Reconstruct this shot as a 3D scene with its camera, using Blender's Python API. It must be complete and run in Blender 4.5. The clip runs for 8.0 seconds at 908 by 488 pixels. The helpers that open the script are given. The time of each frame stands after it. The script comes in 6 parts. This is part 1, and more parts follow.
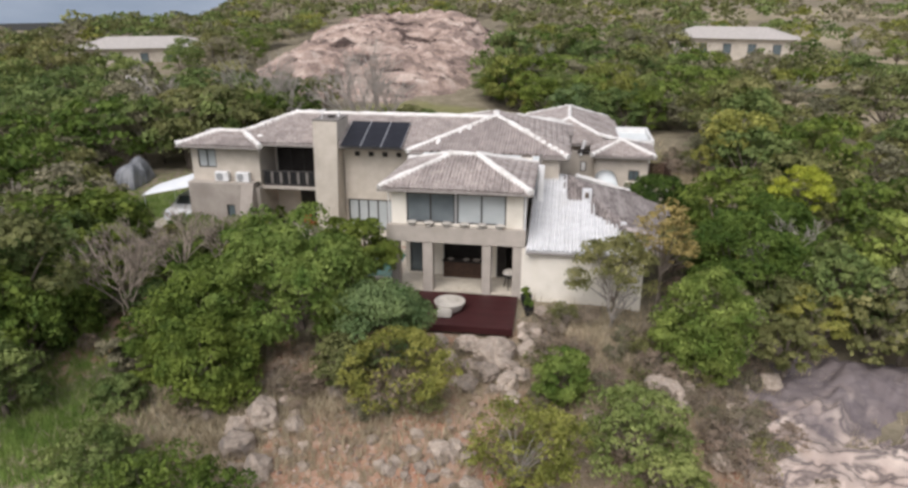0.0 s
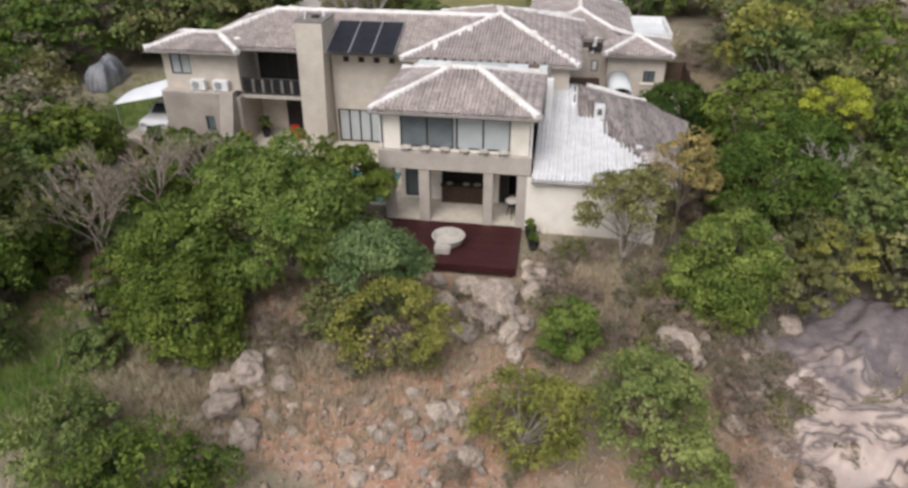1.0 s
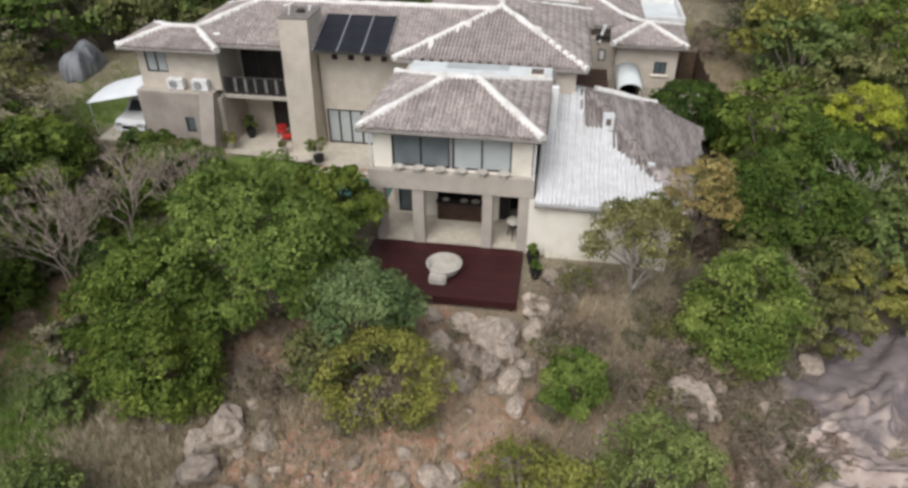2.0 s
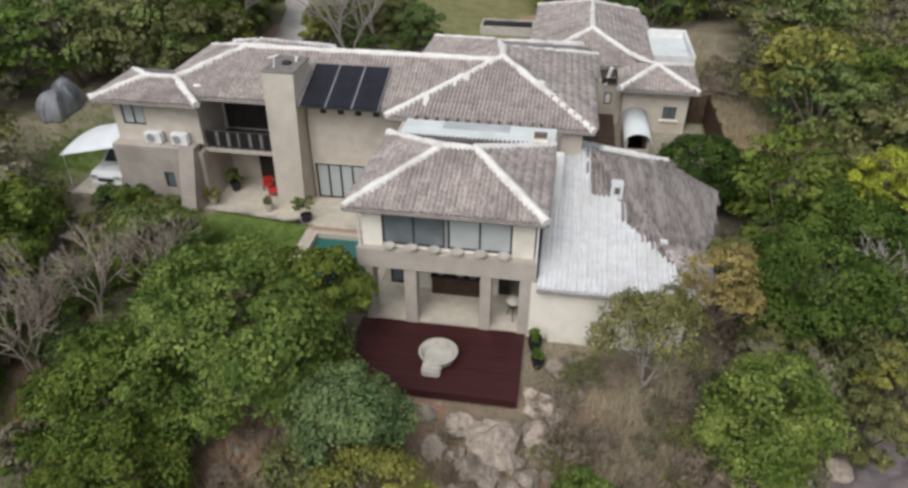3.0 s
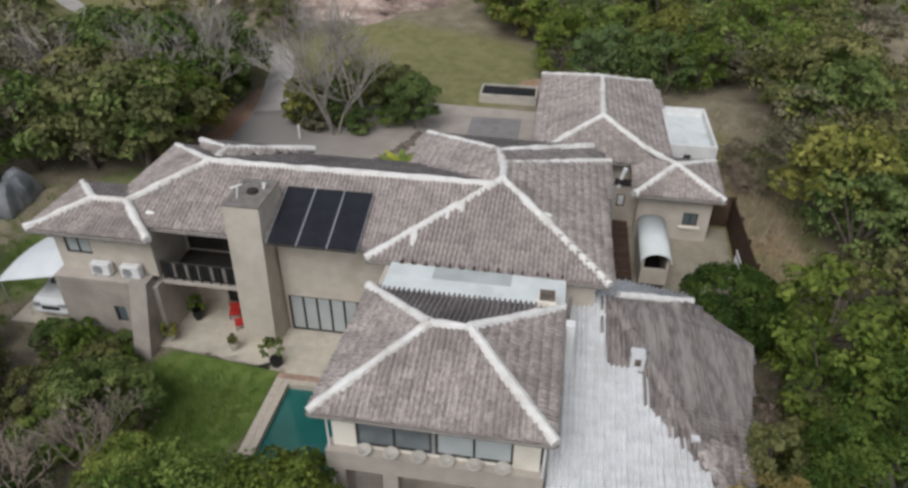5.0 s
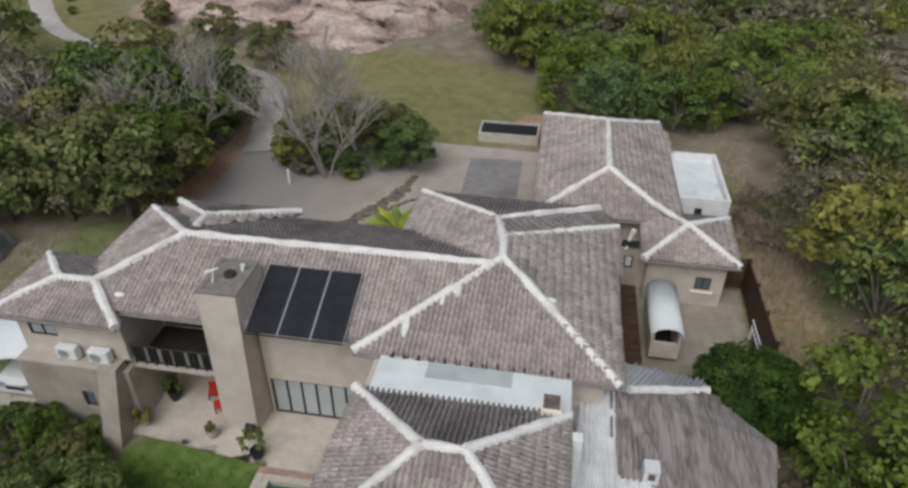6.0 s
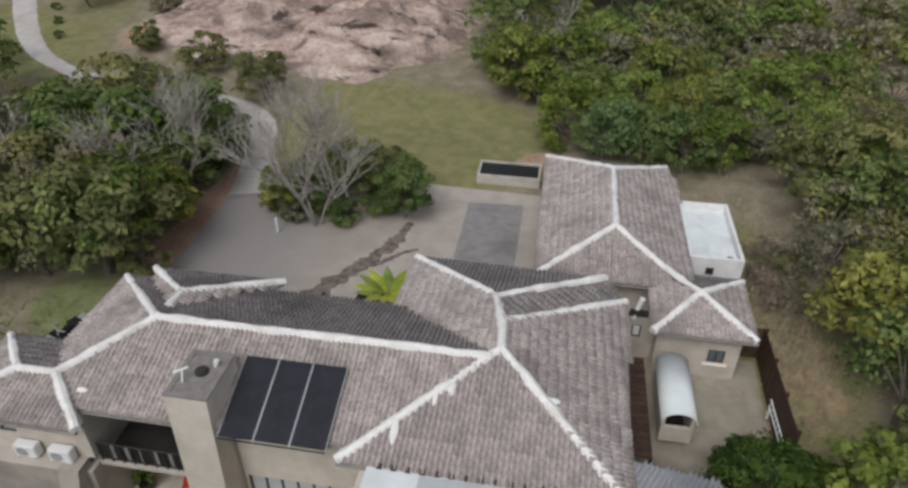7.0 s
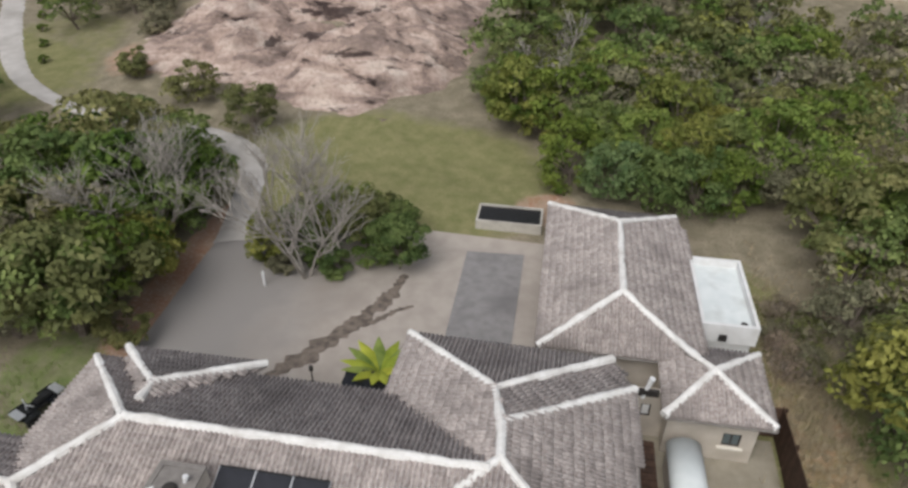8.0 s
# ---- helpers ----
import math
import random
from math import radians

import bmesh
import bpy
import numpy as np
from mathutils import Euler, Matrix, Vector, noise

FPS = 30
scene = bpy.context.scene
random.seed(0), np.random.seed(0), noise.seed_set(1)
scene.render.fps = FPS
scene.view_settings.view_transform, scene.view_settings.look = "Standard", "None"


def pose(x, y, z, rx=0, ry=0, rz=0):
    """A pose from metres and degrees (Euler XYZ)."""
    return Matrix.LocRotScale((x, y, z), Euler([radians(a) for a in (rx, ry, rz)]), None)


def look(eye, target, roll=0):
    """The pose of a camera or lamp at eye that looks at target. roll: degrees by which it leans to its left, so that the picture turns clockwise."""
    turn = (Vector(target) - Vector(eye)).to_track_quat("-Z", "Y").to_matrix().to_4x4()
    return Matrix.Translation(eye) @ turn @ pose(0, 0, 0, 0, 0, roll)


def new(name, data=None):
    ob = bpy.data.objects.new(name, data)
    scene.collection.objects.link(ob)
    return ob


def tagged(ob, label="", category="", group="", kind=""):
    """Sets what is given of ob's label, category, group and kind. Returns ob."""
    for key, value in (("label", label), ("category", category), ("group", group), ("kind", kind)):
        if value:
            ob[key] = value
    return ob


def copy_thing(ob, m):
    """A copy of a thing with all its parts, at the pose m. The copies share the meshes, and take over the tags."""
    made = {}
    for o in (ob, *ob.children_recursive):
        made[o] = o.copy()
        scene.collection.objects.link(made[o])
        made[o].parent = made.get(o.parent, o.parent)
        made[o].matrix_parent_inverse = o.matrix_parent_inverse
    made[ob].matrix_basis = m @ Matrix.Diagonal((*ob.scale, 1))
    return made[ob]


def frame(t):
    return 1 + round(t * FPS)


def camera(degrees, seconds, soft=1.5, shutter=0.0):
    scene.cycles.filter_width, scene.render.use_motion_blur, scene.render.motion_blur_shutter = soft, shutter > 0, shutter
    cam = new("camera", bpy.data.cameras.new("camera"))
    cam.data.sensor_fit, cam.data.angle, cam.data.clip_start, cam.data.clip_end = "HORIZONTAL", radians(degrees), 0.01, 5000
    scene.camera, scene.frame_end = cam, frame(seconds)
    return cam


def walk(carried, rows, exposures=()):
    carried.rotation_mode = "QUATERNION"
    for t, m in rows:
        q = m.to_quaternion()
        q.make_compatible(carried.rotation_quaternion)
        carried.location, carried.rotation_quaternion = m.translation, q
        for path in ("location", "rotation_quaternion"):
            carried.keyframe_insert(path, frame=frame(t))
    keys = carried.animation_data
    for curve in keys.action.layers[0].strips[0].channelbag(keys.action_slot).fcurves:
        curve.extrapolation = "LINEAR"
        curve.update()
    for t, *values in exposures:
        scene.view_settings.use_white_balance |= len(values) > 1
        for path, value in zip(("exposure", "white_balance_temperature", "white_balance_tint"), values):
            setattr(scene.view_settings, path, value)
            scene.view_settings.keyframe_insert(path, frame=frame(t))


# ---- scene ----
cam = camera(66.7, 8.0, soft=2.8)
PATH = [
    (0, (0.064, -0.763, 12.970), (-4.34, 27.10, 2.77), -0.03),
    (0.5, (-0.141, 0.752, 13.501), (-4.40, 27.58, 0.76), -0.14),
    (1, (-0.377, 2.453, 14.212), (-4.44, 27.99, -0.99), -0.16),
    (1.2, (-0.472, 3.062, 14.424), (-4.46, 28.26, -1.36), -0.23),
    (2.5, (-0.880, 7.379, 16.219), (-4.81, 31.81, -0.74), -0.03),
    (3, (-1.105, 9.087, 16.838), (-5.02, 33.55, -0.09), 0.05),
    (3.5, (-1.305, 10.674, 17.413), (-5.23, 35.15, 0.51), 0.10),
    (4, (-1.508, 12.390, 18.102), (-5.44, 36.86, 1.20), 0.12),
    (4.5, (-1.688, 14.014, 18.687), (-5.62, 38.51, 1.82), 0.22),
    (6, (-2.257, 19.074, 20.574), (-6.21, 43.58, 3.73), 0.29),
    (6.5, (-2.480, 20.698, 21.181), (-6.41, 45.21, 4.34), 0.39),
    (7, (-2.598, 22.429, 21.843), (-6.58, 46.93, 4.99), 0.34),
    (7.5, (-2.780, 24.058, 22.486), (-6.76, 48.54, 5.61), 0.42),
    (8, (-3.007, 25.765, 23.138), (-6.98, 50.24, 6.26), 0.48),
]
EXPOSURES = [(0, 0.30, 6500, 14), (1, 0.26, 6500, 14), (2.5, 0.14, 6450, 10), (4.5, -0.13, 6350, 10), (6.5, -0.24, 6300, 10), (7.2, -0.13, 6350, 10), (8, 0.04, 6450, 10)]
walk(cam, [(t, look(eye, target, roll)) for t, eye, target, roll in PATH], EXPOSURES)


# ---- world, sun ----
world = bpy.data.worlds.new("overcast_sky")
scene.world = world
world.use_nodes = True
wn, wl = world.node_tree.nodes, world.node_tree.links
wn.clear()
sky = wn.new("ShaderNodeTexSky")
sky.sky_type, sky.sun_disc = "NISHITA", False
sky.sun_elevation, sky.sun_rotation = radians(53), radians(195)
sky.air_density, sky.dust_density = 1.0, 3.0
veil = wn.new("ShaderNodeHueSaturation")
veil.inputs["Saturation"].default_value = 0.35
wb = wn.new("ShaderNodeBackground")
wb.inputs["Strength"].default_value = 0.13
wo = wn.new("ShaderNodeOutputWorld")
wl.new(sky.outputs[0], veil.inputs["Color"])
wl.new(veil.outputs[0], wb.inputs[0])
wl.new(wb.outputs[0], wo.inputs[0])

sun_data = bpy.data.lights.new("sun", "SUN")
sun_data.energy, sun_data.angle, sun_data.color = 1.4, radians(40), (1.0, 0.99, 0.97)
sun = new("sun", sun_data)
sun.matrix_world = look((-12, -24, 60), (0, 20, 0))


# ---- materials ----
def mat(name, c1, c2, scale=4.0, rough=0.85, bump=0.15, bscale=40.0, c3=None, wide=0.5, vary=0.0, source="", metallic=0.0, spec=0.3, stretch=None):
    m = bpy.data.materials.new(name)
    m.use_nodes = True
    n, l = m.node_tree.nodes, m.node_tree.links
    b = n["Principled BSDF"]
    b.inputs["Roughness"].default_value, b.inputs["Metallic"].default_value = rough, metallic
    b.inputs["Specular IOR Level"].default_value = spec
    tc = n.new("ShaderNodeTexCoord")
    co = tc.outputs["Object"]
    if stretch:
        mp = n.new("ShaderNodeMapping")
        mp.inputs["Scale"].default_value = stretch
        l.new(co, mp.inputs[0])
        co = mp.outputs[0]

    def grain(sc, detail=4.0):
        t = n.new("ShaderNodeTexNoise")
        t.inputs["Scale"].default_value, t.inputs["Detail"].default_value = sc, detail
        l.new(co, t.inputs["Vector"])
        return t.outputs["Fac"]

    def blend(fac, a, bcol, lo=0.35, hi=0.65):
        r = n.new("ShaderNodeMapRange")
        r.inputs[1].default_value, r.inputs[2].default_value = lo, hi
        l.new(fac, r.inputs[0])
        x = n.new("ShaderNodeMix")
        x.data_type = "RGBA"
        l.new(r.outputs[0], x.inputs[0])
        for k, v in ((6, a), (7, bcol)):
            if isinstance(v, tuple):
                x.inputs[k].default_value = (*v, 1)
            else:
                l.new(v, x.inputs[k])
        return x.outputs[2]

    col = blend(grain(scale), c1, c2)
    if c3:
        col = blend(grain(wide), col, c3, 0.5, 0.72)
    if vary:
        if source == "object":
            rnd = n.new("ShaderNodeObjectInfo").outputs["Random"]
        else:
            rnd = n.new("ShaderNodeNewGeometry").outputs["Random Per Island"]
        r = n.new("ShaderNodeMapRange")
        r.inputs[3].default_value, r.inputs[4].default_value = 1 - vary, 1 + vary
        l.new(rnd, r.inputs[0])
        hs = n.new("ShaderNodeHueSaturation")
        l.new(r.outputs[0], hs.inputs["Value"])
        l.new(col, hs.inputs["Color"])
        col = hs.outputs[0]
    l.new(col, b.inputs["Base Color"])
    if bump:
        bp = n.new("ShaderNodeBump")
        bp.inputs["Strength"].default_value, bp.inputs["Distance"].default_value = bump, 0.03
        l.new(grain(bscale, 6), bp.inputs["Height"])
        l.new(bp.outputs[0], b.inputs["Normal"])
    return m


def leaf_mat(name, c1, c2, rough=0.65):
    m = mat(name, c1, c2, scale=1.0, rough=rough, bump=0, vary=0.3, spec=0.2)
    b = m.node_tree.nodes["Principled BSDF"]
    out = m.node_tree.nodes["Material Output"]
    tr = m.node_tree.nodes.new("ShaderNodeBsdfTranslucent")
    mx = m.node_tree.nodes.new("ShaderNodeMixShader")
    mx.inputs[0].default_value = 0.33
    src = b.inputs["Base Color"].links[0].from_socket
    l = m.node_tree.links
    # no two trees have quite the same green
    info = m.node_tree.nodes.new("ShaderNodeObjectInfo")
    tint = m.node_tree.nodes.new("ShaderNodeHueSaturation")
    for low, high, socket in ((0.482, 0.512, "Hue"), (1.16, 0.84, "Value")):
        r = m.node_tree.nodes.new("ShaderNodeMapRange")
        r.inputs[3].default_value, r.inputs[4].default_value = low, high
        l.new(info.outputs["Random"], r.inputs[0])
        l.new(r.outputs[0], tint.inputs[socket])
    l.new(src, tint.inputs["Color"])
    src = tint.outputs[0]
    l.new(src, b.inputs["Base Color"])
    l.new(src, tr.inputs[0])
    l.new(b.outputs[0], mx.inputs[1])
    l.new(tr.outputs[0], mx.inputs[2])
    l.new(mx.outputs[0], out.inputs[0])
    return m


PLASTER = mat("beige_plaster", (0.53, 0.475, 0.40), (0.60, 0.54, 0.465), 2.0, 0.9, 0.12, 60, c3=(0.45, 0.40, 0.335), wide=0.6)
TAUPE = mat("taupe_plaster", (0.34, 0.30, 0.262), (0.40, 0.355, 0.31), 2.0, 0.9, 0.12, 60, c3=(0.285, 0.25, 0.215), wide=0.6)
BAND = mat("grey_beige_plaster", (0.43, 0.385, 0.335), (0.49, 0.44, 0.385), 2.0, 0.9, 0.12, 60, c3=(0.37, 0.33, 0.28), wide=0.6)
LIME = mat("white_limewash", (0.72, 0.715, 0.70), (0.79, 0.785, 0.775), 2.0, 0.9, 0.1, 50, c3=(0.62, 0.60, 0.57), wide=0.8)
PALE = mat("cream_plaster", (0.80, 0.755, 0.66), (0.85, 0.80, 0.71), 2.0, 0.9, 0.1, 60, c3=(0.63, 0.585, 0.495), wide=0.7)
TILE = mat("grey_brown_roof_tile", (0.31, 0.266, 0.246), (0.49, 0.44, 0.415), 8.0, 0.9, 0.25, 50, c3=(0.25, 0.22, 0.205), wide=0.4, vary=0.15)
TILE_OLD = mat("dark_weathered_tile", (0.15, 0.128, 0.12), (0.30, 0.265, 0.25), 5.0, 0.95, 0.25, 50, c3=(0.38, 0.34, 0.315), wide=0.7, vary=0.22, stretch=(3, 0.35, 1))
TILE_ONE = mat("grey_brown_single_tile", (0.31, 0.266, 0.246), (0.49, 0.44, 0.415), 8.0, 0.9, 0.25, 50, c3=(0.25, 0.22, 0.205), wide=0.4, vary=0.15, source="object")
TILE_WHITE = mat("white_painted_tile", (0.60, 0.605, 0.61), (0.69, 0.695, 0.70), 3.0, 0.75, 0.1, 40, c3=(0.55, 0.545, 0.535), wide=0.45, vary=0.02)
CAP = mat("white_mortar_cap", (0.72, 0.70, 0.66), (0.82, 0.80, 0.77), 5.0, 0.85, 0.3, 25, c3=(0.60, 0.57, 0.53), wide=1.2)
SLAB = mat("white_sheet_roof", (0.66, 0.70, 0.69), (0.74, 0.77, 0.76), 1.5, 0.5, 0.05, 30, c3=(0.56, 0.58, 0.56), wide=0.8)
SKYLIGHT = mat("frosted_skylight", (0.42, 0.45, 0.44), (0.50, 0.53, 0.52), 1.5, 0.35, 0.0)
GLASS = mat("window_glass", (0.10, 0.13, 0.14), (0.14, 0.17, 0.18), 0.7, 0.08, 0.0, spec=0.8)
# Left window pair: a darker, glossier pane colour than the right pair.
PANE_DARK = mat("dark_window_pane", (0.13, 0.15, 0.16), (0.19, 0.215, 0.225), 1.0, 0.12, 0.0, spec=0.7)
BLIND = mat("grey_roller_blind", (0.40, 0.43, 0.43), (0.46, 0.49, 0.49), 1.0, 0.6, 0.02)
FRAME = mat("dark_window_frame", (0.035, 0.032, 0.03), (0.05, 0.045, 0.04), 8, 0.5, 0.0)
# Dark finish; also paints the gloom of rooms and openings into the colour.
DARK = mat("gloom_and_dark_finish", (0.03, 0.026, 0.024), (0.045, 0.04, 0.036), 2, 0.9, 0.0)
SOLAR = mat("black_solar_mat", (0.012, 0.013, 0.018), (0.02, 0.021, 0.028), 2.5, 0.5, 0.05, 80, spec=0.3)
ALU = mat("aluminium", (0.55, 0.56, 0.57), (0.62, 0.63, 0.64), 6, 0.4, 0.0, metallic=0.6)
PAVE = mat("beige_paving", (0.50, 0.45, 0.37), (0.58, 0.53, 0.44), 3.0, 0.8, 0.1, 40, c3=(0.42, 0.38, 0.31), wide=0.8, vary=0.06, source="object")
BRICK = mat("terracotta_paving", (0.36, 0.24, 0.18), (0.44, 0.31, 0.24), 5.0, 0.85, 0.15, 40, vary=0.12, source="object")
DECK = mat("red_brown_deck", (0.042, 0.012, 0.013), (0.062, 0.019, 0.019), 3.0, 0.5, 0.12, 30, vary=0.15, source="object", stretch=(0.4, 8, 8))
WATER = mat("teal_pool_water", (0.015, 0.11, 0.10), (0.022, 0.14, 0.125), 0.6, 0.06, 0.03, 4, spec=0.6)
POOLTILE = mat("pool_coping", (0.48, 0.42, 0.35), (0.55, 0.49, 0.41), 4, 0.7, 0.1)


def rock_mat(name, pale, mid, dark, scale):
    """Weathered granite: pale and rusty patches, dark water stains and joints."""
    m = mat(name, mid, pale, scale, 0.95, 0.8, 7, c3=dark, wide=scale * 0.35)
    n, l = m.node_tree.nodes, m.node_tree.links
    b = n["Principled BSDF"]
    src = b.inputs["Base Color"].links[0].from_socket
    tc = n.new("ShaderNodeTexCoord")
    turn = n.new("ShaderNodeMapping")
    turn.inputs["Rotation"].default_value = (0, 0, radians(50))
    turn.inputs["Scale"].default_value = (0.4, 1.0, 1.0)
    l.new(tc.outputs["Object"], turn.inputs[0])
    seam = n.new("ShaderNodeTexNoise")
    seam.inputs["Scale"].default_value, seam.inputs["Detail"].default_value, seam.inputs["Roughness"].default_value = scale * 1.5, 5, 0.5
    seam.inputs["Distortion"].default_value = 0.5
    l.new(turn.outputs[0], seam.inputs["Vector"])
    off = n.new("ShaderNodeMath")
    off.operation = "SUBTRACT"
    off.inputs[1].default_value = 0.47
    l.new(seam.outputs["Fac"], off.inputs[0])
    gap = n.new("ShaderNodeMath")
    gap.operation = "ABSOLUTE"
    l.new(off.outputs[0], gap.inputs[0])
    r = n.new("ShaderNodeMapRange")
    r.inputs[1].default_value, r.inputs[2].default_value, r.inputs[3].default_value = 0.0, 0.06, 0.1
    l.new(gap.outputs[0], r.inputs[0])
    x = n.new("ShaderNodeMix")
    x.data_type = "RGBA"
    x.inputs[6].default_value = (*[0.55 * c for c in dark], 1)
    l.new(r.outputs[0], x.inputs[0])
    l.new(src, x.inputs[7])
    l.new(x.outputs[2], b.inputs["Base Color"])
    return m


STONE = rock_mat("pink_grey_rock", (0.60, 0.50, 0.43), (0.46, 0.365, 0.315), (0.20, 0.165, 0.16), 0.7)


def lichen(m, colour, y0, y1):
    """A dark lichen crust over the upper end of the rock."""
    n, l = m.node_tree.nodes, m.node_tree.links
    b = n["Principled BSDF"]
    src = b.inputs["Base Color"].links[0].from_socket
    tc, xyz = n.new("ShaderNodeTexCoord"), n.new("ShaderNodeSeparateXYZ")
    l.new(tc.outputs["Object"], xyz.inputs[0])
    ns = n.new("ShaderNodeTexNoise")
    ns.inputs["Scale"].default_value, ns.inputs["Detail"].default_value = 0.55, 7
    l.new(tc.outputs["Object"], ns.inputs["Vector"])
    off = n.new("ShaderNodeMath")
    off.operation = "MULTIPLY_ADD"
    off.inputs[1].default_value = 9.0
    l.new(ns.outputs["Fac"], off.inputs[0])
    l.new(xyz.outputs[1], off.inputs[2])
    r = n.new("ShaderNodeMapRange")
    r.inputs[1].default_value, r.inputs[2].default_value, r.inputs[4].default_value = y0 + 4.5, y1 + 4.5, 0.85
    l.new(off.outputs[0], r.inputs[0])
    x = n.new("ShaderNodeMix")
    x.data_type = "RGBA"
    x.inputs[7].default_value = (*colour, 1)
    l.new(r.outputs[0], x.inputs[0])
    l.new(src, x.inputs[6])
    l.new(x.outputs[2], b.inputs["Base Color"])


lichen(STONE, (0.15, 0.128, 0.135), 22.0, 24.2)


def dome_mat():
    """Old granite: long slanting bands of pink, tan and grey-brown, a few dark crevices."""
    m = bpy.data.materials.new("pink_granite")
    m.use_nodes = True
    n, l = m.node_tree.nodes, m.node_tree.links
    b = n["Principled BSDF"]
    b.inputs["Roughness"].default_value, b.inputs["Specular IOR Level"].default_value = 0.95, 0.15
    tc = n.new("ShaderNodeTexCoord")
    turn = n.new("ShaderNodeMapping")
    turn.inputs["Rotation"].default_value = (0, 0, radians(-42))
    turn.inputs["Scale"].default_value = (0.30, 1.0, 1.0)
    l.new(tc.outputs["Object"], turn.inputs[0])

    def grain(sc, det, slanted, warp=0.0):
        t = n.new("ShaderNodeTexNoise")
        t.inputs["Scale"].default_value, t.inputs["Detail"].default_value, t.inputs["Roughness"].default_value, t.inputs["Distortion"].default_value = sc, det, 0.62, warp
        l.new((turn if slanted else tc).outputs[0 if slanted else 3], t.inputs["Vector"])
        return t.outputs["Fac"]

    def ramp(fac, stops):
        r = n.new("ShaderNodeValToRGB")
        while len(r.color_ramp.elements) < len(stops):
            r.color_ramp.elements.new(0.5)
        for e, (at, c) in zip(r.color_ramp.elements, stops):
            e.position, e.color = at, (*c, 1)
        l.new(fac, r.inputs[0])
        return r.outputs[0]

    def mix(fac, a, c, kind="MIX"):
        x = n.new("ShaderNodeMix")
        x.data_type, x.blend_type = "RGBA", kind
        if isinstance(fac, float):
            x.inputs[0].default_value = fac
        else:
            l.new(fac, x.inputs[0])
        l.new(a, x.inputs[6])
        l.new(c, x.inputs[7])
        return x.outputs[2]

    bands = ramp(grain(0.62, 10, True, 0.25), [(0.36, (0.10, 0.078, 0.07)), (0.44, (0.22, 0.165, 0.14)), (0.50, (0.40, 0.30, 0.25)), (0.56, (0.52, 0.41, 0.35)), (0.66, (0.68, 0.58, 0.50))])
    blotch = ramp(grain(0.22, 6, False), [(0.36, (0.24, 0.185, 0.165)), (0.5, (0.47, 0.355, 0.305)), (0.66, (0.56, 0.43, 0.36))])
    col = mix(0.3, bands, blotch)
    crack = ramp(grain(0.5, 10, True, 0.4), [(0.385, (0.20, 0.19, 0.20)), (0.44, (1, 1, 1))])
    col = mix(1.0, col, crack, "MULTIPLY")
    speck = ramp(grain(3.0, 6, False), [(0.36, (0.66, 0.64, 0.63)), (0.55, (1, 1, 1))])
    col = mix(0.8, col, speck, "MULTIPLY")
    l.new(col, b.inputs["Base Color"])
    bp = n.new("ShaderNodeBump")
    bp.inputs["Strength"].default_value, bp.inputs["Distance"].default_value = 0.8, 0.12
    l.new(grain(1.6, 8, True, 0.5), bp.inputs["Height"])
    l.new(bp.outputs[0], b.inputs["Normal"])
    return m


DOME = dome_mat()
BOULDER = mat("pale_boulder", (0.30, 0.245, 0.20), (0.47, 0.395, 0.325), 3.5, 0.95, 0.9, 8, c3=(0.21, 0.18, 0.155), wide=1.6, vary=0.22, source="object")
DRIVE = mat("grey_brown_driveway", (0.37, 0.325, 0.285), (0.43, 0.38, 0.335), 1.2, 0.95, 0.2, 60, c3=(0.32, 0.28, 0.245), wide=0.25)

def drive_tone(m, grey, x0, x1):
    """The western lane of the drive is laid in greyer gravel than the court."""
    n, l = m.node_tree.nodes, m.node_tree.links
    b = n["Principled BSDF"]
    src = b.inputs["Base Color"].links[0].from_socket
    tc, xyz = n.new("ShaderNodeTexCoord"), n.new("ShaderNodeSeparateXYZ")
    l.new(tc.outputs["Object"], xyz.inputs[0])
    ns = n.new("ShaderNodeTexNoise")
    ns.inputs["Scale"].default_value, ns.inputs["Detail"].default_value = 0.5, 5
    l.new(tc.outputs["Object"], ns.inputs["Vector"])
    off = n.new("ShaderNodeMath")
    off.operation = "MULTIPLY_ADD"
    off.inputs[1].default_value = 5.0
    l.new(ns.outputs["Fac"], off.inputs[0])
    l.new(xyz.outputs[0], off.inputs[2])
    r = n.new("ShaderNodeMapRange")
    r.inputs[1].default_value, r.inputs[2].default_value = x0 + 2.5, x1 + 2.5
    l.new(off.outputs[0], r.inputs[0])
    x = n.new("ShaderNodeMix")
    x.data_type = "RGBA"
    x.inputs[6].default_value = (*grey, 1)
    l.new(r.outputs[0], x.inputs[0])
    l.new(src, x.inputs[7])
    l.new(x.outputs[2], b.inputs["Base Color"])


drive_tone(DRIVE, (0.275, 0.255, 0.24), -17.5, -13.0)
YARD = mat("sandy_yard", (0.27, 0.24, 0.185), (0.34, 0.305, 0.24), 1.5, 0.95, 0.3, 30, c3=(0.22, 0.20, 0.14), wide=0.5)
GREYPAD = mat("grey_parking_pad", (0.23, 0.22, 0.215), (0.28, 0.265, 0.26), 2.0, 0.95, 0.2, 70, c3=(0.17, 0.16, 0.16), wide=0.4)
ROADM = mat("pale_concrete_road", (0.44, 0.41, 0.38), (0.52, 0.49, 0.46), 1.0, 0.9, 0.2, 40, c3=(0.36, 0.33, 0.3), wide=0.3)
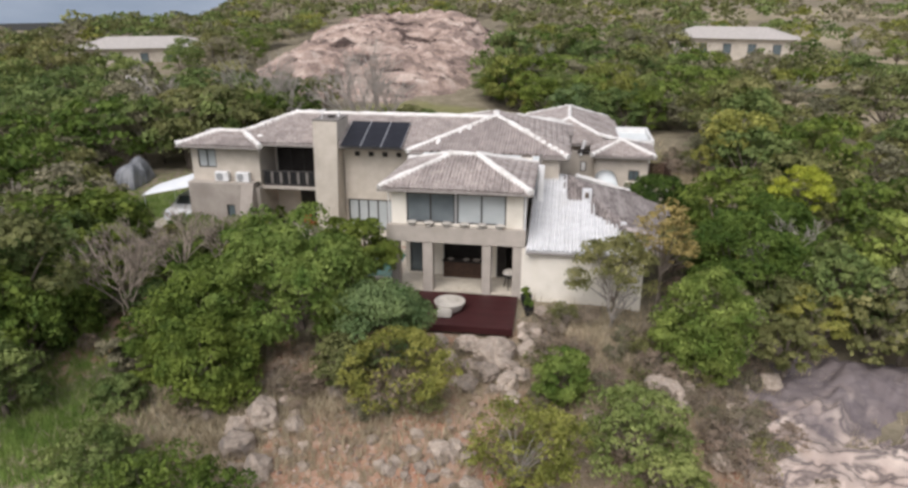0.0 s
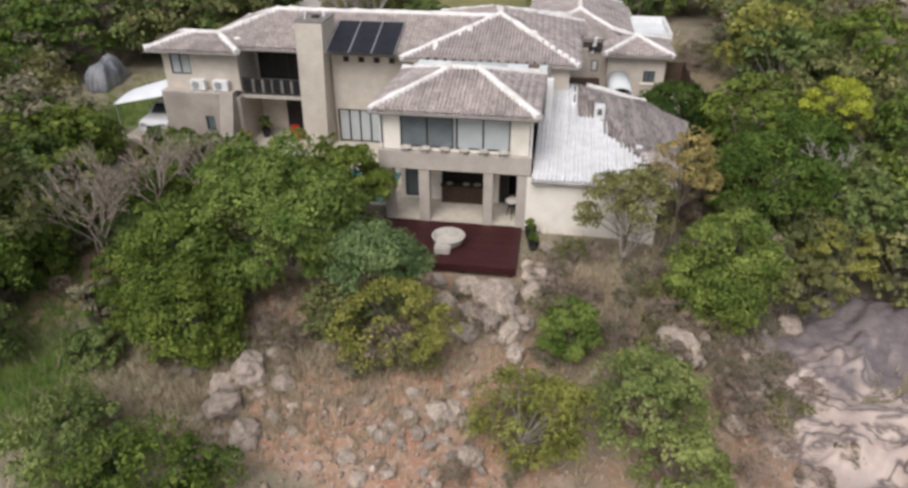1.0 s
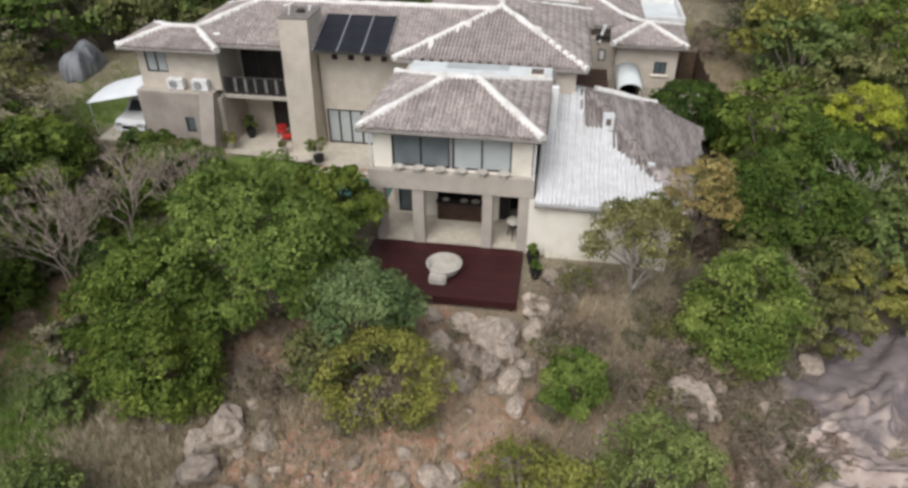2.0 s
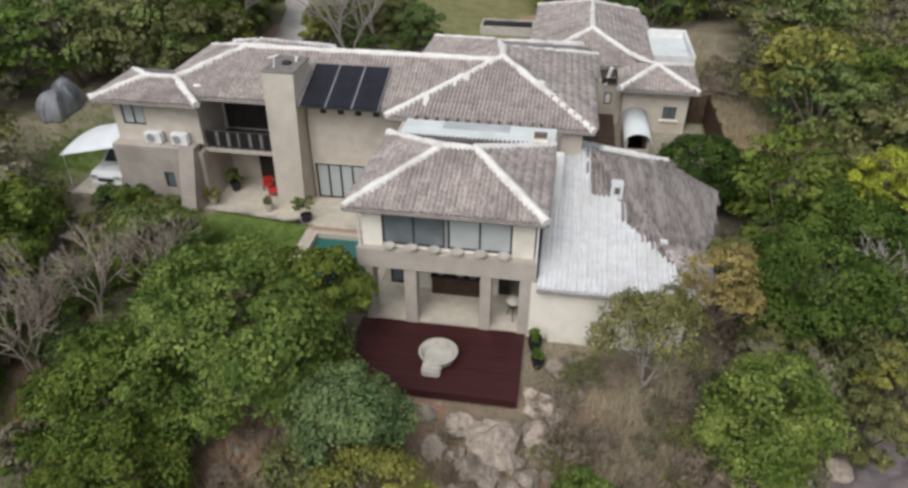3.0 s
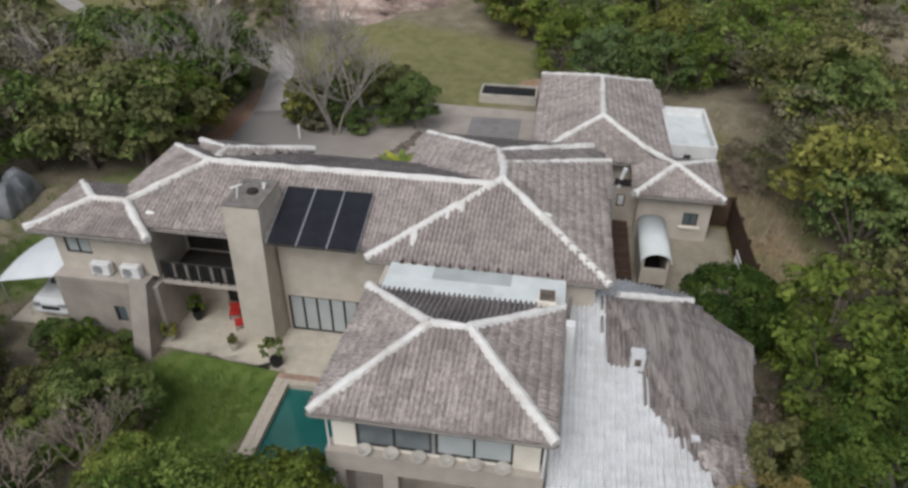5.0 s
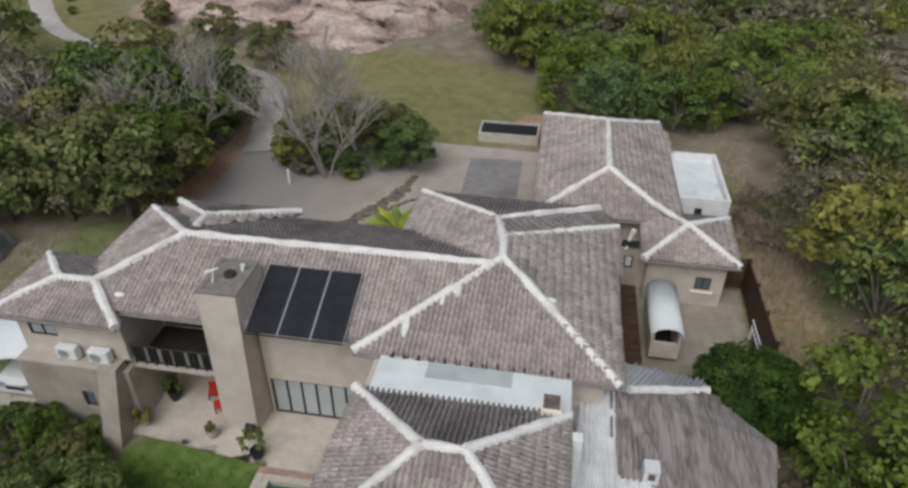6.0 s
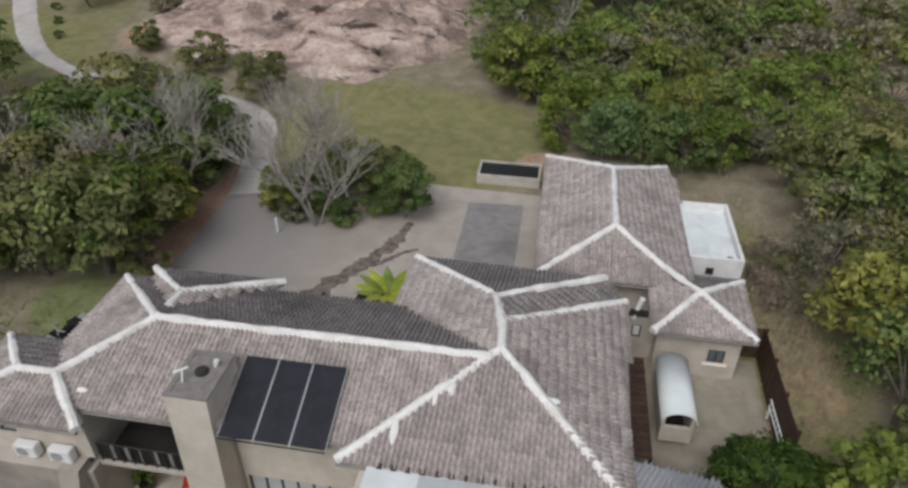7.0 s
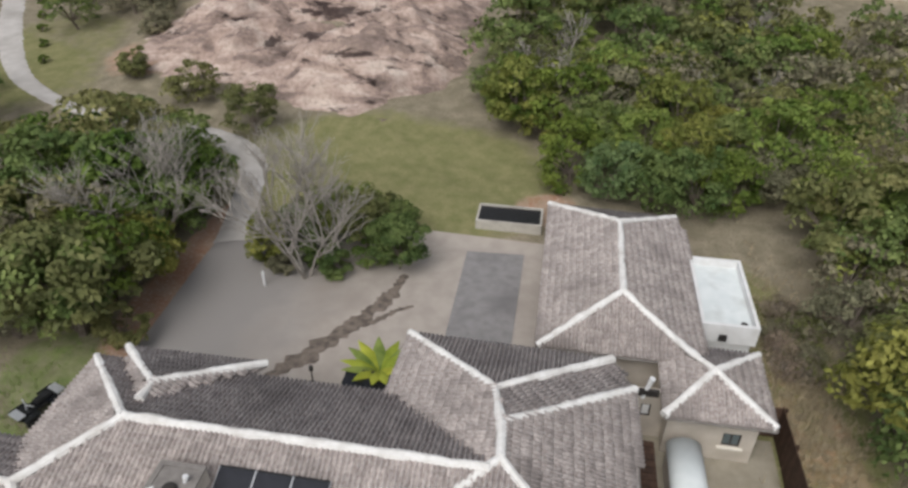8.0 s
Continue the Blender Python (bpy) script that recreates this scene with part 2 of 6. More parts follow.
WET = mat("dark_wash_gully", (0.11, 0.09, 0.075), (0.22, 0.18, 0.15), 3.0, 0.95, 0.6, 14)
BARK = mat("grey_brown_bark", (0.13, 0.105, 0.085), (0.22, 0.185, 0.15), 8.0, 0.95, 0.5, 30)
BARE = mat("bleached_bare_wood", (0.29, 0.262, 0.23), (0.41, 0.375, 0.335), 8.0, 0.95, 0.3, 30)
TWIG = mat("dry_twigs", (0.26, 0.215, 0.175), (0.41, 0.345, 0.285), 6.0, 0.95, 0.0, vary=0.3)
WHITE = mat("white_enamel", (0.74, 0.74, 0.73), (0.80, 0.80, 0.79), 3, 0.4, 0.02, spec=0.5)
CANVAS = mat("white_canvas", (0.70, 0.73, 0.75), (0.78, 0.80, 0.81), 1.0, 0.6, 0.05, 20)
TARP = mat("grey_tarpaulin", (0.15, 0.16, 0.175), (0.30, 0.31, 0.325), 1.1, 0.55, 0.5, 5)
BLACK = mat("black_plastic", (0.014, 0.014, 0.015), (0.025, 0.025, 0.026), 5, 0.45, 0.03)
CARPAINT = mat("white_car_paint", (0.66, 0.67, 0.68), (0.70, 0.71, 0.72), 2, 0.25, 0.0, spec=0.6)
DARKPAINT = mat("dark_car_paint", (0.012, 0.013, 0.015), (0.018, 0.019, 0.02), 2, 0.2, 0.0, spec=0.6)
RUBBER = mat("black_rubber", (0.015, 0.015, 0.015), (0.02, 0.02, 0.02), 5, 0.8, 0.0)
RED = mat("red_cushion", (0.45, 0.03, 0.025), (0.55, 0.05, 0.04), 4, 0.7, 0.1)
FENCE = mat("dark_brown_timber", (0.055, 0.032, 0.022), (0.085, 0.05, 0.034), 5, 0.8, 0.2, 30, vary=0.2, source="object")
GUTTER = mat("grey_gutter", (0.19, 0.17, 0.155), (0.25, 0.23, 0.21), 4, 0.7, 0.0)
CONCRETE = mat("weathered_concrete", (0.46, 0.43, 0.38), (0.56, 0.53, 0.47), 3, 0.9, 0.3, 20, c3=(0.36, 0.33, 0.29), wide=1.5)
# Air haze is mixed into the hills' blue; no real haze is built.
FARHILL = mat("haze_blue_hills", (0.22, 0.27, 0.33), (0.26, 0.31, 0.37), 0.004, 1.0, 0.0, spec=0.0)
STRAW = mat("dry_grass", (0.36, 0.30, 0.20), (0.46, 0.39, 0.27), 0.8, 0.95, 0.0, vary=0.3)
TURF = mat("green_grass", (0.15, 0.24, 0.05), (0.24, 0.32, 0.085), 0.8, 0.9, 0.0, vary=0.3)

LEAF = {
    "deep": leaf_mat("deep_green_leaf", (0.062, 0.108, 0.018), (0.195, 0.262, 0.052)),
    "dark": leaf_mat("dark_glossy_leaf", (0.030, 0.062, 0.010), (0.110, 0.165, 0.030)),
    "mid": leaf_mat("mid_green_leaf", (0.090, 0.140, 0.040), (0.245, 0.300, 0.100)),
    "olive": leaf_mat("olive_leaf", (0.120, 0.135, 0.048), (0.285, 0.285, 0.112)),
    "blue": leaf_mat("blue_green_leaf", (0.095, 0.160, 0.060), (0.240, 0.315, 0.130)),
    "yellow": leaf_mat("yellow_green_leaf", (0.155, 0.180, 0.040), (0.340, 0.345, 0.090)),
    "dry": leaf_mat("dry_brown_leaf", (0.215, 0.172, 0.122), (0.41, 0.34, 0.255)),
    "feather": leaf_mat("pale_feathery_leaf", (0.150, 0.205, 0.055), (0.335, 0.385, 0.135)),
    "gold": leaf_mat("golden_leaf", (0.215, 0.185, 0.055), (0.400, 0.350, 0.130)),
    "lime": leaf_mat("lime_leaf", (0.250, 0.310, 0.035), (0.460, 0.500, 0.070)),
    "bright": leaf_mat("bright_green_leaf", (0.105, 0.170, 0.032), (0.285, 0.355, 0.090)),
    "grey": leaf_mat("grey_olive_leaf", (0.165, 0.160, 0.098), (0.320, 0.300, 0.190)),
}


# ---- mesh helpers ----
def base_of(ob):
    while ob.parent:
        ob = ob.parent
    return ob.matrix_basis.translation


def thing(name, at, label, category, group="", kind=""):
    ob = new(name)
    ob.location = at
    return tagged(ob, label, category, group, kind)


def link_mesh(name, me, material, parent=None, label=""):
    me.materials.append(material)
    ob = new(name, me)
    if parent is not None:
        me.transform(Matrix.Translation(-base_of(parent)))
        ob.parent = parent
    if label:
        ob["label"] = label
    return ob


def part(name, bm, material, parent=None, label="", smooth=False):
    me = bpy.data.meshes.new(name)
    bmesh.ops.recalc_face_normals(bm, faces=bm.faces)
    bm.to_mesh(me)
    bm.free()
    if smooth:
        me.polygons.foreach_set("use_smooth", [True] * len(me.polygons))
    return link_mesh(name, me, material, parent, label)


def raw(name, verts, faces, material, parent=None, label="", smooth=False):
    me = bpy.data.meshes.new(name)
    verts = np.asarray(verts, float)
    faces = np.asarray(faces, int)
    k = faces.shape[1]
    me.vertices.add(len(verts))
    me.vertices.foreach_set("co", verts.ravel())
    me.loops.add(faces.size)
    me.loops.foreach_set("vertex_index", faces.ravel())
    me.polygons.add(len(faces))
    me.polygons.foreach_set("loop_start", np.arange(len(faces)) * k)
    me.polygons.foreach_set("loop_total", np.full(len(faces), k))
    if smooth:
        me.polygons.foreach_set("use_smooth", np.ones(len(faces), bool))
    me.update()
    me.validate()
    return link_mesh(name, me, material, parent, label)


def bx(bm, x0, x1, y0, y1, z0, z1, bevel=0.0):
    r = bmesh.ops.create_cube(bm, size=1.0, matrix=Matrix.Translation(((x0 + x1) / 2, (y0 + y1) / 2, (z0 + z1) / 2)) @ Matrix.Diagonal((x1 - x0, y1 - y0, z1 - z0, 1)))
    if bevel:
        edges = {e for v in r["verts"] for e in v.link_edges}
        bmesh.ops.bevel(bm, geom=list(edges), offset=bevel, segments=2, affect="EDGES")


def box(name, dims, material, parent=None, label="", bevel=0.0):
    bm = bmesh.new()
    bx(bm, *dims, bevel)
    return part(name, bm, material, parent, label)


def lathe(bm, at, profile, n=24):
    """Turns a profile of (radius, height) about a vertical axis at a place."""
    rings = []
    for r, z in profile:
        rings.append([bm.verts.new((at[0] + r * math.cos(2 * math.pi * k / n), at[1] + r * math.sin(2 * math.pi * k / n), at[2] + z)) for k in range(n)])
    for a, b in zip(rings, rings[1:]):
        for k in range(n):
            bm.faces.new((a[k], a[(k + 1) % n], b[(k + 1) % n], b[k]))
    bm.faces.new(rings[0][::-1])
    bm.faces.new(rings[-1])


def tube(bm, pts, radii, n=6):
    rings = []
    for k, p in enumerate(pts):
        p = Vector(p)
        d = (Vector(pts[min(k + 1, len(pts) - 1)]) - Vector(pts[max(k - 1, 0)])).normalized()
        q = d.to_track_quat("Z", "Y").to_matrix()
        rings.append([bm.verts.new(p + q @ Vector((radii[k] * math.cos(2 * math.pi * j / n), radii[k] * math.sin(2 * math.pi * j / n), 0))) for j in range(n)])
    for a, b in zip(rings, rings[1:]):
        for j in range(n):
            bm.faces.new((a[j], a[(j + 1) % n], b[(j + 1) % n], b[j]))
    bm.faces.new(rings[0][::-1])
    bm.faces.new(rings[-1])


def wall(name, axis, at, thick, a0, a1, z0, z1, holes, material, parent):
    """An upright wall along x or y with rectangular openings (a, b, low, high) cut through."""
    cuts = sorted({a0, a1, *[v for q in holes for v in q[:2]]})
    bm = bmesh.new()
    for p, q in zip(cuts, cuts[1:]):
        gaps = sorted((g[2], g[3]) for g in holes if g[0] < q - 1e-6 and g[1] > p + 1e-6)
        z = z0
        for lo, hi in gaps + [(z1, z1)]:
            if lo > z + 1e-6:
                if axis == "x":
                    bx(bm, p, q, at, at + thick, z, lo)
                else:
                    bx(bm, at, at + thick, p, q, z, lo)
            z = max(z, hi)
    bmesh.ops.remove_doubles(bm, verts=bm.verts, dist=1e-4)
    return part(name, bm, material, parent)


def S(a, b, v):
    t = np.clip((v - a) / (b - a), 0, 1)
    return t * t * (3 - 2 * t)


def waves(x, y, f, seed, octaves=4):
    """A smooth uneven field between about -1 and 1, from sums of turned sine waves."""
    rng = np.random.RandomState(seed)
    z, amp, tot = np.zeros(np.shape(x)), 1.0, 0.0
    for _ in range(octaves):
        for _ in range(4):
            a, p = rng.uniform(0, 2 * np.pi), rng.uniform(0, 2 * np.pi)
            k = f * rng.uniform(0.7, 1.4)
            z = z + amp * np.sin(k * (x * np.cos(a) + y * np.sin(a)) + p + 1.3 * np.sin(0.6 * k * (y * np.cos(a) - x * np.sin(a)) + p * 2))
        tot += amp * 2.2
        amp *= 0.55
        f *= 2.1
    return z / tot


def ground_height(x, y):
    x, y = np.asarray(x, float), np.asarray(y, float)
    z = -1.6 + 0.9 * S(12, 24, y) + 0.6 * S(23.5, 28, y) - 0.12 * np.clip(12 - y, 0, 400)
    z = z - (1.5 * S(2, 10, x) + 0.7 * S(9, 16, x)) * (1 - S(27, 42, y)) - 0.10 * np.clip(x - 16, 0, 60) * (1 - S(30, 60, y))
    z = z + 0.55 * S(41, 47, y) + 0.5 * S(58, 63, y) + 0.075 * np.clip(y - 66, 0, 135) + 0.02 * np.clip(y - 201, 0, 1500)
    valley = S(0.42, 0.62, -x / np.maximum(y, 30)) * S(120, 200, y)
    z = z - valley * (8 + 0.13 * np.clip(y - 150, 0, 1200))
    z = z + 3.6 * np.exp(-(((x + 22) / 20) ** 2 + ((y - 108) / 30) ** 2) * 1.2)
    flat = S(-27, -23, x) * (1 - S(7, 11, x)) * S(25.5, 28, y) * (1 - S(60, 64, y))
    wild = 1 - flat
    z = z + wild * (0.16 * waves(x, y, 0.5, 3) + 0.05 * waves(x, y, 2.5, 5)) + S(130, 260, y) * 3.0 * waves(x, y, 0.02, 9)
    return z


def H(x, y):
    return float(ground_height(x, y))


# ---- ground ----
def ground_material():
    m = bpy.data.materials.new("bushveld_soil")
    m.use_nodes = True
    n, l = m.node_tree.nodes, m.node_tree.links
    b = n["Principled BSDF"]
    b.inputs["Roughness"].default_value, b.inputs["Specular IOR Level"].default_value = 0.95, 0.1
    tc = n.new("ShaderNodeTexCoord")
    cover = n.new("ShaderNodeAttribute")
    cover.attribute_name = "cover"
    sep = n.new("ShaderNodeSeparateColor")
    l.new(cover.outputs["Color"], sep.inputs[0])

    def grain(sc, det=5.0):
        t = n.new("ShaderNodeTexNoise")
        t.inputs["Scale"].default_value, t.inputs["Detail"].default_value = sc, det
        l.new(tc.outputs["Object"], t.inputs["Vector"])
        return t.outputs["Fac"]

    def blend(fac, a, c, lo=0.35, hi=0.65):
        r = n.new("ShaderNodeMapRange")
        r.inputs[1].default_value, r.inputs[2].default_value = lo, hi
        l.new(fac, r.inputs[0])
        x = n.new("ShaderNodeMix")
        x.data_type = "RGBA"
        l.new(r.outputs[0], x.inputs[0])
        for k, v in ((6, a), (7, c)):
            if isinstance(v, tuple):
                x.inputs[k].default_value = (*v, 1)
            else:
                l.new(v, x.inputs[k])
        return x.outputs[2]

    def soften(w):
        a = n.new("ShaderNodeMath")
        a.operation = "MULTIPLY_ADD"
        a.inputs[1].default_value, a.inputs[2].default_value = 0.6, -0.3
        l.new(grain(1.3), a.inputs[0])
        s = n.new("ShaderNodeMath")
        l.new(w, s.inputs[0])
        l.new(a.outputs[0], s.inputs[1])
        return s.outputs[0]

    base = blend(grain(0.9), (0.20, 0.172, 0.12), (0.295, 0.255, 0.185))
    base = blend(grain(7.0), base, (0.16, 0.14, 0.095), 0.5, 0.75)
    lawn = blend(grain(1.1), (0.18, 0.18, 0.08), (0.25, 0.23, 0.115))
    lawn = blend(grain(9.0), lawn, (0.14, 0.155, 0.055), 0.5, 0.75)
    dirt = blend(grain(0.8), (0.40, 0.28, 0.205), (0.36, 0.19, 0.12))
    dirt = blend(grain(6.0), dirt, (0.47, 0.37, 0.30), 0.5, 0.7)
    green = blend(grain(2.0), (0.105, 0.165, 0.036), (0.165, 0.22, 0.062))
    col = blend(soften(sep.outputs[0]), base, lawn, 0.3, 0.7)
    col = blend(soften(sep.outputs[1]), col, dirt, 0.3, 0.7)
    col = blend(soften(sep.outputs[2]), col, green, 0.3, 0.7)
    straw = blend(grain(0.7), (0.30, 0.25, 0.17), (0.40, 0.345, 0.25))
    straw = blend(grain(5.0), straw, (0.24, 0.205, 0.135), 0.5, 0.75)
    col = blend(soften(cover.outputs["Alpha"]), col, straw, 0.3, 0.7)
    l.new(col, b.inputs["Base Color"])
    bp = n.new("ShaderNodeBump")
    bp.inputs["Strength"].default_value, bp.inputs["Distance"].default_value = 0.6, 0.06
    l.new(grain(6, 8), bp.inputs["Height"])
    l.new(bp.outputs[0], b.inputs["Normal"])
    return m


def spaced(lo, hi, step, far):
    mid = list(np.arange(lo, hi + 1e-6, step))
    out, s = mid, step
    while out[-1] < far:
        s *= 1.25
        out.append(out[-1] + s)
    s = step
    while out[0] > -far:
        s *= 1.25
        out.insert(0, out[0] - s)
    return np.array(out)


def build_ground():
    xs, ys = spaced(-55, 35, 0.4, 2600), spaced(6, 100, 0.4, 2600)
    gx, gy = np.meshgrid(xs, ys)
    gz = ground_height(gx, gy)
    # the pool basin is dug out of the ground
    basin = (gx > -11.6) & (gx < -7.2) & (gy > 28.8) & (gy < 33.7)
    gz = np.where(basin, gz - 1.6, gz)
    w, hgt = len(xs), len(ys)
    idx = np.arange(w * hgt).reshape(hgt, w)
    f = np.stack([idx[:-1, :-1], idx[:-1, 1:], idx[1:, 1:], idx[1:, :-1]], -1).reshape(-1, 4)
    ob = raw("ground", np.stack([gx, gy, gz], -1).reshape(-1, 3), f, ground_material(), None, smooth=True)
    x, y = gx.ravel(), gy.ravel()

    def blob(cx, cy, rx, ry, turn=0.0):
        a = radians(turn)
        u, v = (x - cx) * math.cos(a) + (y - cy) * math.sin(a), (y - cy) * math.cos(a) - (x - cx) * math.sin(a)
        return 1 - S(0.6, 1.15, np.sqrt((u / rx) ** 2 + (v / ry) ** 2))

    lawn = np.maximum.reduce([blob(-14, 65, 13, 9),  0.6 * blob(-50, 82, 8, 9), blob(5, 70, 6, 3), 0.8 * blob(8, 50, 4, 11, 6), blob(-60, 75, 20, 12)])
    dirt = np.maximum.reduce([blob(-5, 17.5, 6, 3.0), 0.5 * blob(-1, 20.5, 11, 7.5), 0.8 * blob(-18.4, 23.0, 1.5, 4.5, -6), blob(-22.5, 50, 1.6, 6), 0.45 * blob(9, 46, 1.8, 9, 8), blob(30, 190, 60, 7, 5), blob(-60, 230, 40, 8), blob(70, 150, 20, 6), 0.5 * blob(-2, 22, 4, 2.5),
                              blob(-16, 53.5, 2.0, 1.2), 0.3 * blob(14, 34, 3, 10), blob(4.8, 42, 2.8, 4.5), blob(-11, 22, 2.5, 2), 0.6 * blob(-38, 80, 6, 5), 0.7 * blob(-3.2, 62.5, 2.5, 2.2), blob(-22.6, 56.5, 1.3, 4.5)])
    green = np.maximum.reduce([blob(-16.6, 16.6, 2.0, 2.4, 20), blob(-14.4, 31.8, 3.3, 3.8), blob(-14.2, 33.2, 3.2, 1.8), 0.6 * blob(-25.5, 39.5, 3.5, 4), 0.5 * blob(-25.0, 45.5, 3, 3)])
    straw = np.maximum.reduce([blob(27, 82, 10, 13, -20), 0.8 * blob(22, 47, 5, 8), blob(60, 120, 45, 28), 0.8 * blob(5, 125, 16, 8), blob(40, 180, 90, 18), 0.7 * blob(12.5, 58, 2.5, 3), 0.7 * blob(-38, 88, 6, 10)])
    patch = 0.25 * waves(x, y, 0.4, 11)
    att = ob.data.color_attributes.new("cover", "FLOAT_COLOR", "POINT")
    att.data.foreach_set("color", np.stack([np.clip(lawn + patch * 0.6, 0, 1), np.clip(dirt + patch, 0, 1), green, np.clip(straw + patch * 0.7, 0, 1)], -1).ravel())
    return tagged(ob, "dry bushveld ground with red soil, thin grass and litter", "ground", kind="structure")


build_ground()


def sheet(name, outline, lift, material, label, step=1.0):
    """A thin paved sheet inside an outline that follows the ground."""
    bm = bmesh.new()
    bm.faces.new([bm.verts.new((x, y, 0)) for x, y in outline])
    bmesh.ops.triangulate(bm, faces=bm.faces)
    for _ in range(6):
        longs = [e for e in bm.edges if e.calc_length() > step]
        if not longs:
            break
        bmesh.ops.subdivide_edges(bm, edges=longs, cuts=1)
        bmesh.ops.triangulate(bm, faces=bm.faces)
    for v in bm.verts:
        v.co.z = H(v.co.x, v.co.y) + lift
    ext = bmesh.ops.extrude_face_region(bm, geom=bm.faces[:])
    bmesh.ops.translate(bm, verts=[e for e in ext["geom"] if isinstance(e, bmesh.types.BMVert)], vec=(0, 0, -0.25))
    return tagged(part(name, bm, material, None), label, "paving", kind="structure")


def ribbon(name, line, widths, lift, material, label, category, ragged=0.0, seed=1):
    """A road or gully along a line, widths across, that follows the ground."""
    rng = random.Random(seed)
    pts, wid = [], []
    for k in range(len(line) - 1):
        p0, p1, p2, p3 = (Vector(line[max(0, min(len(line) - 1, k + d))]).to_2d() for d in (-1, 0, 1, 2))
        for s in range(12):
            t = s / 12
            pts.append(0.5 * ((2 * p1) + (p2 - p0) * t + (2 * p0 - 5 * p1 + 4 * p2 - p3) * t * t + (3 * p1 - p0 - 3 * p2 + p3) * t ** 3))
            wid.append(widths[k] * (1 - t) + widths[k + 1] * t)
    v, f, n = [], [], 7
    for k, p in enumerate(pts):
        d = (pts[min(k + 1, len(pts) - 1)] - pts[max(0, k - 1)]).normalized()
        side = Vector((-d.y, d.x))
        ra, rb = 1 + rng.uniform(-ragged, ragged), 1 + rng.uniform(-ragged, ragged)
        for j in range(n):
            s = (j / (n - 1) - 0.5) * wid[k] * (ra if j < n // 2 else rb)
            q = p + side * s
            drop = 0.12 if j in (0, n - 1) else 0.0
            v.append((q.x, q.y, H(q.x, q.y) + lift - drop))
    for k in range(len(pts) - 1):
        for j in range(n - 1):
            a = k * n + j
            f.append((a, a + 1, a + n + 1, a + n))
    return tagged(raw(name, v, f, material, None, smooth=False), label, category, kind="structure")


COURT = [(-21.4, 43.2), (-3.0, 43.2), (-2.9, 59.3), (-10.2, 59.5), (-11.2, 57.6), (-12.6, 55.9), (-14.6, 54.2), (-17.0, 53.2), (-18.4, 54.6), (-19.3, 57.5), (-22.0, 58.0), (-22.0, 54.5), (-21.8, 48.0)]
sheet("driveway", COURT, 0.04, DRIVE, "grey-brown gravelled driveway court behind the house")
sheet("parking_pad", [(-7.45, 50.3), (-4.2, 50.3), (-4.2, 58.1), (-7.45, 57.9)], 0.07, GREYPAD, "dark grey concrete parking pad on the driveway")
ribbon("road", [(-20.8, 56.5), (-21.9, 60.2), (-22.7, 63.6), (-24.4, 66.2), (-28.5, 68.3), (-32.9, 69.3), (-39.0, 70.3), (-44.1, 72.4), (-49.6, 76.5), (-56.5, 85.0), (-65.0, 97.5), (-78.0, 116.0)],
       [3.0, 2.0, 1.9, 2.2, 1.7, 1.4, 1.4, 1.5, 2.0, 2.4, 2.6, 2.6], 0.09, ROADM, "narrow pale concrete access road curving through the bush", "road")
ribbon("wash_gully", [(-15.2, 46.0), (-13.4, 48.6), (-11.8, 51.2), (-10.8, 53.2), (-10.4, 55.2)], [0.7, 1.5, 1.0, 1.0, 0.4], 0.07, WET, "dark stony wash line across the driveway", "gully", 0.5, 7)
ribbon("wash_gully", [(-12.4, 50.4), (-11.3, 50.9), (-10.3, 52.0), (-9.4, 52.6)], [0.25, 0.5, 0.4, 0.2], 0.066, WET, "thin dark wash line across the driveway", "gully", 0.5, 9)
sheet("patio", [(-17.0, 34.45), (-11.6, 34.5), (-11.4, 33.8), (-7.4, 33.8), (-7.4, 37.6), (-17.0, 37.6)], 0.115, PAVE, "beige tiled patio along the house")
sheet("kitchen_yard", [(0.0, 38.4), (6.9, 38.4), (6.9, 46.6), (0.0, 46.6)], 0.05, YARD, "sandy kitchen yard beside the house")

# far country
rng = np.random.RandomState(8)
ang = np.linspace(-1.35, 1.35, 200)
v, f = [], []
for k, a in enumerate(ang):
    top = 26 + 34 * float(waves(a * 9, 0.3, 1.0, 21)) + 30 * float(S(0.3, 1.1, abs(a + 0.3)))
    for r, z in ((2300, -60), (2500, top * 0.5), (2700, max(top, -5)), (2800, -60)):
        v.append((r * math.sin(a), r * math.cos(a), z))
for k in range(len(ang) - 1):
    for j in range(3):
        a = k * 4 + j
        f.append((a, a + 1, a + 5, a + 4))
tagged(raw("backdrop", v, f, FARHILL, None, smooth=True), "distant hills beyond the valley, air haze put into their blue colour", "hills", kind="structure")


# ---- roofs ----
TW, TC = 0.34, 0.34
PROFILE = [(u, h * 1.45) for u, h in ((-0.5, -0.015), (-0.41, 0.01), (-0.33, 0.05), (-0.25, 0.062), (-0.17, 0.05), (-0.09, 0.01), (0.0, -0.015), (0.09, 0.01), (0.17, 0.05), (0.25, 0.062), (0.33, 0.05), (0.41, 0.01), (0.5, -0.015))]
PN = len(PROFILE)


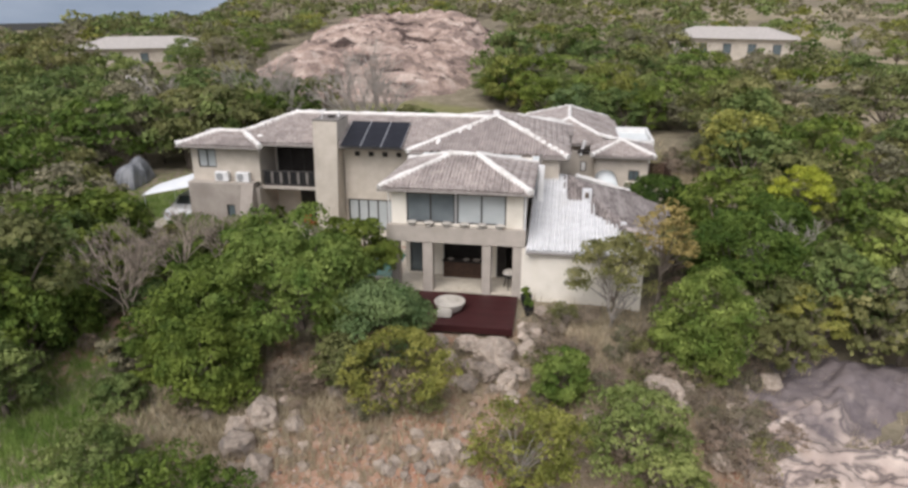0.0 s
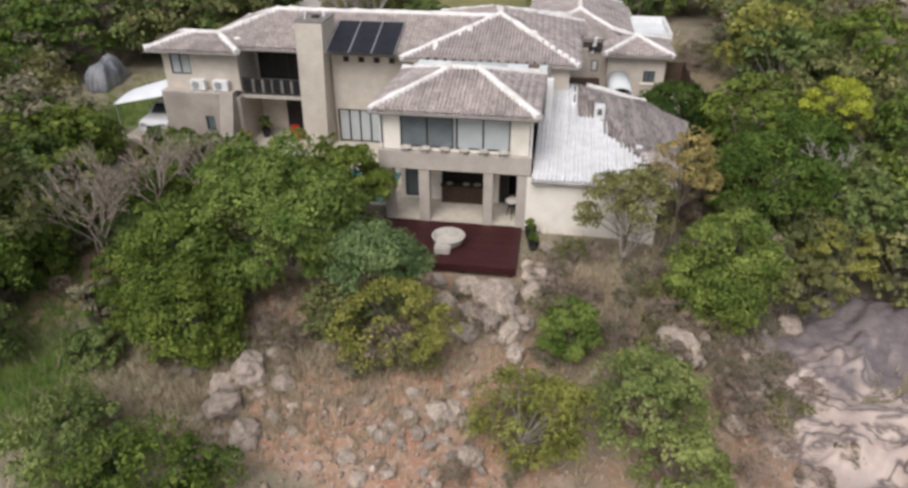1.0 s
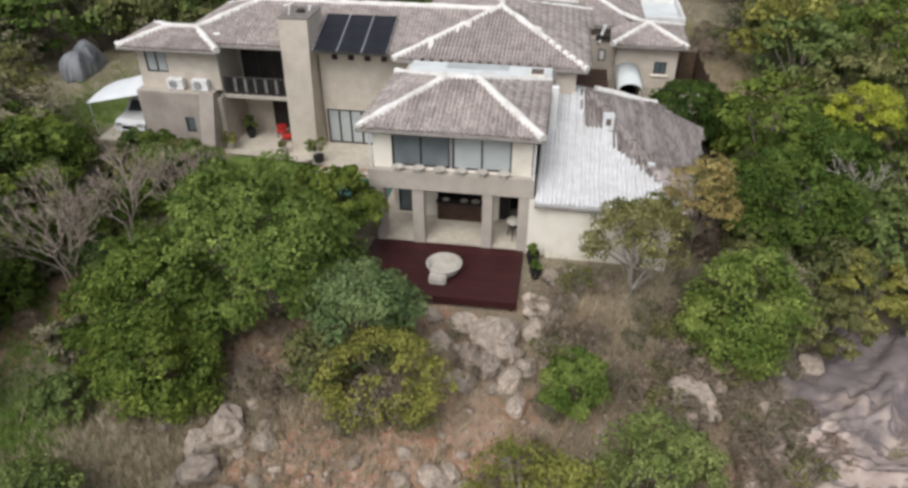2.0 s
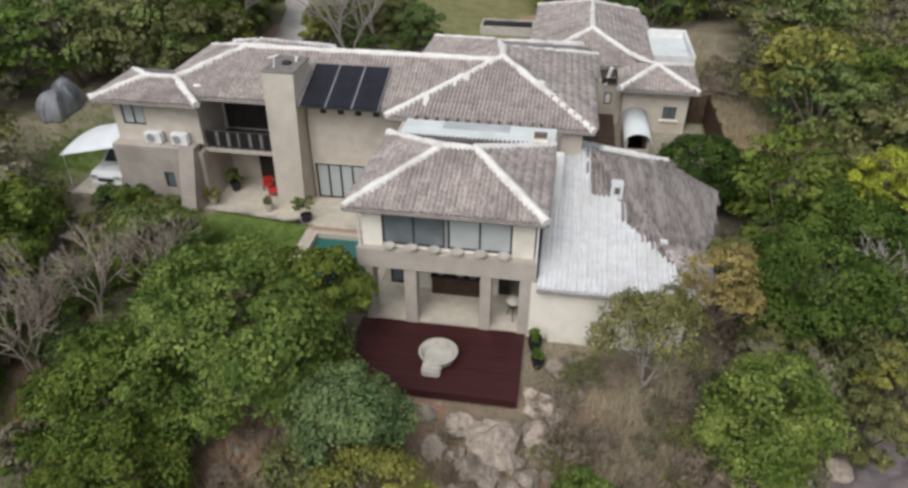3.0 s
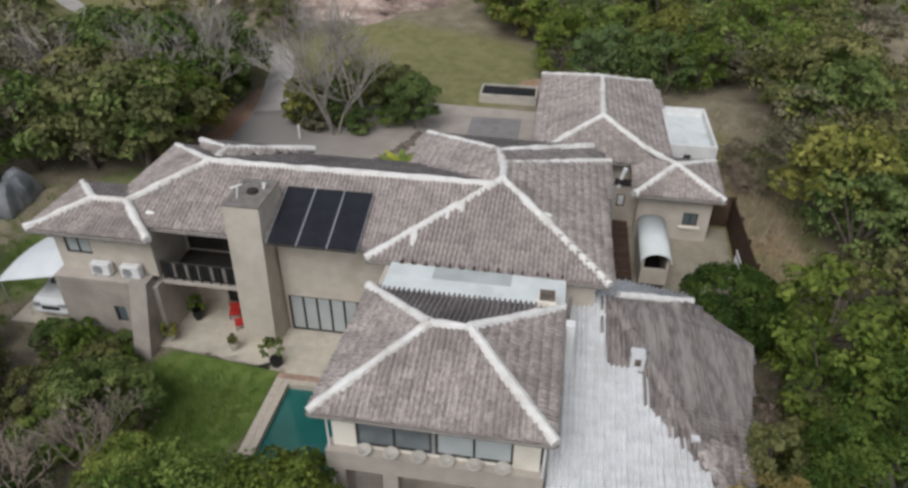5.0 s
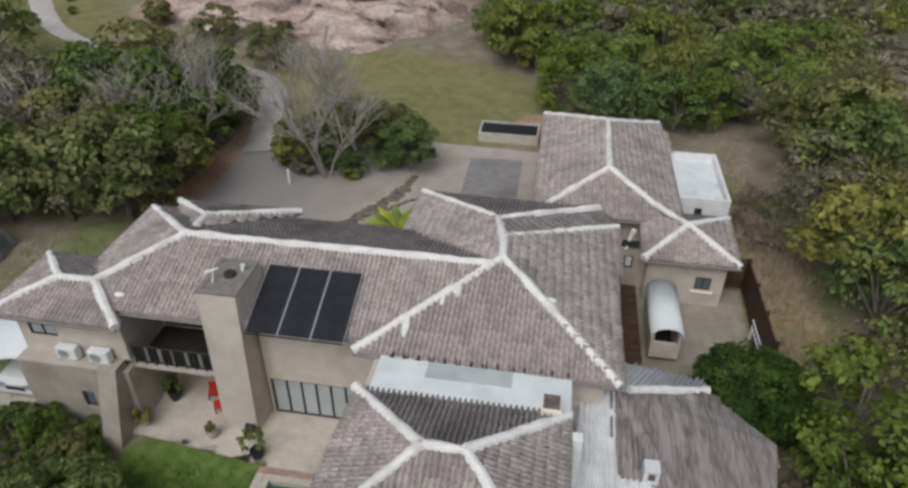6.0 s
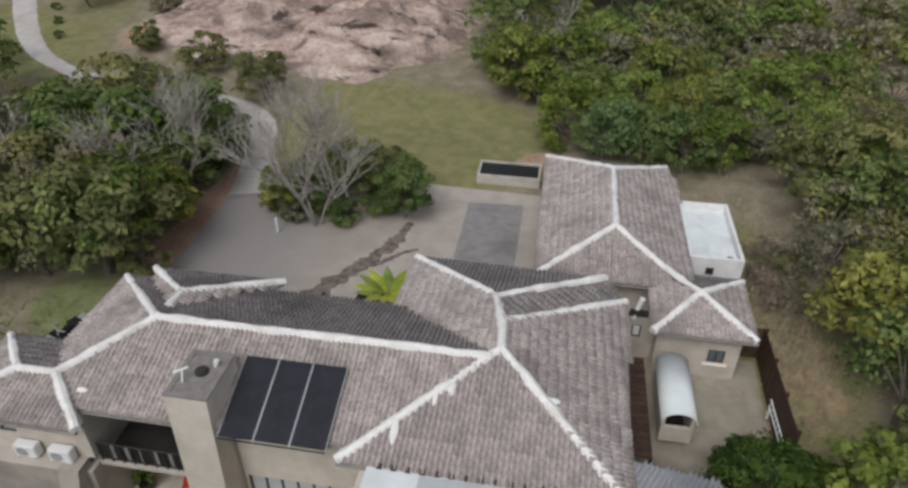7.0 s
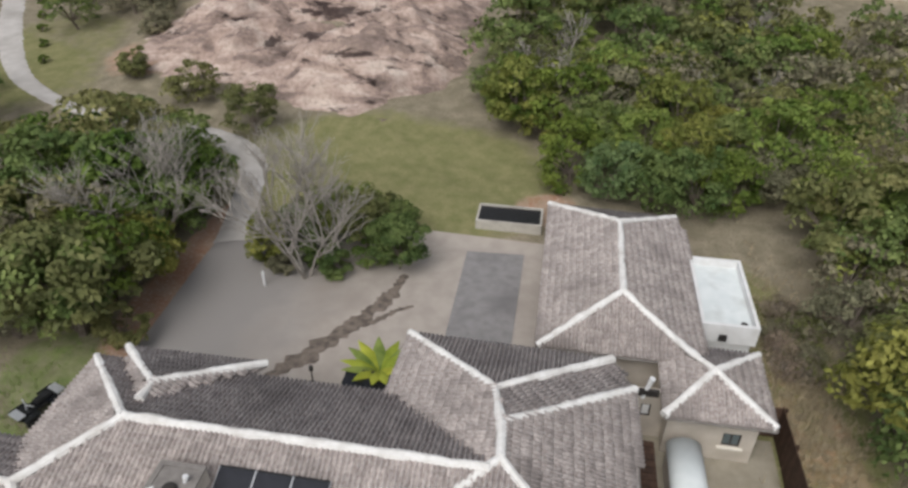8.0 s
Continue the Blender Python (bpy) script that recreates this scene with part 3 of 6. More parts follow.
def tile_shape():
    v = [(u * TW, -0.03, h + 0.008) for u, h in PROFILE] + [(u * TW, TC + 0.02, h) for u, h in PROFILE] + [(u * TW, -0.03, h - 0.012) for u, h in PROFILE]
    f = [(k, k + 1, k + PN + 1, k + PN) for k in range(PN - 1)] + [(k + 2 * PN, k + 2 * PN + 1, k + 1, k) for k in range(PN - 1)]
    return v, f


TV, TF = tile_shape()
TILE_MESH = bpy.data.meshes.new("tile")
TILE_MESH.from_pydata(TV, [], TF)
TILE_MESH.materials.append(TILE_ONE)


def inside(poly, u, v):
    hit = False
    for k in range(len(poly)):
        (x1, y1), (x2, y2) = poly[k], poly[k - 1]
        if (y1 > v) != (y2 > v) and u < (x2 - x1) * (v - y1) / (y2 - y1) + x1:
            hit = not hit
    return hit


def plane_tiles(pts, seed=0):
    """The poses of the tiles that cover one roof plane, laid in courses from the eave up."""
    pts = [Vector(p) for p in pts]
    n = Vector((0, 0, 0))
    for k in range(len(pts)):
        n += pts[k - 1].cross(pts[k])
    n.normalize()
    if n.z < 0:
        n = -n
    up = (Vector((0, 0, 1)) - n * n.z).normalized()
    across = up.cross(n)
    o = min(pts, key=lambda p: p.z)
    flat = [((p - o).dot(across), (p - o).dot(up)) for p in pts]
    us, vs = [q[0] for q in flat], [q[1] for q in flat]
    rng = random.Random(seed)
    poses = []
    for j in range(int(min(vs) / TC) - 1, int(max(vs) / TC) + 2):
        for i in range(int(min(us) / TW) - 1, int(max(us) / TW) + 2):
            u, v = (i + 0.5) * TW, j * TC
            if inside(flat, u, v + TC / 2):
                a = rng.gauss(0, 0.012)
                ax, ay = across * math.cos(a) + up * math.sin(a), up * math.cos(a) - across * math.sin(a)
                m = Matrix((ax, ay, n)).transposed().to_4x4()
                m.translation = o + across * (u + rng.gauss(0, 0.006)) + up * (v + rng.gauss(0, 0.008)) + n * (0.03 + rng.uniform(0, 0.006))
                poses.append(m)
    return poses


def roof(name, parent, planes, caps, rims, material=None, label="", single=(), thick=0.14, seed=1):
    """A tiled roof: a deck with depth, tiles on every plane, half-round caps along the ridges and hips, and a fascia along the eaves."""
    material = material or TILE
    bm = bmesh.new()
    for pts in planes:
        top = [bm.verts.new(p) for p in pts]
        low = [bm.verts.new((p[0], p[1], p[2] - thick)) for p in pts]
        bm.faces.new(top)
        bm.faces.new(low[::-1])
        for k in range(len(pts)):
            bm.faces.new((top[k - 1], top[k], low[k], low[k - 1]))
    deck = part(name, bm, material, parent, label)
    base = np.array(TV)
    v, f, count = [], [], 0
    for k, pts in enumerate(planes):
        for m in plane_tiles(pts, seed * 31 + k):
            if k in single:
                ob = new("tile", TILE_MESH)
                ob.parent = deck
                ob.matrix_basis = Matrix.Translation(-base_of(parent)) @ m
                continue
            a = np.array(m)
            v.append(base @ a[:3, :3].T + a[:3, 3])
            f.append(np.array(TF) + count * len(TV))
            count += 1
    if v:
        tagged(raw("tiles", np.concatenate(v), np.concatenate(f), material, deck), kind="stuff")
    rng = random.Random(seed)
    for p, q in caps:
        p, q = Vector(p), Vector(q)
        steps = max(2, int((q - p).length / 0.38))
        pts = [p.lerp(q, k / steps) + Vector((rng.gauss(0, 0.012), rng.gauss(0, 0.012), 0.045 + rng.gauss(0, 0.008))) for k in range(steps + 1)]
        bm = bmesh.new()
        tube(bm, pts, [0.155 + rng.gauss(0, 0.018) for _ in pts], 8)
        part("ridge_cap", bm, CAP, deck, "white mortared ridge cap")
    for p, q in rims:
        p, q = Vector(p), Vector(q)
        d = (q - p).normalized()
        side = Vector((d.y, -d.x, 0)) * 0.03
        bm = bmesh.new()
        tube(bm, [p + side + Vector((0, 0, -0.1)), q + side + Vector((0, 0, -0.1))], [0.055, 0.055], 6)
        part("gutter", bm, GUTTER, deck)
    return deck


def window(parent, axis, at, a0, a1, z0, z1, panes, glass=None, name="window", bar=0.06):
    """A framed window that lies in a wall along x (facing -y) or along y (facing +x); panes side by side."""

    def place(a, d, z):
        return (a, at + d, z) if axis == "x" else (at + d, a, z)

    def put(b, p, q, lo, hi, d0, d1):
        if axis == "x":
            bx(b, p, q, at + d0, at + d1, lo, hi)
        else:
            bx(b, at + d0, at + d1, p, q, lo, hi)

    bm = bmesh.new()
    loops = []
    for d in (-0.03, 0.06):
        for k in (0.0, bar):
            loops.append([bm.verts.new(place(a, d, z)) for a, z in ((a0 + k, z0 + k), (a1 - k, z0 + k), (a1 - k, z1 - k), (a0 + k, z1 - k))])
    for p, q in ((0, 1), (3, 2), (2, 0), (1, 3)):
        for k in range(4):
            bm.faces.new((loops[p][k - 1], loops[p][k], loops[q][k], loops[q][k - 1]))
    ob = part(name, bm, FRAME, parent, "dark aluminium frame")
    for k in range(panes):
        c0, c1 = a0 + (a1 - a0 - bar) * k / panes + bar, a0 + (a1 - a0 - bar) * (k + 1) / panes
        bm = bmesh.new()
        put(bm, c0, c1, z0 + bar, z1 - bar, 0.01, 0.03)
        part("pane", bm, glass or GLASS, ob)
        if k:
            bm = bmesh.new()
            put(bm, c0 - bar, c0, z0 + bar, z1 - bar, -0.03, 0.06)
            part("mullion", bm, FRAME, ob)
    return ob


# ---- the house ----
house = thing("house", (-8.0, 36.0, 0.0), "two-storey beige plastered villa with grey tiled roofs and white caps", "house")
E = 5.0

# front wing
wall("wall", "x", 28.3, 0.25, -7.4, -1.45, 3.2, 4.9, [(-6.7, -2.2, 3.3, 4.68)], PALE, house)
wall("wall", "y", -7.4, 0.25, 28.55, 35.1, -0.3, 4.9, [(29.0, 31.0, 0.0, 2.2)], PLASTER, house)
wall("wall", "y", -1.7, 0.25, 28.55, 35.1, -0.3, 4.9, [(28.9, 29.9, 3.3, 4.68)], PLASTER, house)
wall("wall", "x", 30.2, 0.2, -7.15, -1.7, 0.0, 2.45, [(-5.35, -3.25, 0.03, 2.1), (-2.75, -1.85, 0.03, 2.1), (-7.0, -6.0, 0.1, 2.0)], PALE, house)
# The room's unlit depth is put into this near-black back.
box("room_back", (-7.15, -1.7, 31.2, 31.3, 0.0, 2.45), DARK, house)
box("floor_slab", (-7.4, -1.45, 28.2, 31.3, -0.35, 0.03), PAVE, house, "pale terrace floor")
box("ceiling_slab", (-7.15, -1.7, 28.55, 31.3, 2.45, 2.65), PLASTER, house)
box("beam", (-7.6, -1.3, 28.05, 28.55, 2.42, 3.197), BAND, house, "deep grey-beige plaster beam over the terrace", 0.02)
for x, wd in ((-7.25, 0.35), (-5.72, 0.46), (-3.03, 0.4), (-1.65, 0.4)):
    box("column", (x - wd / 2, x + wd / 2, 28.1, 28.55, -0.3, 2.42), BAND, house, bevel=0.02)
window(house, "x", 28.36, -6.7, -4.5, 3.3, 4.68, 2, PANE_DARK)
window(house, "x", 28.36, -4.4, -2.2, 3.3, 4.68, 2, BLIND)
box("mullion", (-4.5, -4.4, 28.3, 28.5, 3.3, 4.68), ALU, house, "pale window post")
# Near-black panes carry the unlit room behind in their colour.
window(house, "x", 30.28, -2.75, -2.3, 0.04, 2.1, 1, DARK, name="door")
window(house, "x", 30.28, -7.0, -6.0, 0.1, 2.0, 1)
window(house, "y", -1.48, 28.9, 29.9, 3.3, 4.68, 1)
for k in range(6):
    x = -6.45 + k * 0.8
    bm = bmesh.new()
    lathe(bm, (x, 28.12, 3.2), [(0.12, 0.0), (0.10, 0.05), (0.2, 0.14), (0.24, 0.17), (0.2, 0.175), (0.05, 0.12)], 14)
    part("ledge_dish", bm, CONCRETE, house, "shallow pale dish on the window ledge")
bm = bmesh.new()
lathe(bm, (-7.5, 28.2, 3.2), [(0.03, 0), (0.03, 1.7)], 8)
part("downpipe", bm, WHITE, house, "white rainwater pipe")
bm = bmesh.new()
lathe(bm, (-1.35, 28.12, 2.4), [(0.04, 0), (0.04, 2.4)], 8)
part("downpipe", bm, WHITE, house, "white rainwater pipe")

fe = 4.95
A, B = (-5.05, 30.95, 5.85), (-3.85, 30.95, 5.85)
c = [(-7.85, 27.85, fe), (-1.1, 27.85, fe), (-1.05, 33.45, fe), (-7.6, 33.5, fe)]
roof("front_roof", house, [[c[0], c[1], B, A], [c[1], c[2], B], [c[2], c[3], A, B], [c[3], c[0], A]],
     [(A, B), (c[0], A), (c[1], B), (c[2], B), (c[3], A)], [(c[0], c[1]), (c[1], c[2]), (c[3], c[0])], seed=2)

# link roof between the wings
box("flat_roof", (-7.2, -1.05, 33.42, 35.02, 4.9, 5.04), SLAB, house, "white flat sheet roof between two tiled roofs", 0.02)
box("skylight", (-5.6, -2.9, 34.2, 34.85, 5.043, 5.08), SKYLIGHT, house, "frosted skylight strip", 0.01)
for k in range(14):
    x = -6.9 + k * 0.43
    box("bracket", (x, x + 0.16, 34.9, 35.06, 5.045, 5.13), FENCE, house)
box("stack", (-1.95, -1.35, 33.25, 33.9, 4.6, 5.3), PALE, house, "small plastered roof stack", 0.02)
box("stack_cap", (-1.9, -1.4, 33.3, 33.85, 5.304, 5.34), WET, house)
box("vent_box", (-1.0, -0.7, 32.45, 32.75, 3.2, 5.1), WHITE, house, "white upright vent box", 0.02)
box("vent_pipe", (-1.0, -0.85, 33.3, 33.45, 3.3, 5.5), GUTTER, house, "dark square vent pipe")

# garden front
wall("wall", "x", 36.3, 0.3, -12.1, -7.15, -0.3, 4.95, [(-12.0, -8.5, 0.03, 1.86)], PLASTER, house)
door = window(house, "x", 36.38, -12.0, -8.5, 0.03, 1.86, 6, BLIND, "folding_door", 0.075)
# Vent holes are near-black boxes, their inner shade put into the colour.
for k in range(4):
    x = -11.3 + k * 0.8
    box("vent", (x - 0.13, x + 0.13, 36.2, 36.297, 4.42, 4.66), DARK, house, "dark square vent under the eave")
bm = bmesh.new()
top, low = [(-13.48, 35.32), (-12.1, 35.32), (-12.1, 37.3), (-13.48, 37.3)], [(-13.6, 35.22), (-12.35, 35.27), (-12.0, 37.3), (-13.6, 37.3)]
q = [bm.verts.new((x, y, 6.48)) for x, y in top] + [bm.verts.new((x, y, -0.3)) for x, y in low]
bm.faces.new(q[:4])
bm.faces.new(q[7:3:-1])
for k in range(4):
    j = (k - 1) % 4
    bm.faces.new((q[k], q[j], q[j + 4], q[k + 4]))
chimney = part("chimney", bm, PLASTER, house, "broad tapering plastered chimney")
bm = bmesh.new()
for d in ((-13.5, -12.08, 35.3, 35.47), (-13.5, -12.08, 37.15, 37.32), (-13.5, -13.33, 35.47, 37.15), (-12.25, -12.08, 35.47, 37.15)):
    bx(bm, *d, 6.484, 6.54)
part("chimney_rim", bm, GUTTER, chimney)
box("chimney_top", (-13.32, -12.26, 35.48, 37.14, 6.483, 6.52), GUTTER, chimney, "sooty chimney top")
bm = bmesh.new()
lathe(bm, (-12.75, 36.4, 6.52), [(0.22, 0), (0.2, 0.1), (0.16, 0.12)], 14)
part("flue", bm, DARK, chimney)
bm = bmesh.new()
tube(bm, [(-13.15, 35.9, 6.48), (-13.1, 36.0, 6.95)], [0.03, 0.03])
tube(bm, [(-13.35, 35.9, 6.9), (-12.95, 36.1, 7.0)], [0.05, 0.03])
part("aerial", bm, WHITE, chimney, "small white aerial on the chimney")
bm = bmesh.new()
tube(bm, [(-12.45, 36.7, 6.48), (-12.4, 36.75, 6.75)], [0.05, 0.09])
part("cowl", bm, WHITE, chimney, "white chimney cowl")
box("wall_niche", (-12.75, -12.38, 35.12, 35.26, 0.1, 0.42), DARK, house, "dark fireplace niche")

# balcony bay
wall("wall", "x", 37.6, 0.25, -16.8, -13.3, -0.3, 4.95, [(-15.4, -13.7, 0.03, 2.1), (-16.7, -13.45, 2.72, 4.85)], PLASTER, house)
# Both doors get near-black panes in place of shaded rooms behind.
window(house, "x", 37.68, -15.4, -13.7, 0.03, 2.1, 2, DARK, name="door")
window(house, "x", 37.68, -16.7, -13.45, 2.72, 4.85, 4, DARK, name="balcony_door")
balcony = box("balcony", (-16.75, -13.3, 35.42, 37.6, 2.5, 2.68), BAND, house, "balcony slab", 0.02)
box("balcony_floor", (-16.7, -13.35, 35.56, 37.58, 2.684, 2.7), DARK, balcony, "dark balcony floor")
bm = bmesh.new()
tube(bm, [(-16.7, 35.48, 3.55), (-13.5, 35.48, 3.55)], [0.03, 0.03])
tube(bm, [(-16.7, 35.48, 2.78), (-13.5, 35.48, 2.78)], [0.02, 0.02])
for k in range(9):
    x = -16.68 + k * 0.39
    bx(bm, x, x + 0.04, 35.46, 35.5, 2.68, 3.55)
part("railing", bm, FRAME, balcony, "dark metal balcony railing")
for k in range(6):
    x = -16.62 + k * 0.52
    box("rail_panel", (x, x + 0.36, 35.5, 35.53, 2.8, 3.5), BLACK, balcony)
    box("rail_panel", (x + 0.37, x + 0.5, 35.5, 35.54, 2.8, 3.5), GUTTER, balcony, "pale curved rail panel", 0.01)

# side wing
wall("wall", "x", 35.35, 0.25, -20.9, -16.8, 2.9, 4.95, [(-20.5, -19.4, 3.65, 4.7)], PLASTER, house)
window(house, "x", 35.42, -20.5, -19.4, 3.65, 4.7, 2, BLIND)
wall("wall", "y", -20.9, 0.25, 35.6, 38.0, -0.3, 4.95, [], PLASTER, house)
wall("wall", "y", -17.05, 0.25, 35.6, 37.6, 2.6, 4.95, [], PLASTER, house)
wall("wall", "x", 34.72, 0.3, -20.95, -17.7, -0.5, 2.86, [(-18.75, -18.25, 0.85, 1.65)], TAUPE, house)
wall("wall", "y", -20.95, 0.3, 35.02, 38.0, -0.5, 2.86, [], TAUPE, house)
wall("wall", "y", -17.05, 0.25, 35.02, 37.6, -0.3, 2.6, [], BAND, house)
box("ledge_slab", (-20.95, -17.0, 34.72, 35.6, 2.86, 2.92), BAND, house)
window(house, "x", 34.82, -18.75, -18.25, 0.85, 1.65, 1)
bm = bmesh.new()
q = [bm.verts.new(p) for p in [(-17.72, 34.7, 2.95), (-17.0, 34.7, 2.95), (-17.0, 35.3, 2.95), (-17.72, 35.3, 2.95), (-17.72, 33.55, -0.6), (-17.0, 33.55, -0.6), (-17.0, 35.3, -0.6), (-17.72, 35.3, -0.6)]]
for fc in ((3, 2, 1, 0), (4, 5, 6, 7), (0, 1, 5, 4), (1, 2, 6, 5), (2, 3, 7, 6), (3, 0, 4, 7)):
    bm.faces.new([q[k] for k in fc])
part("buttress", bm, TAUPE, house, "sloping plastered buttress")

# back and side walls
wall("wall", "y", -18.9, 0.25, 38.0, 41.9, -0.3, 4.95, [], PLASTER, house)
wall("wall", "x", 41.7, 0.25, -18.9, -7.5, -0.3, 4.95, [], PLASTER, house)
wall("wall", "x", 42.5, 0.25, -18.0, -13.1, -0.3, 4.95, [], PLASTER, house)
wall("wall", "y", -7.5, 0.25, 41.7, 45.2, -0.3, 4.95, [], PLASTER, house)
wall("wall", "x", 45.0, 0.25, -7.5, -0.4, -0.3, 4.95, [], PLASTER, house)
wall("wall", "y", -0.25, 0.25, 35.2, 45.0, -0.3, 4.95, [(36.6, 37.4, 2.8, 3.8), (40.0, 40.9, 0.4, 2.2)], PLASTER, house)
window(house, "y", -0.1, 36.6, 37.4, 2.8, 3.8, 1)
window(house, "y", -0.1, 40.0, 40.9, 0.4, 2.2, 1, name="door")
wall("wall", "x", 35.15, 0.25, -7.15, -0.25, 2.0, 4.95, [], PLASTER, house)
box("porch_roof", (-10.4, -8.1, 42.9, 44.9, 3.3, 3.45), SOLAR, house, "dark flat porch roof", 0.03)
box("porch_wall", (-10.3, -10.1, 42.9, 44.8, 0.4, 3.3), PLASTER, house)

# main roofs
P, Q = (-15.65, 38.8, 6.3), (-4.0, 38.8, 6.3)
WL, WR = (-19.48, 36.45, 5.52), (-18.1, 36.45, 5.52)
G1, G2 = (-3.73, 39.2, 6.34), (-3.85, 40.6, 6.26)
U = (-4.25, 42.3, 6.0)
main = roof("main_roof", house, [
    [(-16.8, 35.5, 5.12), (-7.6, 35.5, 5.12), Q, P, (-18.1, 36.45, 5.48)],
    [(-19.2, 42.3, E + 0.03), (-19.2, 37.0, E + 0.03), (-18.1, 36.45, 5.45), P],
    [(-7.95, 42.4, E), (-19.2, 42.3, E), P, Q],
    [(-12.8, 43.05, E), (-18.33, 43.0, E), (-15.75, 40.6, 5.96)],
    [(-18.33, 43.0, E), (-18.0, 42.4, E + 0.03), (-15.75, 39.74, 5.98), (-15.75, 40.6, 5.96)],
    [(-13.2, 42.4, E + 0.03), (-12.8, 43.05, E), (-15.75, 40.6, 5.96), (-15.75, 39.74, 5.98)],
], [(P, Q), (P, WR), (P, (-19.2, 42.3, E)), ((-15.75, 40.6, 5.98), (-12.8, 43.05, E)), ((-15.75, 40.6, 5.98), (-18.33, 43.0, E)), ((-15.75, 39.74, 6.0), (-15.75, 40.6, 5.98))],
    [((-16.8, 35.5, 5.1), (-7.6, 35.5, 5.1)), ((-19.2, 42.3, E), (-19.2, 38.3, E)), ((-12.8, 43.05, E), (-18.33, 43.0, E)), ((-7.95, 42.4, E), (-12.8, 42.4, E))], seed=3)
roof("centre_roof", house, [
    [(-8.15, 35.0, E + 0.03), (0.42, 34.85, E + 0.03), G1],
    [(0.42, 34.85, E + 0.03), (0.62, 44.05, E), G2, G1],
    [(-7.95, 45.65, E), (-7.95, 42.4, E), (-4.05, 38.85, 6.15), (-3.7, 39.5, 6.28), (-3.8, 40.6, 6.24), U],
    [(-0.16, 45.45, E), (-7.95, 45.65, E), U],
    [(0.62, 44.05, E), (-0.16, 45.45, E), U, G2],
], [(G1, G2), (G2, U), (G1, (-8.15, 35.0, E)), (G1, (0.42, 34.85, E)), (G2, (0.62, 44.05, E)), (U, (-7.95, 45.65, E)), (U, (-0.16, 45.45, E))],
    [((-8.15, 35.0, E), (0.42, 34.85, E)), ((0.42, 34.85, E), (0.62, 44.05, E)), ((-0.16, 45.45, E), (-7.95, 45.65, E))], single=(0,), seed=4)
w = [(-21.4, 34.72, E + 0.03), (-16.4, 34.72, E + 0.03), (-16.4, 35.1, E + 0.03), (-19.2, 38.35, E + 0.03), (-21.4, 38.35, E + 0.03)]
roof("side_roof", house, [[w[0], w[1], WR, WL], [w[1], w[2], WR], [w[3], w[4], WL, WR], [w[4], w[0], WL]],
     [(WL, WR), (w[0], WL), (w[1], WR), (w[4], WL)], [(w[0], w[1]), (w[4], w[0])], seed=5)
for x, y, z, sx, sy in ((-5.6, 37.3, 5.74, 0.16, 0.35), (-6.6, 36.0, 5.36, 0.13, 0.42), (-5.1, 37.6, 5.84, 0.12, 0.3), (-2.0, 37.6, 5.82, 0.3, 0.12), (-16.9, 36.0, 5.35, 0.2, 0.1)):
    bm = bmesh.new()
    bmesh.ops.create_icosphere(bm, subdivisions=2, radius=1, matrix=Matrix.Translation((x, y, z + 0.09)) @ Matrix.Rotation(0.32, 4, "X") @ Matrix.Diagonal((sx, sy, 0.05, 1)))
    part("mortar_patch", bm, CAP, main, "white mortar splash")

# low east wing with the white-painted roof
wall("wall", "x", 27.95, 0.25, -0.72, 3.6, -1.2, 2.35, [], PALE, house)
wall("wall", "x", 28.1, 0.25, -1.45, -0.72, -1.0, 2.38, [], PALE, house)
wall("wall", "y", 3.6, 0.25, 27.95, 36.5, -1.8, 2.2, [], PALE, house)
R0 = (0.55, 35.75, 3.82)
e = [(-1.25, 27.75, 2.4), (4.35, 27.75, 2.4), (5.9, 35.75, 2.3), (3.85, 37.6, 2.55)]
paint = [(x, y, 2.4 + (y - 27.75) * 0.1775) for x, y in ((2.8, 30.2), (1.8, 31.4), (1.65, 32.6), (0.5, 32.9), (0.35, 35.75))]
roof("white_roof", house, [[e[0], e[1], *paint, (-1.25, 35.75, 3.82)]], [], [(e[0], e[1])], TILE_WHITE, "white-painted tiled roof", seed=6)
roof("bare_roof", house, [[e[1], R0, *paint[::-1]]], [], [], TILE_OLD, "unpainted grey tiles beside the painted roof", seed=9)
roof("painted_east_roof", house, [[(4.37, 27.77, 2.38), (4.85, 30.6, 2.3), (3.07, 30.5, 2.87)]], [], [], TILE, "faded grey tiles at the roof corner", seed=10)
east = roof("east_roof", house, [[(4.85, 30.6, 2.3), e[2], e[3], (0.57, 35.77, 3.80), (3.07, 30.5, 2.87)]], [((0.9, 36.0, 3.75), e[3])], [], TILE_OLD, seed=7)
roof("white_strip_roof", house, [[(3.9, 38.3, 2.3), (0.0, 38.3, 3.0), (-0.2, 35.8, 3.8), (0.55, 35.8, 3.8), (3.85, 37.62, 2.54)]], [], [], TILE_WHITE, "white-painted strip of roof", seed=8)
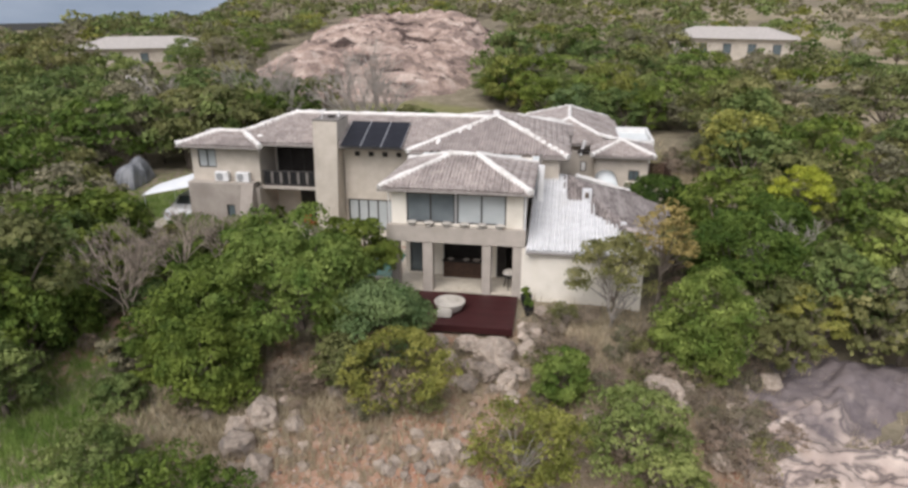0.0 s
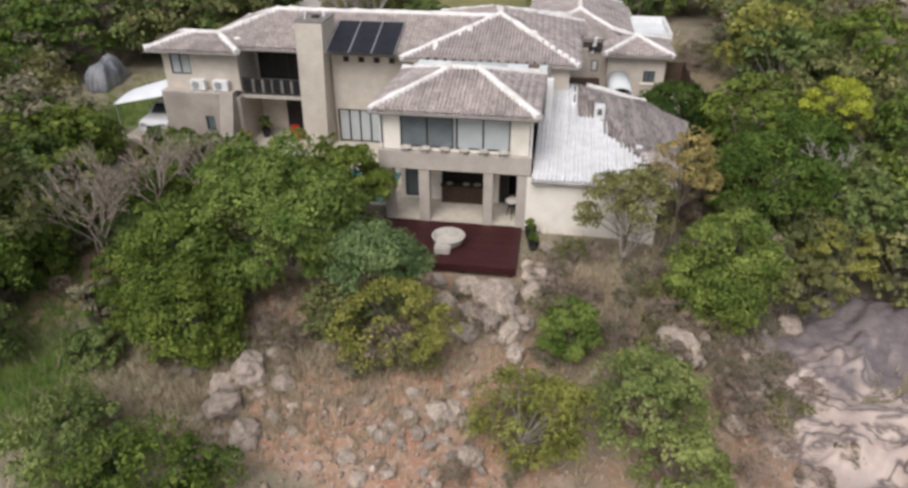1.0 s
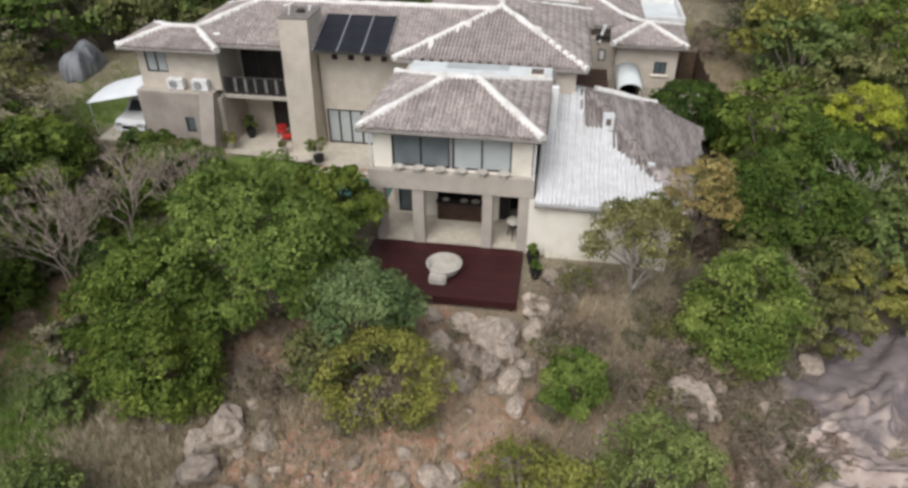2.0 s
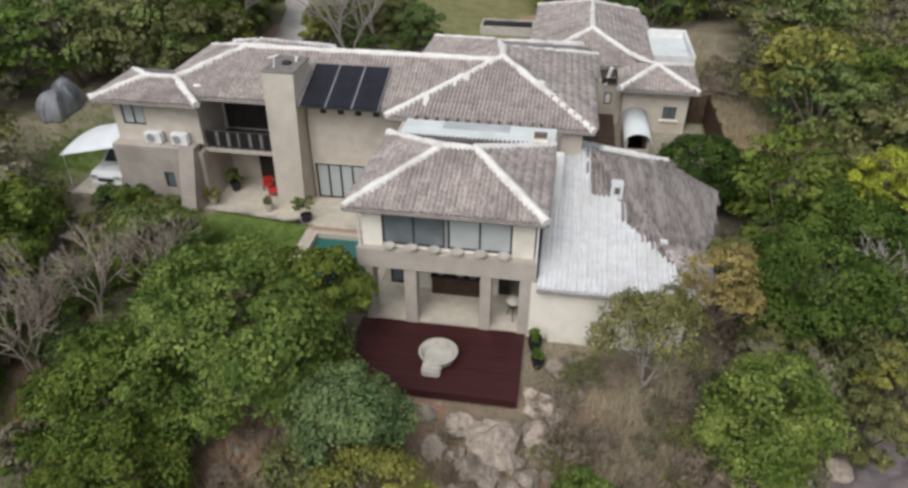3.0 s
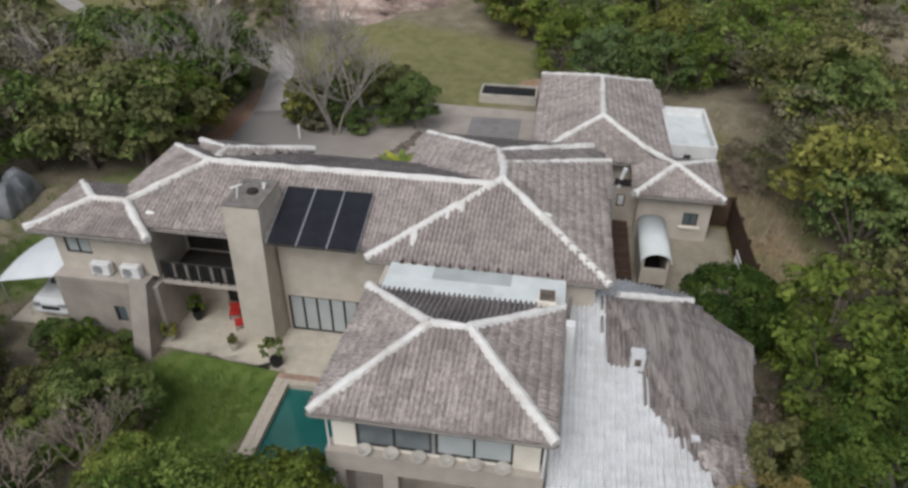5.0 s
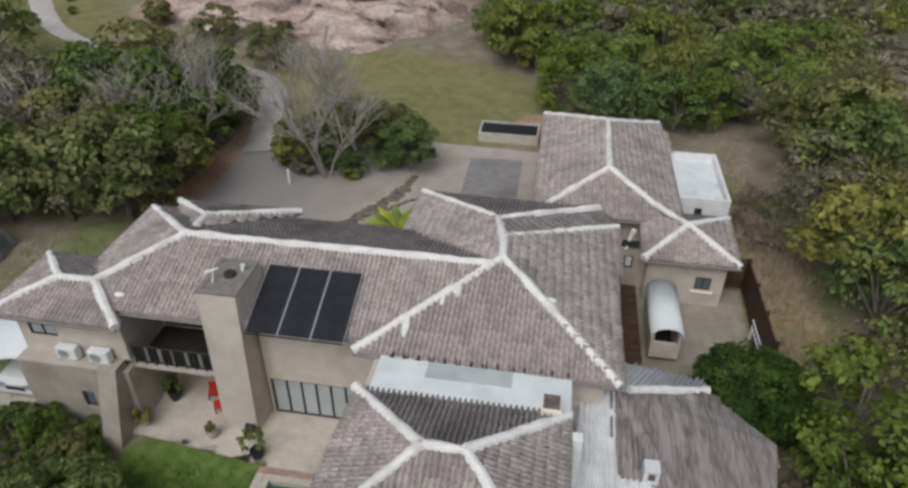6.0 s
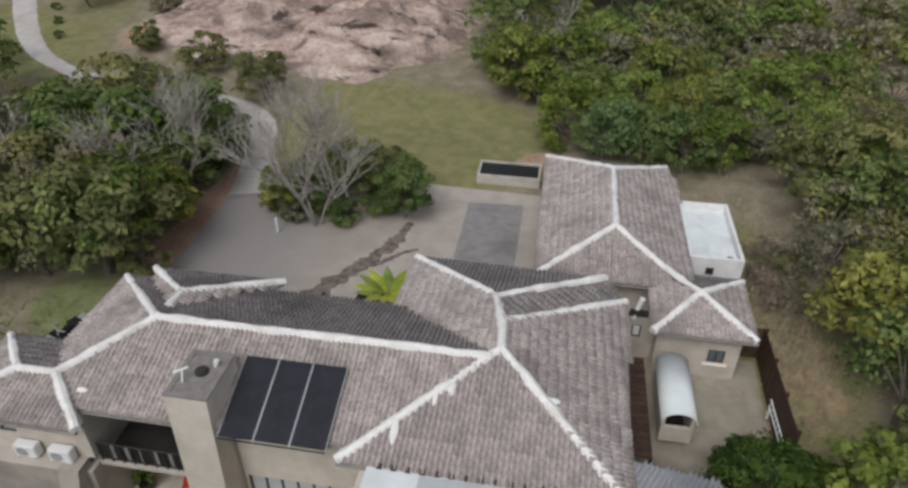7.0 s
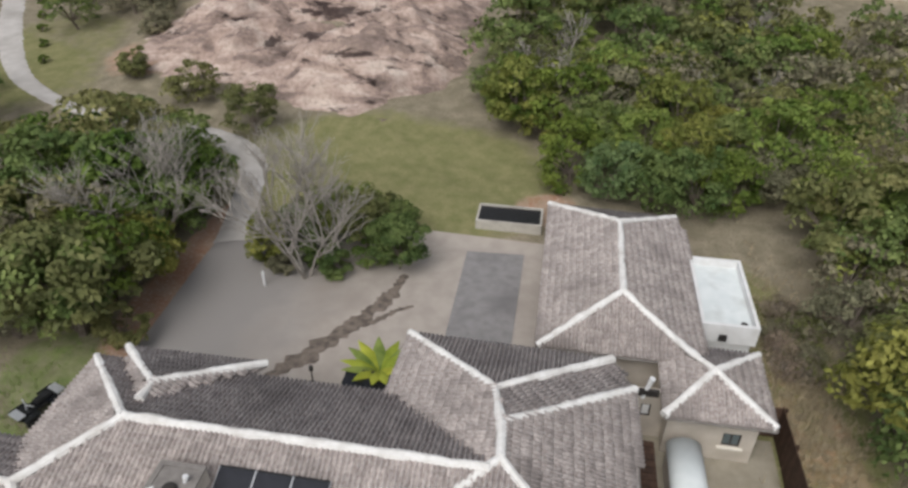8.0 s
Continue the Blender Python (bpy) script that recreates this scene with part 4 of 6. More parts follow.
# painted strip of tiles over the hip
for k in range(17):
    a, c = Vector(R0).lerp(Vector(e[1]), k / 17), Vector(R0).lerp(Vector(e[1]), (k + 1.06) / 17)
    w = 0.16 + 0.07 * ((k * 7) % 5) / 4
    bm = bmesh.new()
    tube(bm, [tuple(a + Vector((0.02, 0, 0.035))), tuple(c + Vector((0.02, 0, 0.06)))], [w * 0.85, w], 10)
    for vv in bm.verts:
        t = (R0[1] - vv.co.y) / (R0[1] - e[1][1])
        mid = R0[2] + (e[1][2] - R0[2]) * t + 0.05
        vv.co.z = mid + (vv.co.z - mid) * 0.42
    part("hip_tile", bm, TILE if k > 11 else TILE_OLD, house)
stack = box("roof_flue", (1.2, 1.66, 32.7, 33.15, 2.9, 3.9), TILE_WHITE, house, "square white roof flue", 0.02)
box("stack_opening", (1.33, 1.53, 32.685, 32.698, 3.5, 3.78), WET, stack)
box("roof_vent", (2.95, 3.2, 30.3, 30.5, 2.4, 3.05), TILE_WHITE, house)

# ---- rear building ----
rear = thing("outbuilding", (1.0, 52.0, 0.4), "single-storey beige outbuilding with a grey tiled hip roof", "building")
wall("wall", "x", 48.4, 0.25, -2.5, 3.6, 0.2, 3.05, [], PLASTER, rear)
wall("wall", "y", -2.5, 0.25, 48.65, 59.0, 0.2, 3.05, [(50.5, 53.0, 0.5, 2.7), (54.2, 56.7, 0.5, 2.7)], PLASTER, rear)
wall("wall", "y", 3.5, 0.25, 48.65, 59.0, 0.2, 3.05, [], PLASTER, rear)
wall("wall", "x", 58.9, 0.25, -2.25, 3.5, 0.2, 3.05, [], PLASTER, rear)
for y in (50.5, 54.2):
    box("garage_door", (-2.4, -2.33, y, y + 2.5, 0.5, 2.7), FENCE, rear, "dark timber garage door")
r = [(-3.0, 47.85, 3.1), (4.1, 47.85, 3.1), (4.15, 58.3, 3.1), (3.75, 59.4, 3.1), (-3.08, 59.7, 3.1)]
RA, RB = (0.52, 50.55, 4.41), (0.55, 56.35, 4.41)
roof("hip_roof", rear, [[r[0], r[1], RA], [r[1], r[2], r[3], RB, RA], [r[3], r[4], RB], [r[4], r[0], RA, RB]],
     [(RA, RB), (r[0], RA), ((2.6, 48.8, 3.58), RA), (r[3], RB), (r[4], RB)], [(r[0], r[1]), (r[4], r[0]), (r[3], r[4])], seed=9)
wall("wall", "x", 45.4, 0.25, 2.35, 5.8, 0.2, 2.9, [(4.55, 5.25, 1.25, 1.95)], PLASTER, rear)
window(rear, "x", 45.46, 4.55, 5.25, 1.25, 1.95, 2)
box("window_sill", (4.4, 5.4, 45.28, 45.4, 1.12, 1.22), PALE, rear, bevel=0.01)
wall("wall", "x", 46.1, 0.25, 0.0, 2.35, 0.2, 2.95, [(1.38, 1.78, 1.6, 2.28)], PLASTER, rear)
window(rear, "x", 46.16, 1.38, 1.78, 1.6, 2.28, 1, LIME)
bm = bmesh.new()
tube(bm, [(1.35, 46.0, 2.7), (1.5, 46.1, 3.3), (1.6, 46.1, 3.7)], [0.09, 0.09, 0.12], 10)
part("cowl", bm, WHITE, rear, "white leaning roof cowl")
# Near-black strip painted in for the shaded gap under the roof.
box("cowl_base", (1.15, 1.95, 45.95, 46.09, 2.85, 3.15), DARK, rear)
wall("wall", "y", 2.35, 0.25, 45.65, 48.4, 0.2, 2.9, [], PLASTER, rear)
wall("wall", "y", 5.55, 0.25, 45.65, 48.8, 0.2, 2.9, [], PLASTER, rear)
s = [(2.05, 44.95, 2.95), (6.2, 44.95, 2.95), (6.3, 49.05, 2.95), (2.1, 49.05, 2.95)]
SA = (4.1, 47.05, 3.6)
roof("annex_roof", rear, [[s[0], s[1], SA], [s[1], s[2], SA], [s[2], s[3], SA], [s[3], s[0], SA]], [(s[0], SA), (s[1], SA), (s[2], SA), ((2.6, 48.8, 3.58), SA)], [(s[0], s[1]), (s[1], s[2])], seed=10)
box("terrace_block", (4.35, 6.55, 50.95, 55.95, 0.2, 2.45), LIME, rear)
wall("parapet", "x", 50.8, 0.15, 4.2, 6.72, 1.9, 2.95, [], LIME, rear)
wall("parapet", "x", 55.95, 0.15, 4.2, 6.72, 1.9, 2.95, [], LIME, rear)
wall("parapet", "y", 4.2, 0.15, 50.95, 55.95, 1.9, 2.95, [], LIME, rear)
wall("parapet", "y", 6.57, 0.15, 50.95, 55.95, 1.9, 2.95, [], LIME, rear)
box("white_deck", (4.352, 6.568, 50.952, 55.948, 2.455, 2.52), SLAB, rear, "white painted flat roof inside a parapet")
box("vent", (5.05, 5.4, 50.74, 50.797, 2.05, 2.4), DARK, rear)
bm = bmesh.new()
lathe(bm, (6.2, 51.4, 2.52), [(0.16, 0), (0.16, 0.12), (0.1, 0.14)], 12)
part("drain", bm, DARK, rear)


# ---- things on and round the house ----
def slope_z(y):
    return 5.12 + (y - 35.5) * 0.3575


for k in range(3):
    x0 = -11.93 + k * 1.15
    pan = thing("solar_panel", (x0 + 0.56, 36.8, slope_z(36.8) + 0.12), "black solar heating panel on the tiled roof", "solar panel", "solar panels on the roof")
    bm = bmesh.new()
    q = []
    for dz in (0.17, 0.205):
        for x, y in ((x0, 35.18), (x0 + 1.12, 35.18), (x0 + 1.12, 37.68), (x0, 37.68)):
            q.append(bm.verts.new((x, y, slope_z(y) + dz)))
    for fc in ((3, 2, 1, 0), (4, 5, 6, 7), (0, 1, 5, 4), (1, 2, 6, 5), (2, 3, 7, 6), (3, 0, 4, 7)):
        bm.faces.new([q[i] for i in fc])
    part("collector", bm, SOLAR, pan)
    for x in (x0, x0 + 1.12):
        bm = bmesh.new()
        tube(bm, [(x, 35.12, slope_z(35.12) + 0.2), (x, 37.72, slope_z(37.72) + 0.2)], [0.013, 0.013], 6)
        part("rail", bm, ALU, pan, "pale aluminium edge rail")
    for y in (35.1, 37.72):
        bm = bmesh.new()
        tube(bm, [(x0, y, slope_z(y) + 0.18), (x0 + 1.12, y, slope_z(y) + 0.18)], [0.028, 0.028], 6)
        part("header_pipe", bm, BLACK, pan)


def air_conditioner(x):
    ob = thing("air_conditioner", (x, 35.1, 2.92), "white outdoor air-conditioning unit on a wall ledge", "air conditioner", "outdoor units on the ledge")
    box("case", (x - 0.4, x + 0.4, 34.95, 35.28, 2.95, 3.5), WHITE, ob, bevel=0.03)
    bm = bmesh.new()
    bmesh.ops.create_cone(bm, cap_ends=True, segments=20, radius1=0.21, radius2=0.21, depth=0.02, matrix=Matrix.Translation((x - 0.1, 34.945, 3.22)) @ Matrix.Rotation(radians(90), 4, "X"))
    part("fan_grille", bm, ALU, ob, "round grey fan grille")
    for dx in (-0.3, 0.3):
        box("foot", (x + dx - 0.04, x + dx + 0.04, 34.97, 35.26, 2.92, 2.95), BLACK, ob)


air_conditioner(-19.0)
air_conditioner(-17.75)

# timber deck
deck = thing("deck", (-4.5, 26.5, -0.1), "dark red-brown stained timber deck in front of the terrace", "deck")
k, y = 0, 24.85
while y < 28.14:
    box("board", (-7.6, -1.6, y, min(y + 0.142, 28.14), -0.035, 0.0), DECK, deck)
    y += 0.148
box("fascia", (-7.6, -1.6, 24.79, 24.845, -0.3, -0.003), DECK, deck)
box("fascia", (-1.597, -1.55, 24.8, 28.14, -0.3, -0.003), DECK, deck)
for x in (-7.4, -5.5, -3.6, -1.75):
    for y in (25.0, 26.6, 28.0):
        box("post", (x - 0.06, x + 0.06, y - 0.06, y + 0.06, H(x, y) - 0.2, -0.04), FENCE, deck)
for y in (25.0, 26.6, 28.0):
    box("joist", (-7.55, -1.65, y - 0.05, y + 0.05, -0.22, -0.037), FENCE, deck)

pit = thing("fire_pit", (-4.4, 26.2, 0.0), "round pale concrete fire pit standing on the deck", "fire pit")
bm = bmesh.new()
lathe(bm, (-4.4, 26.3, 0.003), [(0.42, 0), (0.55, 0.12), (0.66, 0.36), (0.68, 0.42), (0.62, 0.44), (0.54, 0.3), (0.48, 0.2), (0.1, 0.18)], 32)
part("bowl", bm, CONCRETE, pit, smooth=False)
bm = bmesh.new()
bx(bm, -4.84, -4.2, 25.38, 26.0, 0.003, 0.36, 0.06)
part("hearth_block", bm, CONCRETE, pit, "squat concrete block before the bowl")

grill = thing("kettle_grill", (-2.05, 28.95, 0.03), "small kettle grill with a pale lid on the terrace", "grill")
bm = bmesh.new()
lathe(bm, (-2.05, 28.95, 0.55), [(0.06, 0), (0.22, 0.06), (0.3, 0.2), (0.3, 0.24)], 20)
part("bowl", bm, BLACK, grill)
bm = bmesh.new()
lathe(bm, (-2.05, 28.95, 0.795), [(0.3, 0), (0.28, 0.08), (0.18, 0.15), (0.03, 0.18), (0.03, 0.24)], 20)
part("lid", bm, CONCRETE, grill, "pale grey lid")
for a in (0.5, 2.6, 4.7):
    bm = bmesh.new()
    tube(bm, [(-2.05 + 0.15 * math.cos(a), 28.95 + 0.15 * math.sin(a), 0.6), (-2.05 + 0.28 * math.cos(a), 28.95 + 0.28 * math.sin(a), 0.03)], [0.018, 0.018])
    part("leg", bm, BLACK, grill)

bench = thing("bar_counter", (-4.3, 30.0, 0.03), "dark timber bar counter in the terrace opening", "counter")
box("base", (-5.3, -3.3, 29.9, 30.15, 0.03, 0.84), FENCE, bench)
box("worktop", (-5.34, -3.27, 29.82, 30.19, 0.844, 0.89), DARK, bench, bevel=0.01)
for k, x in enumerate((-4.95, -4.2, -3.7)):
    dish = thing("serving_dish", (x, 30.0, 0.89), "pale serving dish on the bar counter", "dish", "dishes on the counter")
    bm = bmesh.new()
    lathe(bm, (x, 30.0, 0.892), [(0.07, 0), (0.13 + 0.02 * k, 0.05), (0.15 + 0.02 * k, 0.06), (0.05, 0.03)], 16)
    part("bowl", bm, CONCRETE, dish)


def leaf_cards(centers, normals, sizes, rng, long=1.7):
    """Small folded leaves: two triangles on a midrib each."""
    n = len(centers)
    nrm = normals / np.linalg.norm(normals, axis=1, keepdims=True)
    t = rng.normal(size=(n, 3))
    t -= (t * nrm).sum(1, keepdims=True) * nrm
    t /= np.linalg.norm(t, axis=1, keepdims=True)
    b = np.cross(nrm, t)
    s = sizes[:, None]
    v = np.stack([centers - t * s * long / 2, centers + b * s / 2 + nrm * s * 0.15, centers + t * s * long / 2, centers - b * s / 2 + nrm * s * 0.15], 1)
    idx = np.arange(n)[:, None] * 4
    return v.reshape(-1, 3), np.concatenate([idx + np.array([[0, 1, 2]]), idx + np.array([[0, 2, 3]])], 1).reshape(-1, 3)


def crown_points(rng, r, clumps, per, spread=0.26, low=-0.55, even=False, lobes=10):
    """Clump centres over the lobes of an uneven crown, and leaves round each of them."""
    d = rng.normal(size=(clumps * 3, 3))
    d /= np.linalg.norm(d, axis=1, keepdims=True)
    d = d[d[:, 2] > low][:clumps]
    shell = d * (rng.uniform(0.7, 0.95, len(d)) ** 0.8)[:, None]
    if even:
        c = d * rng.uniform(0.82, 0.92, len(d))[:, None] * np.array(r)
    else:
        way = rng.normal(size=(lobes * 4, 3))
        way /= np.linalg.norm(way, axis=1, keepdims=True)
        way = way[way[:, 2] > low][:lobes]
        heart = way * rng.uniform(0.5, 0.8, (len(way), 1))
        girth = rng.uniform(0.3, 0.5, len(way))
        k = rng.randint(len(way), size=len(d))
        out = d + 0.7 * way[k]
        out /= np.linalg.norm(out, axis=1, keepdims=True)
        c = heart[k] + out * (girth[k] * rng.uniform(0.8, 1.1, len(d)))[:, None]
        lone = rng.uniform(size=len(d)) < 0.4
        c = np.where(lone[:, None], shell, c) * np.array(r)
    size = np.mean(r) * spread * rng.uniform(0.45, 1.35, len(c)) * (1.0 if even else 0.95)
    o = rng.normal(size=(len(c), per, 3))
    o /= np.linalg.norm(o, axis=2, keepdims=True)
    o[:, :, 2] = np.abs(o[:, :, 2]) * 0.9 - 0.25
    p = c[:, None] + o * size[:, None, None] * rng.uniform(0.6, 1.1, (len(c), per, 1)) * np.array([1.1, 1.1, 0.9])
    nrm = 1.0 * o + 0.45 * d[:, None] + np.array([0, 0, 0.35]) + 0.55 * rng.normal(size=o.shape)
    return c, p.reshape(-1, 3), nrm.reshape(-1, 3)


def make_tree(name, at, r, height, leaf, clumps=90, per=70, size=0.13, seed=1, label="", group="", bark=None, trunk=0.12, low=-0.55, spread=0.26, category="tree", even=False, lobes=10):
    """A tapered trunk with limbs and a crown of leaf clumps; r: the crown's half sizes; height: of the crown's top over the foot."""
    rng = np.random.RandomState(seed)
    ob = thing(name, at, label, category, group)
    mid = Vector((0, 0, height - r[2]))
    c, p, nrm = crown_points(rng, r, clumps, per, spread, low, even, lobes)
    bm = bmesh.new()
    fork = Vector((rng.normal() * 0.1 * r[0], rng.normal() * 0.1 * r[1], max(0.25, (height - 1.5 * r[2]) * 0.7)))
    tube(bm, [(0, 0, -0.15), tuple(fork * 0.5 + Vector((rng.normal() * 0.06, rng.normal() * 0.06, 0))), tuple(fork)], [trunk * 1.25, trunk, trunk * 0.8], 7)
    for k in rng.choice(len(c), min(12, len(c)), replace=False):
        e = Vector(c[k]) * 0.85 + mid
        m1 = fork.lerp(e, 0.5) + Vector((rng.normal() * 0.12, rng.normal() * 0.12, 0.1)) * r[0] * 0.4
        tube(bm, [tuple(fork), tuple(m1), tuple(e)], [trunk * 0.55, trunk * 0.32, trunk * 0.1], 5)
    me = bpy.data.meshes.new("trunk")
    bm.to_mesh(me)
    bm.free()
    me.materials.append(bark or BARK)
    t = new("trunk", me)
    t.parent = ob
    v, f = leaf_cards(p + np.array(mid), nrm, size * rng.uniform(0.65, 1.4, len(p)), rng)
    w = raw("crown", v, f, LEAF[leaf])
    w.parent = ob
    return ob


def branches(bm, rng, p, d, length, radius, depth, n=5, spread=0.45):
    q = p + d * length + Vector((rng.gauss(0, 0.05), rng.gauss(0, 0.05), 0)) * length
    if depth > 1:
        tube(bm, [tuple(p), tuple(p.lerp(q, 0.5) + Vector((rng.gauss(0, 0.03), rng.gauss(0, 0.03), rng.gauss(0, 0.03))) * length), tuple(q)], [radius, radius * 0.8, radius * 0.66], n)
    else:
        tube(bm, [tuple(p), tuple(q)], [radius, radius * 0.5], 3)
    if depth:
        for _ in range(rng.choice((2, 3, 3))):
            e = (d + Vector((rng.gauss(0, spread), rng.gauss(0, spread), rng.gauss(0.2, spread * 0.6)))).normalized()
            branches(bm, rng, q if rng.random() < 0.7 else p.lerp(q, 0.6), e, length * rng.uniform(0.6, 0.85), radius * 0.72, depth - 1, max(3, n - 1), spread)


def make_bare(name, at, height, seed, label, depth=5, stems=2, material=None, radius=0.07, group="", category="tree"):
    rng = random.Random(seed)
    ob = thing(name, at, label, category, group)
    for _ in range(stems):
        bm = bmesh.new()
        d = Vector((rng.gauss(0, 0.3), rng.gauss(0, 0.3), 1)).normalized()
        branches(bm, rng, Vector((rng.gauss(0, 0.1), rng.gauss(0, 0.1), -0.15)), d, height * 0.30, radius, depth)
        me = bpy.data.meshes.new("stem")
        bm.to_mesh(me)
        bm.free()
        me.materials.append(material or BARE)
        t = new("stem", me)
        t.parent = ob
    return ob


# pots and chairs on the patio
def potted(x, y, z, r, hgt, leaf, seed, label, pot=None, top=0.7):
    ob = thing("potted_plant", (x, y, z), label, "potted plant")
    bm = bmesh.new()
    lathe(bm, (x, y, z), [(r * 0.65, 0), (r * 0.95, hgt * 0.6), (r, hgt), (r * 0.85, hgt), (r * 0.8, hgt * 0.85)], 16)
    part("pot", bm, pot or BLACK, ob)
    rng = np.random.RandomState(seed)
    c, p, nrm = crown_points(rng, (top * 0.5, top * 0.5, top * 0.6), 14, 22)
    v, f = leaf_cards(p + np.array([0, 0, hgt + top * 0.35]), nrm, 0.09 * rng.uniform(0.7, 1.4, len(p)), rng)
    q = raw("foliage", v, f, LEAF[leaf])
    q.parent = ob


potted(-16.7, 34.9, 0.02, 0.2, 0.35, "yellow", 31, "yellow-green plant in a low pot on the patio", CONCRETE)
potted(-16.2, 36.3, 0.02, 0.24, 0.5, "deep", 32, "dark plant in a black pot beside the wall")
potted(-13.9, 34.75, 0.02, 0.2, 0.4, "olive", 33, "small grey pot plant on the patio edge", CONCRETE, 0.35)
potted(-11.9, 34.2, -0.1, 0.26, 0.45, "mid", 34, "bushy green plant in a black pot beside the pool", None, 1.0)
potted(-1.15, 27.5, H(-1.15, 27.5), 0.26, 0.5, "deep", 35, "dark plant in a black pot beside the deck", None, 0.4)
potted(-1.0, 26.7, H(-1.0, 26.7), 0.24, 0.45, "deep", 36, "dark plant in a black pot beside the deck", None, 0.35)


def chair(x, y, turn):
    ob = thing("lounge_chair", (0, 0, 0), "red cushioned lounge chair on the patio", "chair", "red chairs on the patio")
    box("seat", (-0.3, 0.3, -0.3, 0.3, 0.3, 0.42), RED, ob, bevel=0.03)
    box("backrest", (-0.3, 0.3, 0.3, 0.4, 0.32, 0.68), RED, ob, bevel=0.03)
    for dx in (-0.27, 0.27):
        for dy in (-0.25, 0.33):
            box("leg", (dx - 0.025, dx + 0.025, dy - 0.025, dy + 0.025, 0.0, 0.298), FRAME, ob)
    ob.matrix_basis = pose(x, y, 0.02, 0, 0, turn) @ Matrix.Scale(0.8, 4)


chair(-14.7, 36.7, 20)
chair(-14.2, 36.1, -60)

# pool
pool = thing("swimming_pool", (-9.4, 31.6, -0.2), "small swimming pool with teal water and stone coping", "pool")
bm = bmesh.new()
for d in ((-11.35, -11.1, 29.2, 33.5), (-7.75, -7.42, 29.2, 33.5), (-11.1, -7.75, 33.25, 33.5), (-11.1, -7.75, 29.2, 29.45)):
    bx(bm, *d, -1.7, 0.03)
part("basin", bm, POOLTILE, pool)
box("basin_floor", (-11.1, -7.75, 29.45, 33.25, -1.7, -1.55), POOLTILE, pool)
box("step", (-11.098, -10.45, 29.5, 33.2, -1.55, -0.35), POOLTILE, pool, "submerged pale pool step")
box("water", (-11.095, -7.755, 29.455, 33.245, -0.32, -0.2), WATER, pool, "clear teal water")
for k in range(9):
    box("coping", (-11.65, -11.36, 29.2 + k * 0.48, 29.66 + k * 0.48, -0.12, 0.035), POOLTILE, pool)
apron = thing("brick_apron", (-9.5, 33.7, 0.0), "terracotta brick strip between pool and patio", "paving", kind="structure")
for i in range(18):
    for j in range(2):
        box("brick", (-11.65 + i * 0.23, -11.43 + i * 0.23, 33.52 + j * 0.14, 33.65 + j * 0.14, -0.12, 0.03), BRICK, apron)

# sail, vehicles, cover
sail = thing("shade_sail", (-22.6, 36.6, 0.0), "white arched canvas carport roof on thin posts", "carport")
v, f, n = [], [], 14
for i in range(n + 1):
    for j in range(n + 1):
        s, t = i / n, j / n
        x = -24.3 + 3.2 * s
        y = 35.2 + 3.4 * t
        z = 1.75 + 0.55 * s + 0.75 * math.sin(math.pi * (0.08 + 0.84 * t)) * (0.35 + 0.65 * s)
        v.append((x, y, z))
for i in range(n):
    for j in range(n):
        a = i * (n + 1) + j
        f.append((a, a + n + 1, a + n + 2, a + 1))
can = raw("canopy", v, f, CANVAS, sail, smooth=True)
mod = can.modifiers.new("depth", "SOLIDIFY")
mod.thickness = 0.03
for x, y in ((-24.2, 35.3), (-21.2, 35.3), (-24.2, 38.5), (-21.2, 38.5)):
    bm = bmesh.new()
    tube(bm, [(x, y, -0.2), (x, y, 2.0)], [0.03, 0.03])
    part("post", bm, ALU, sail)


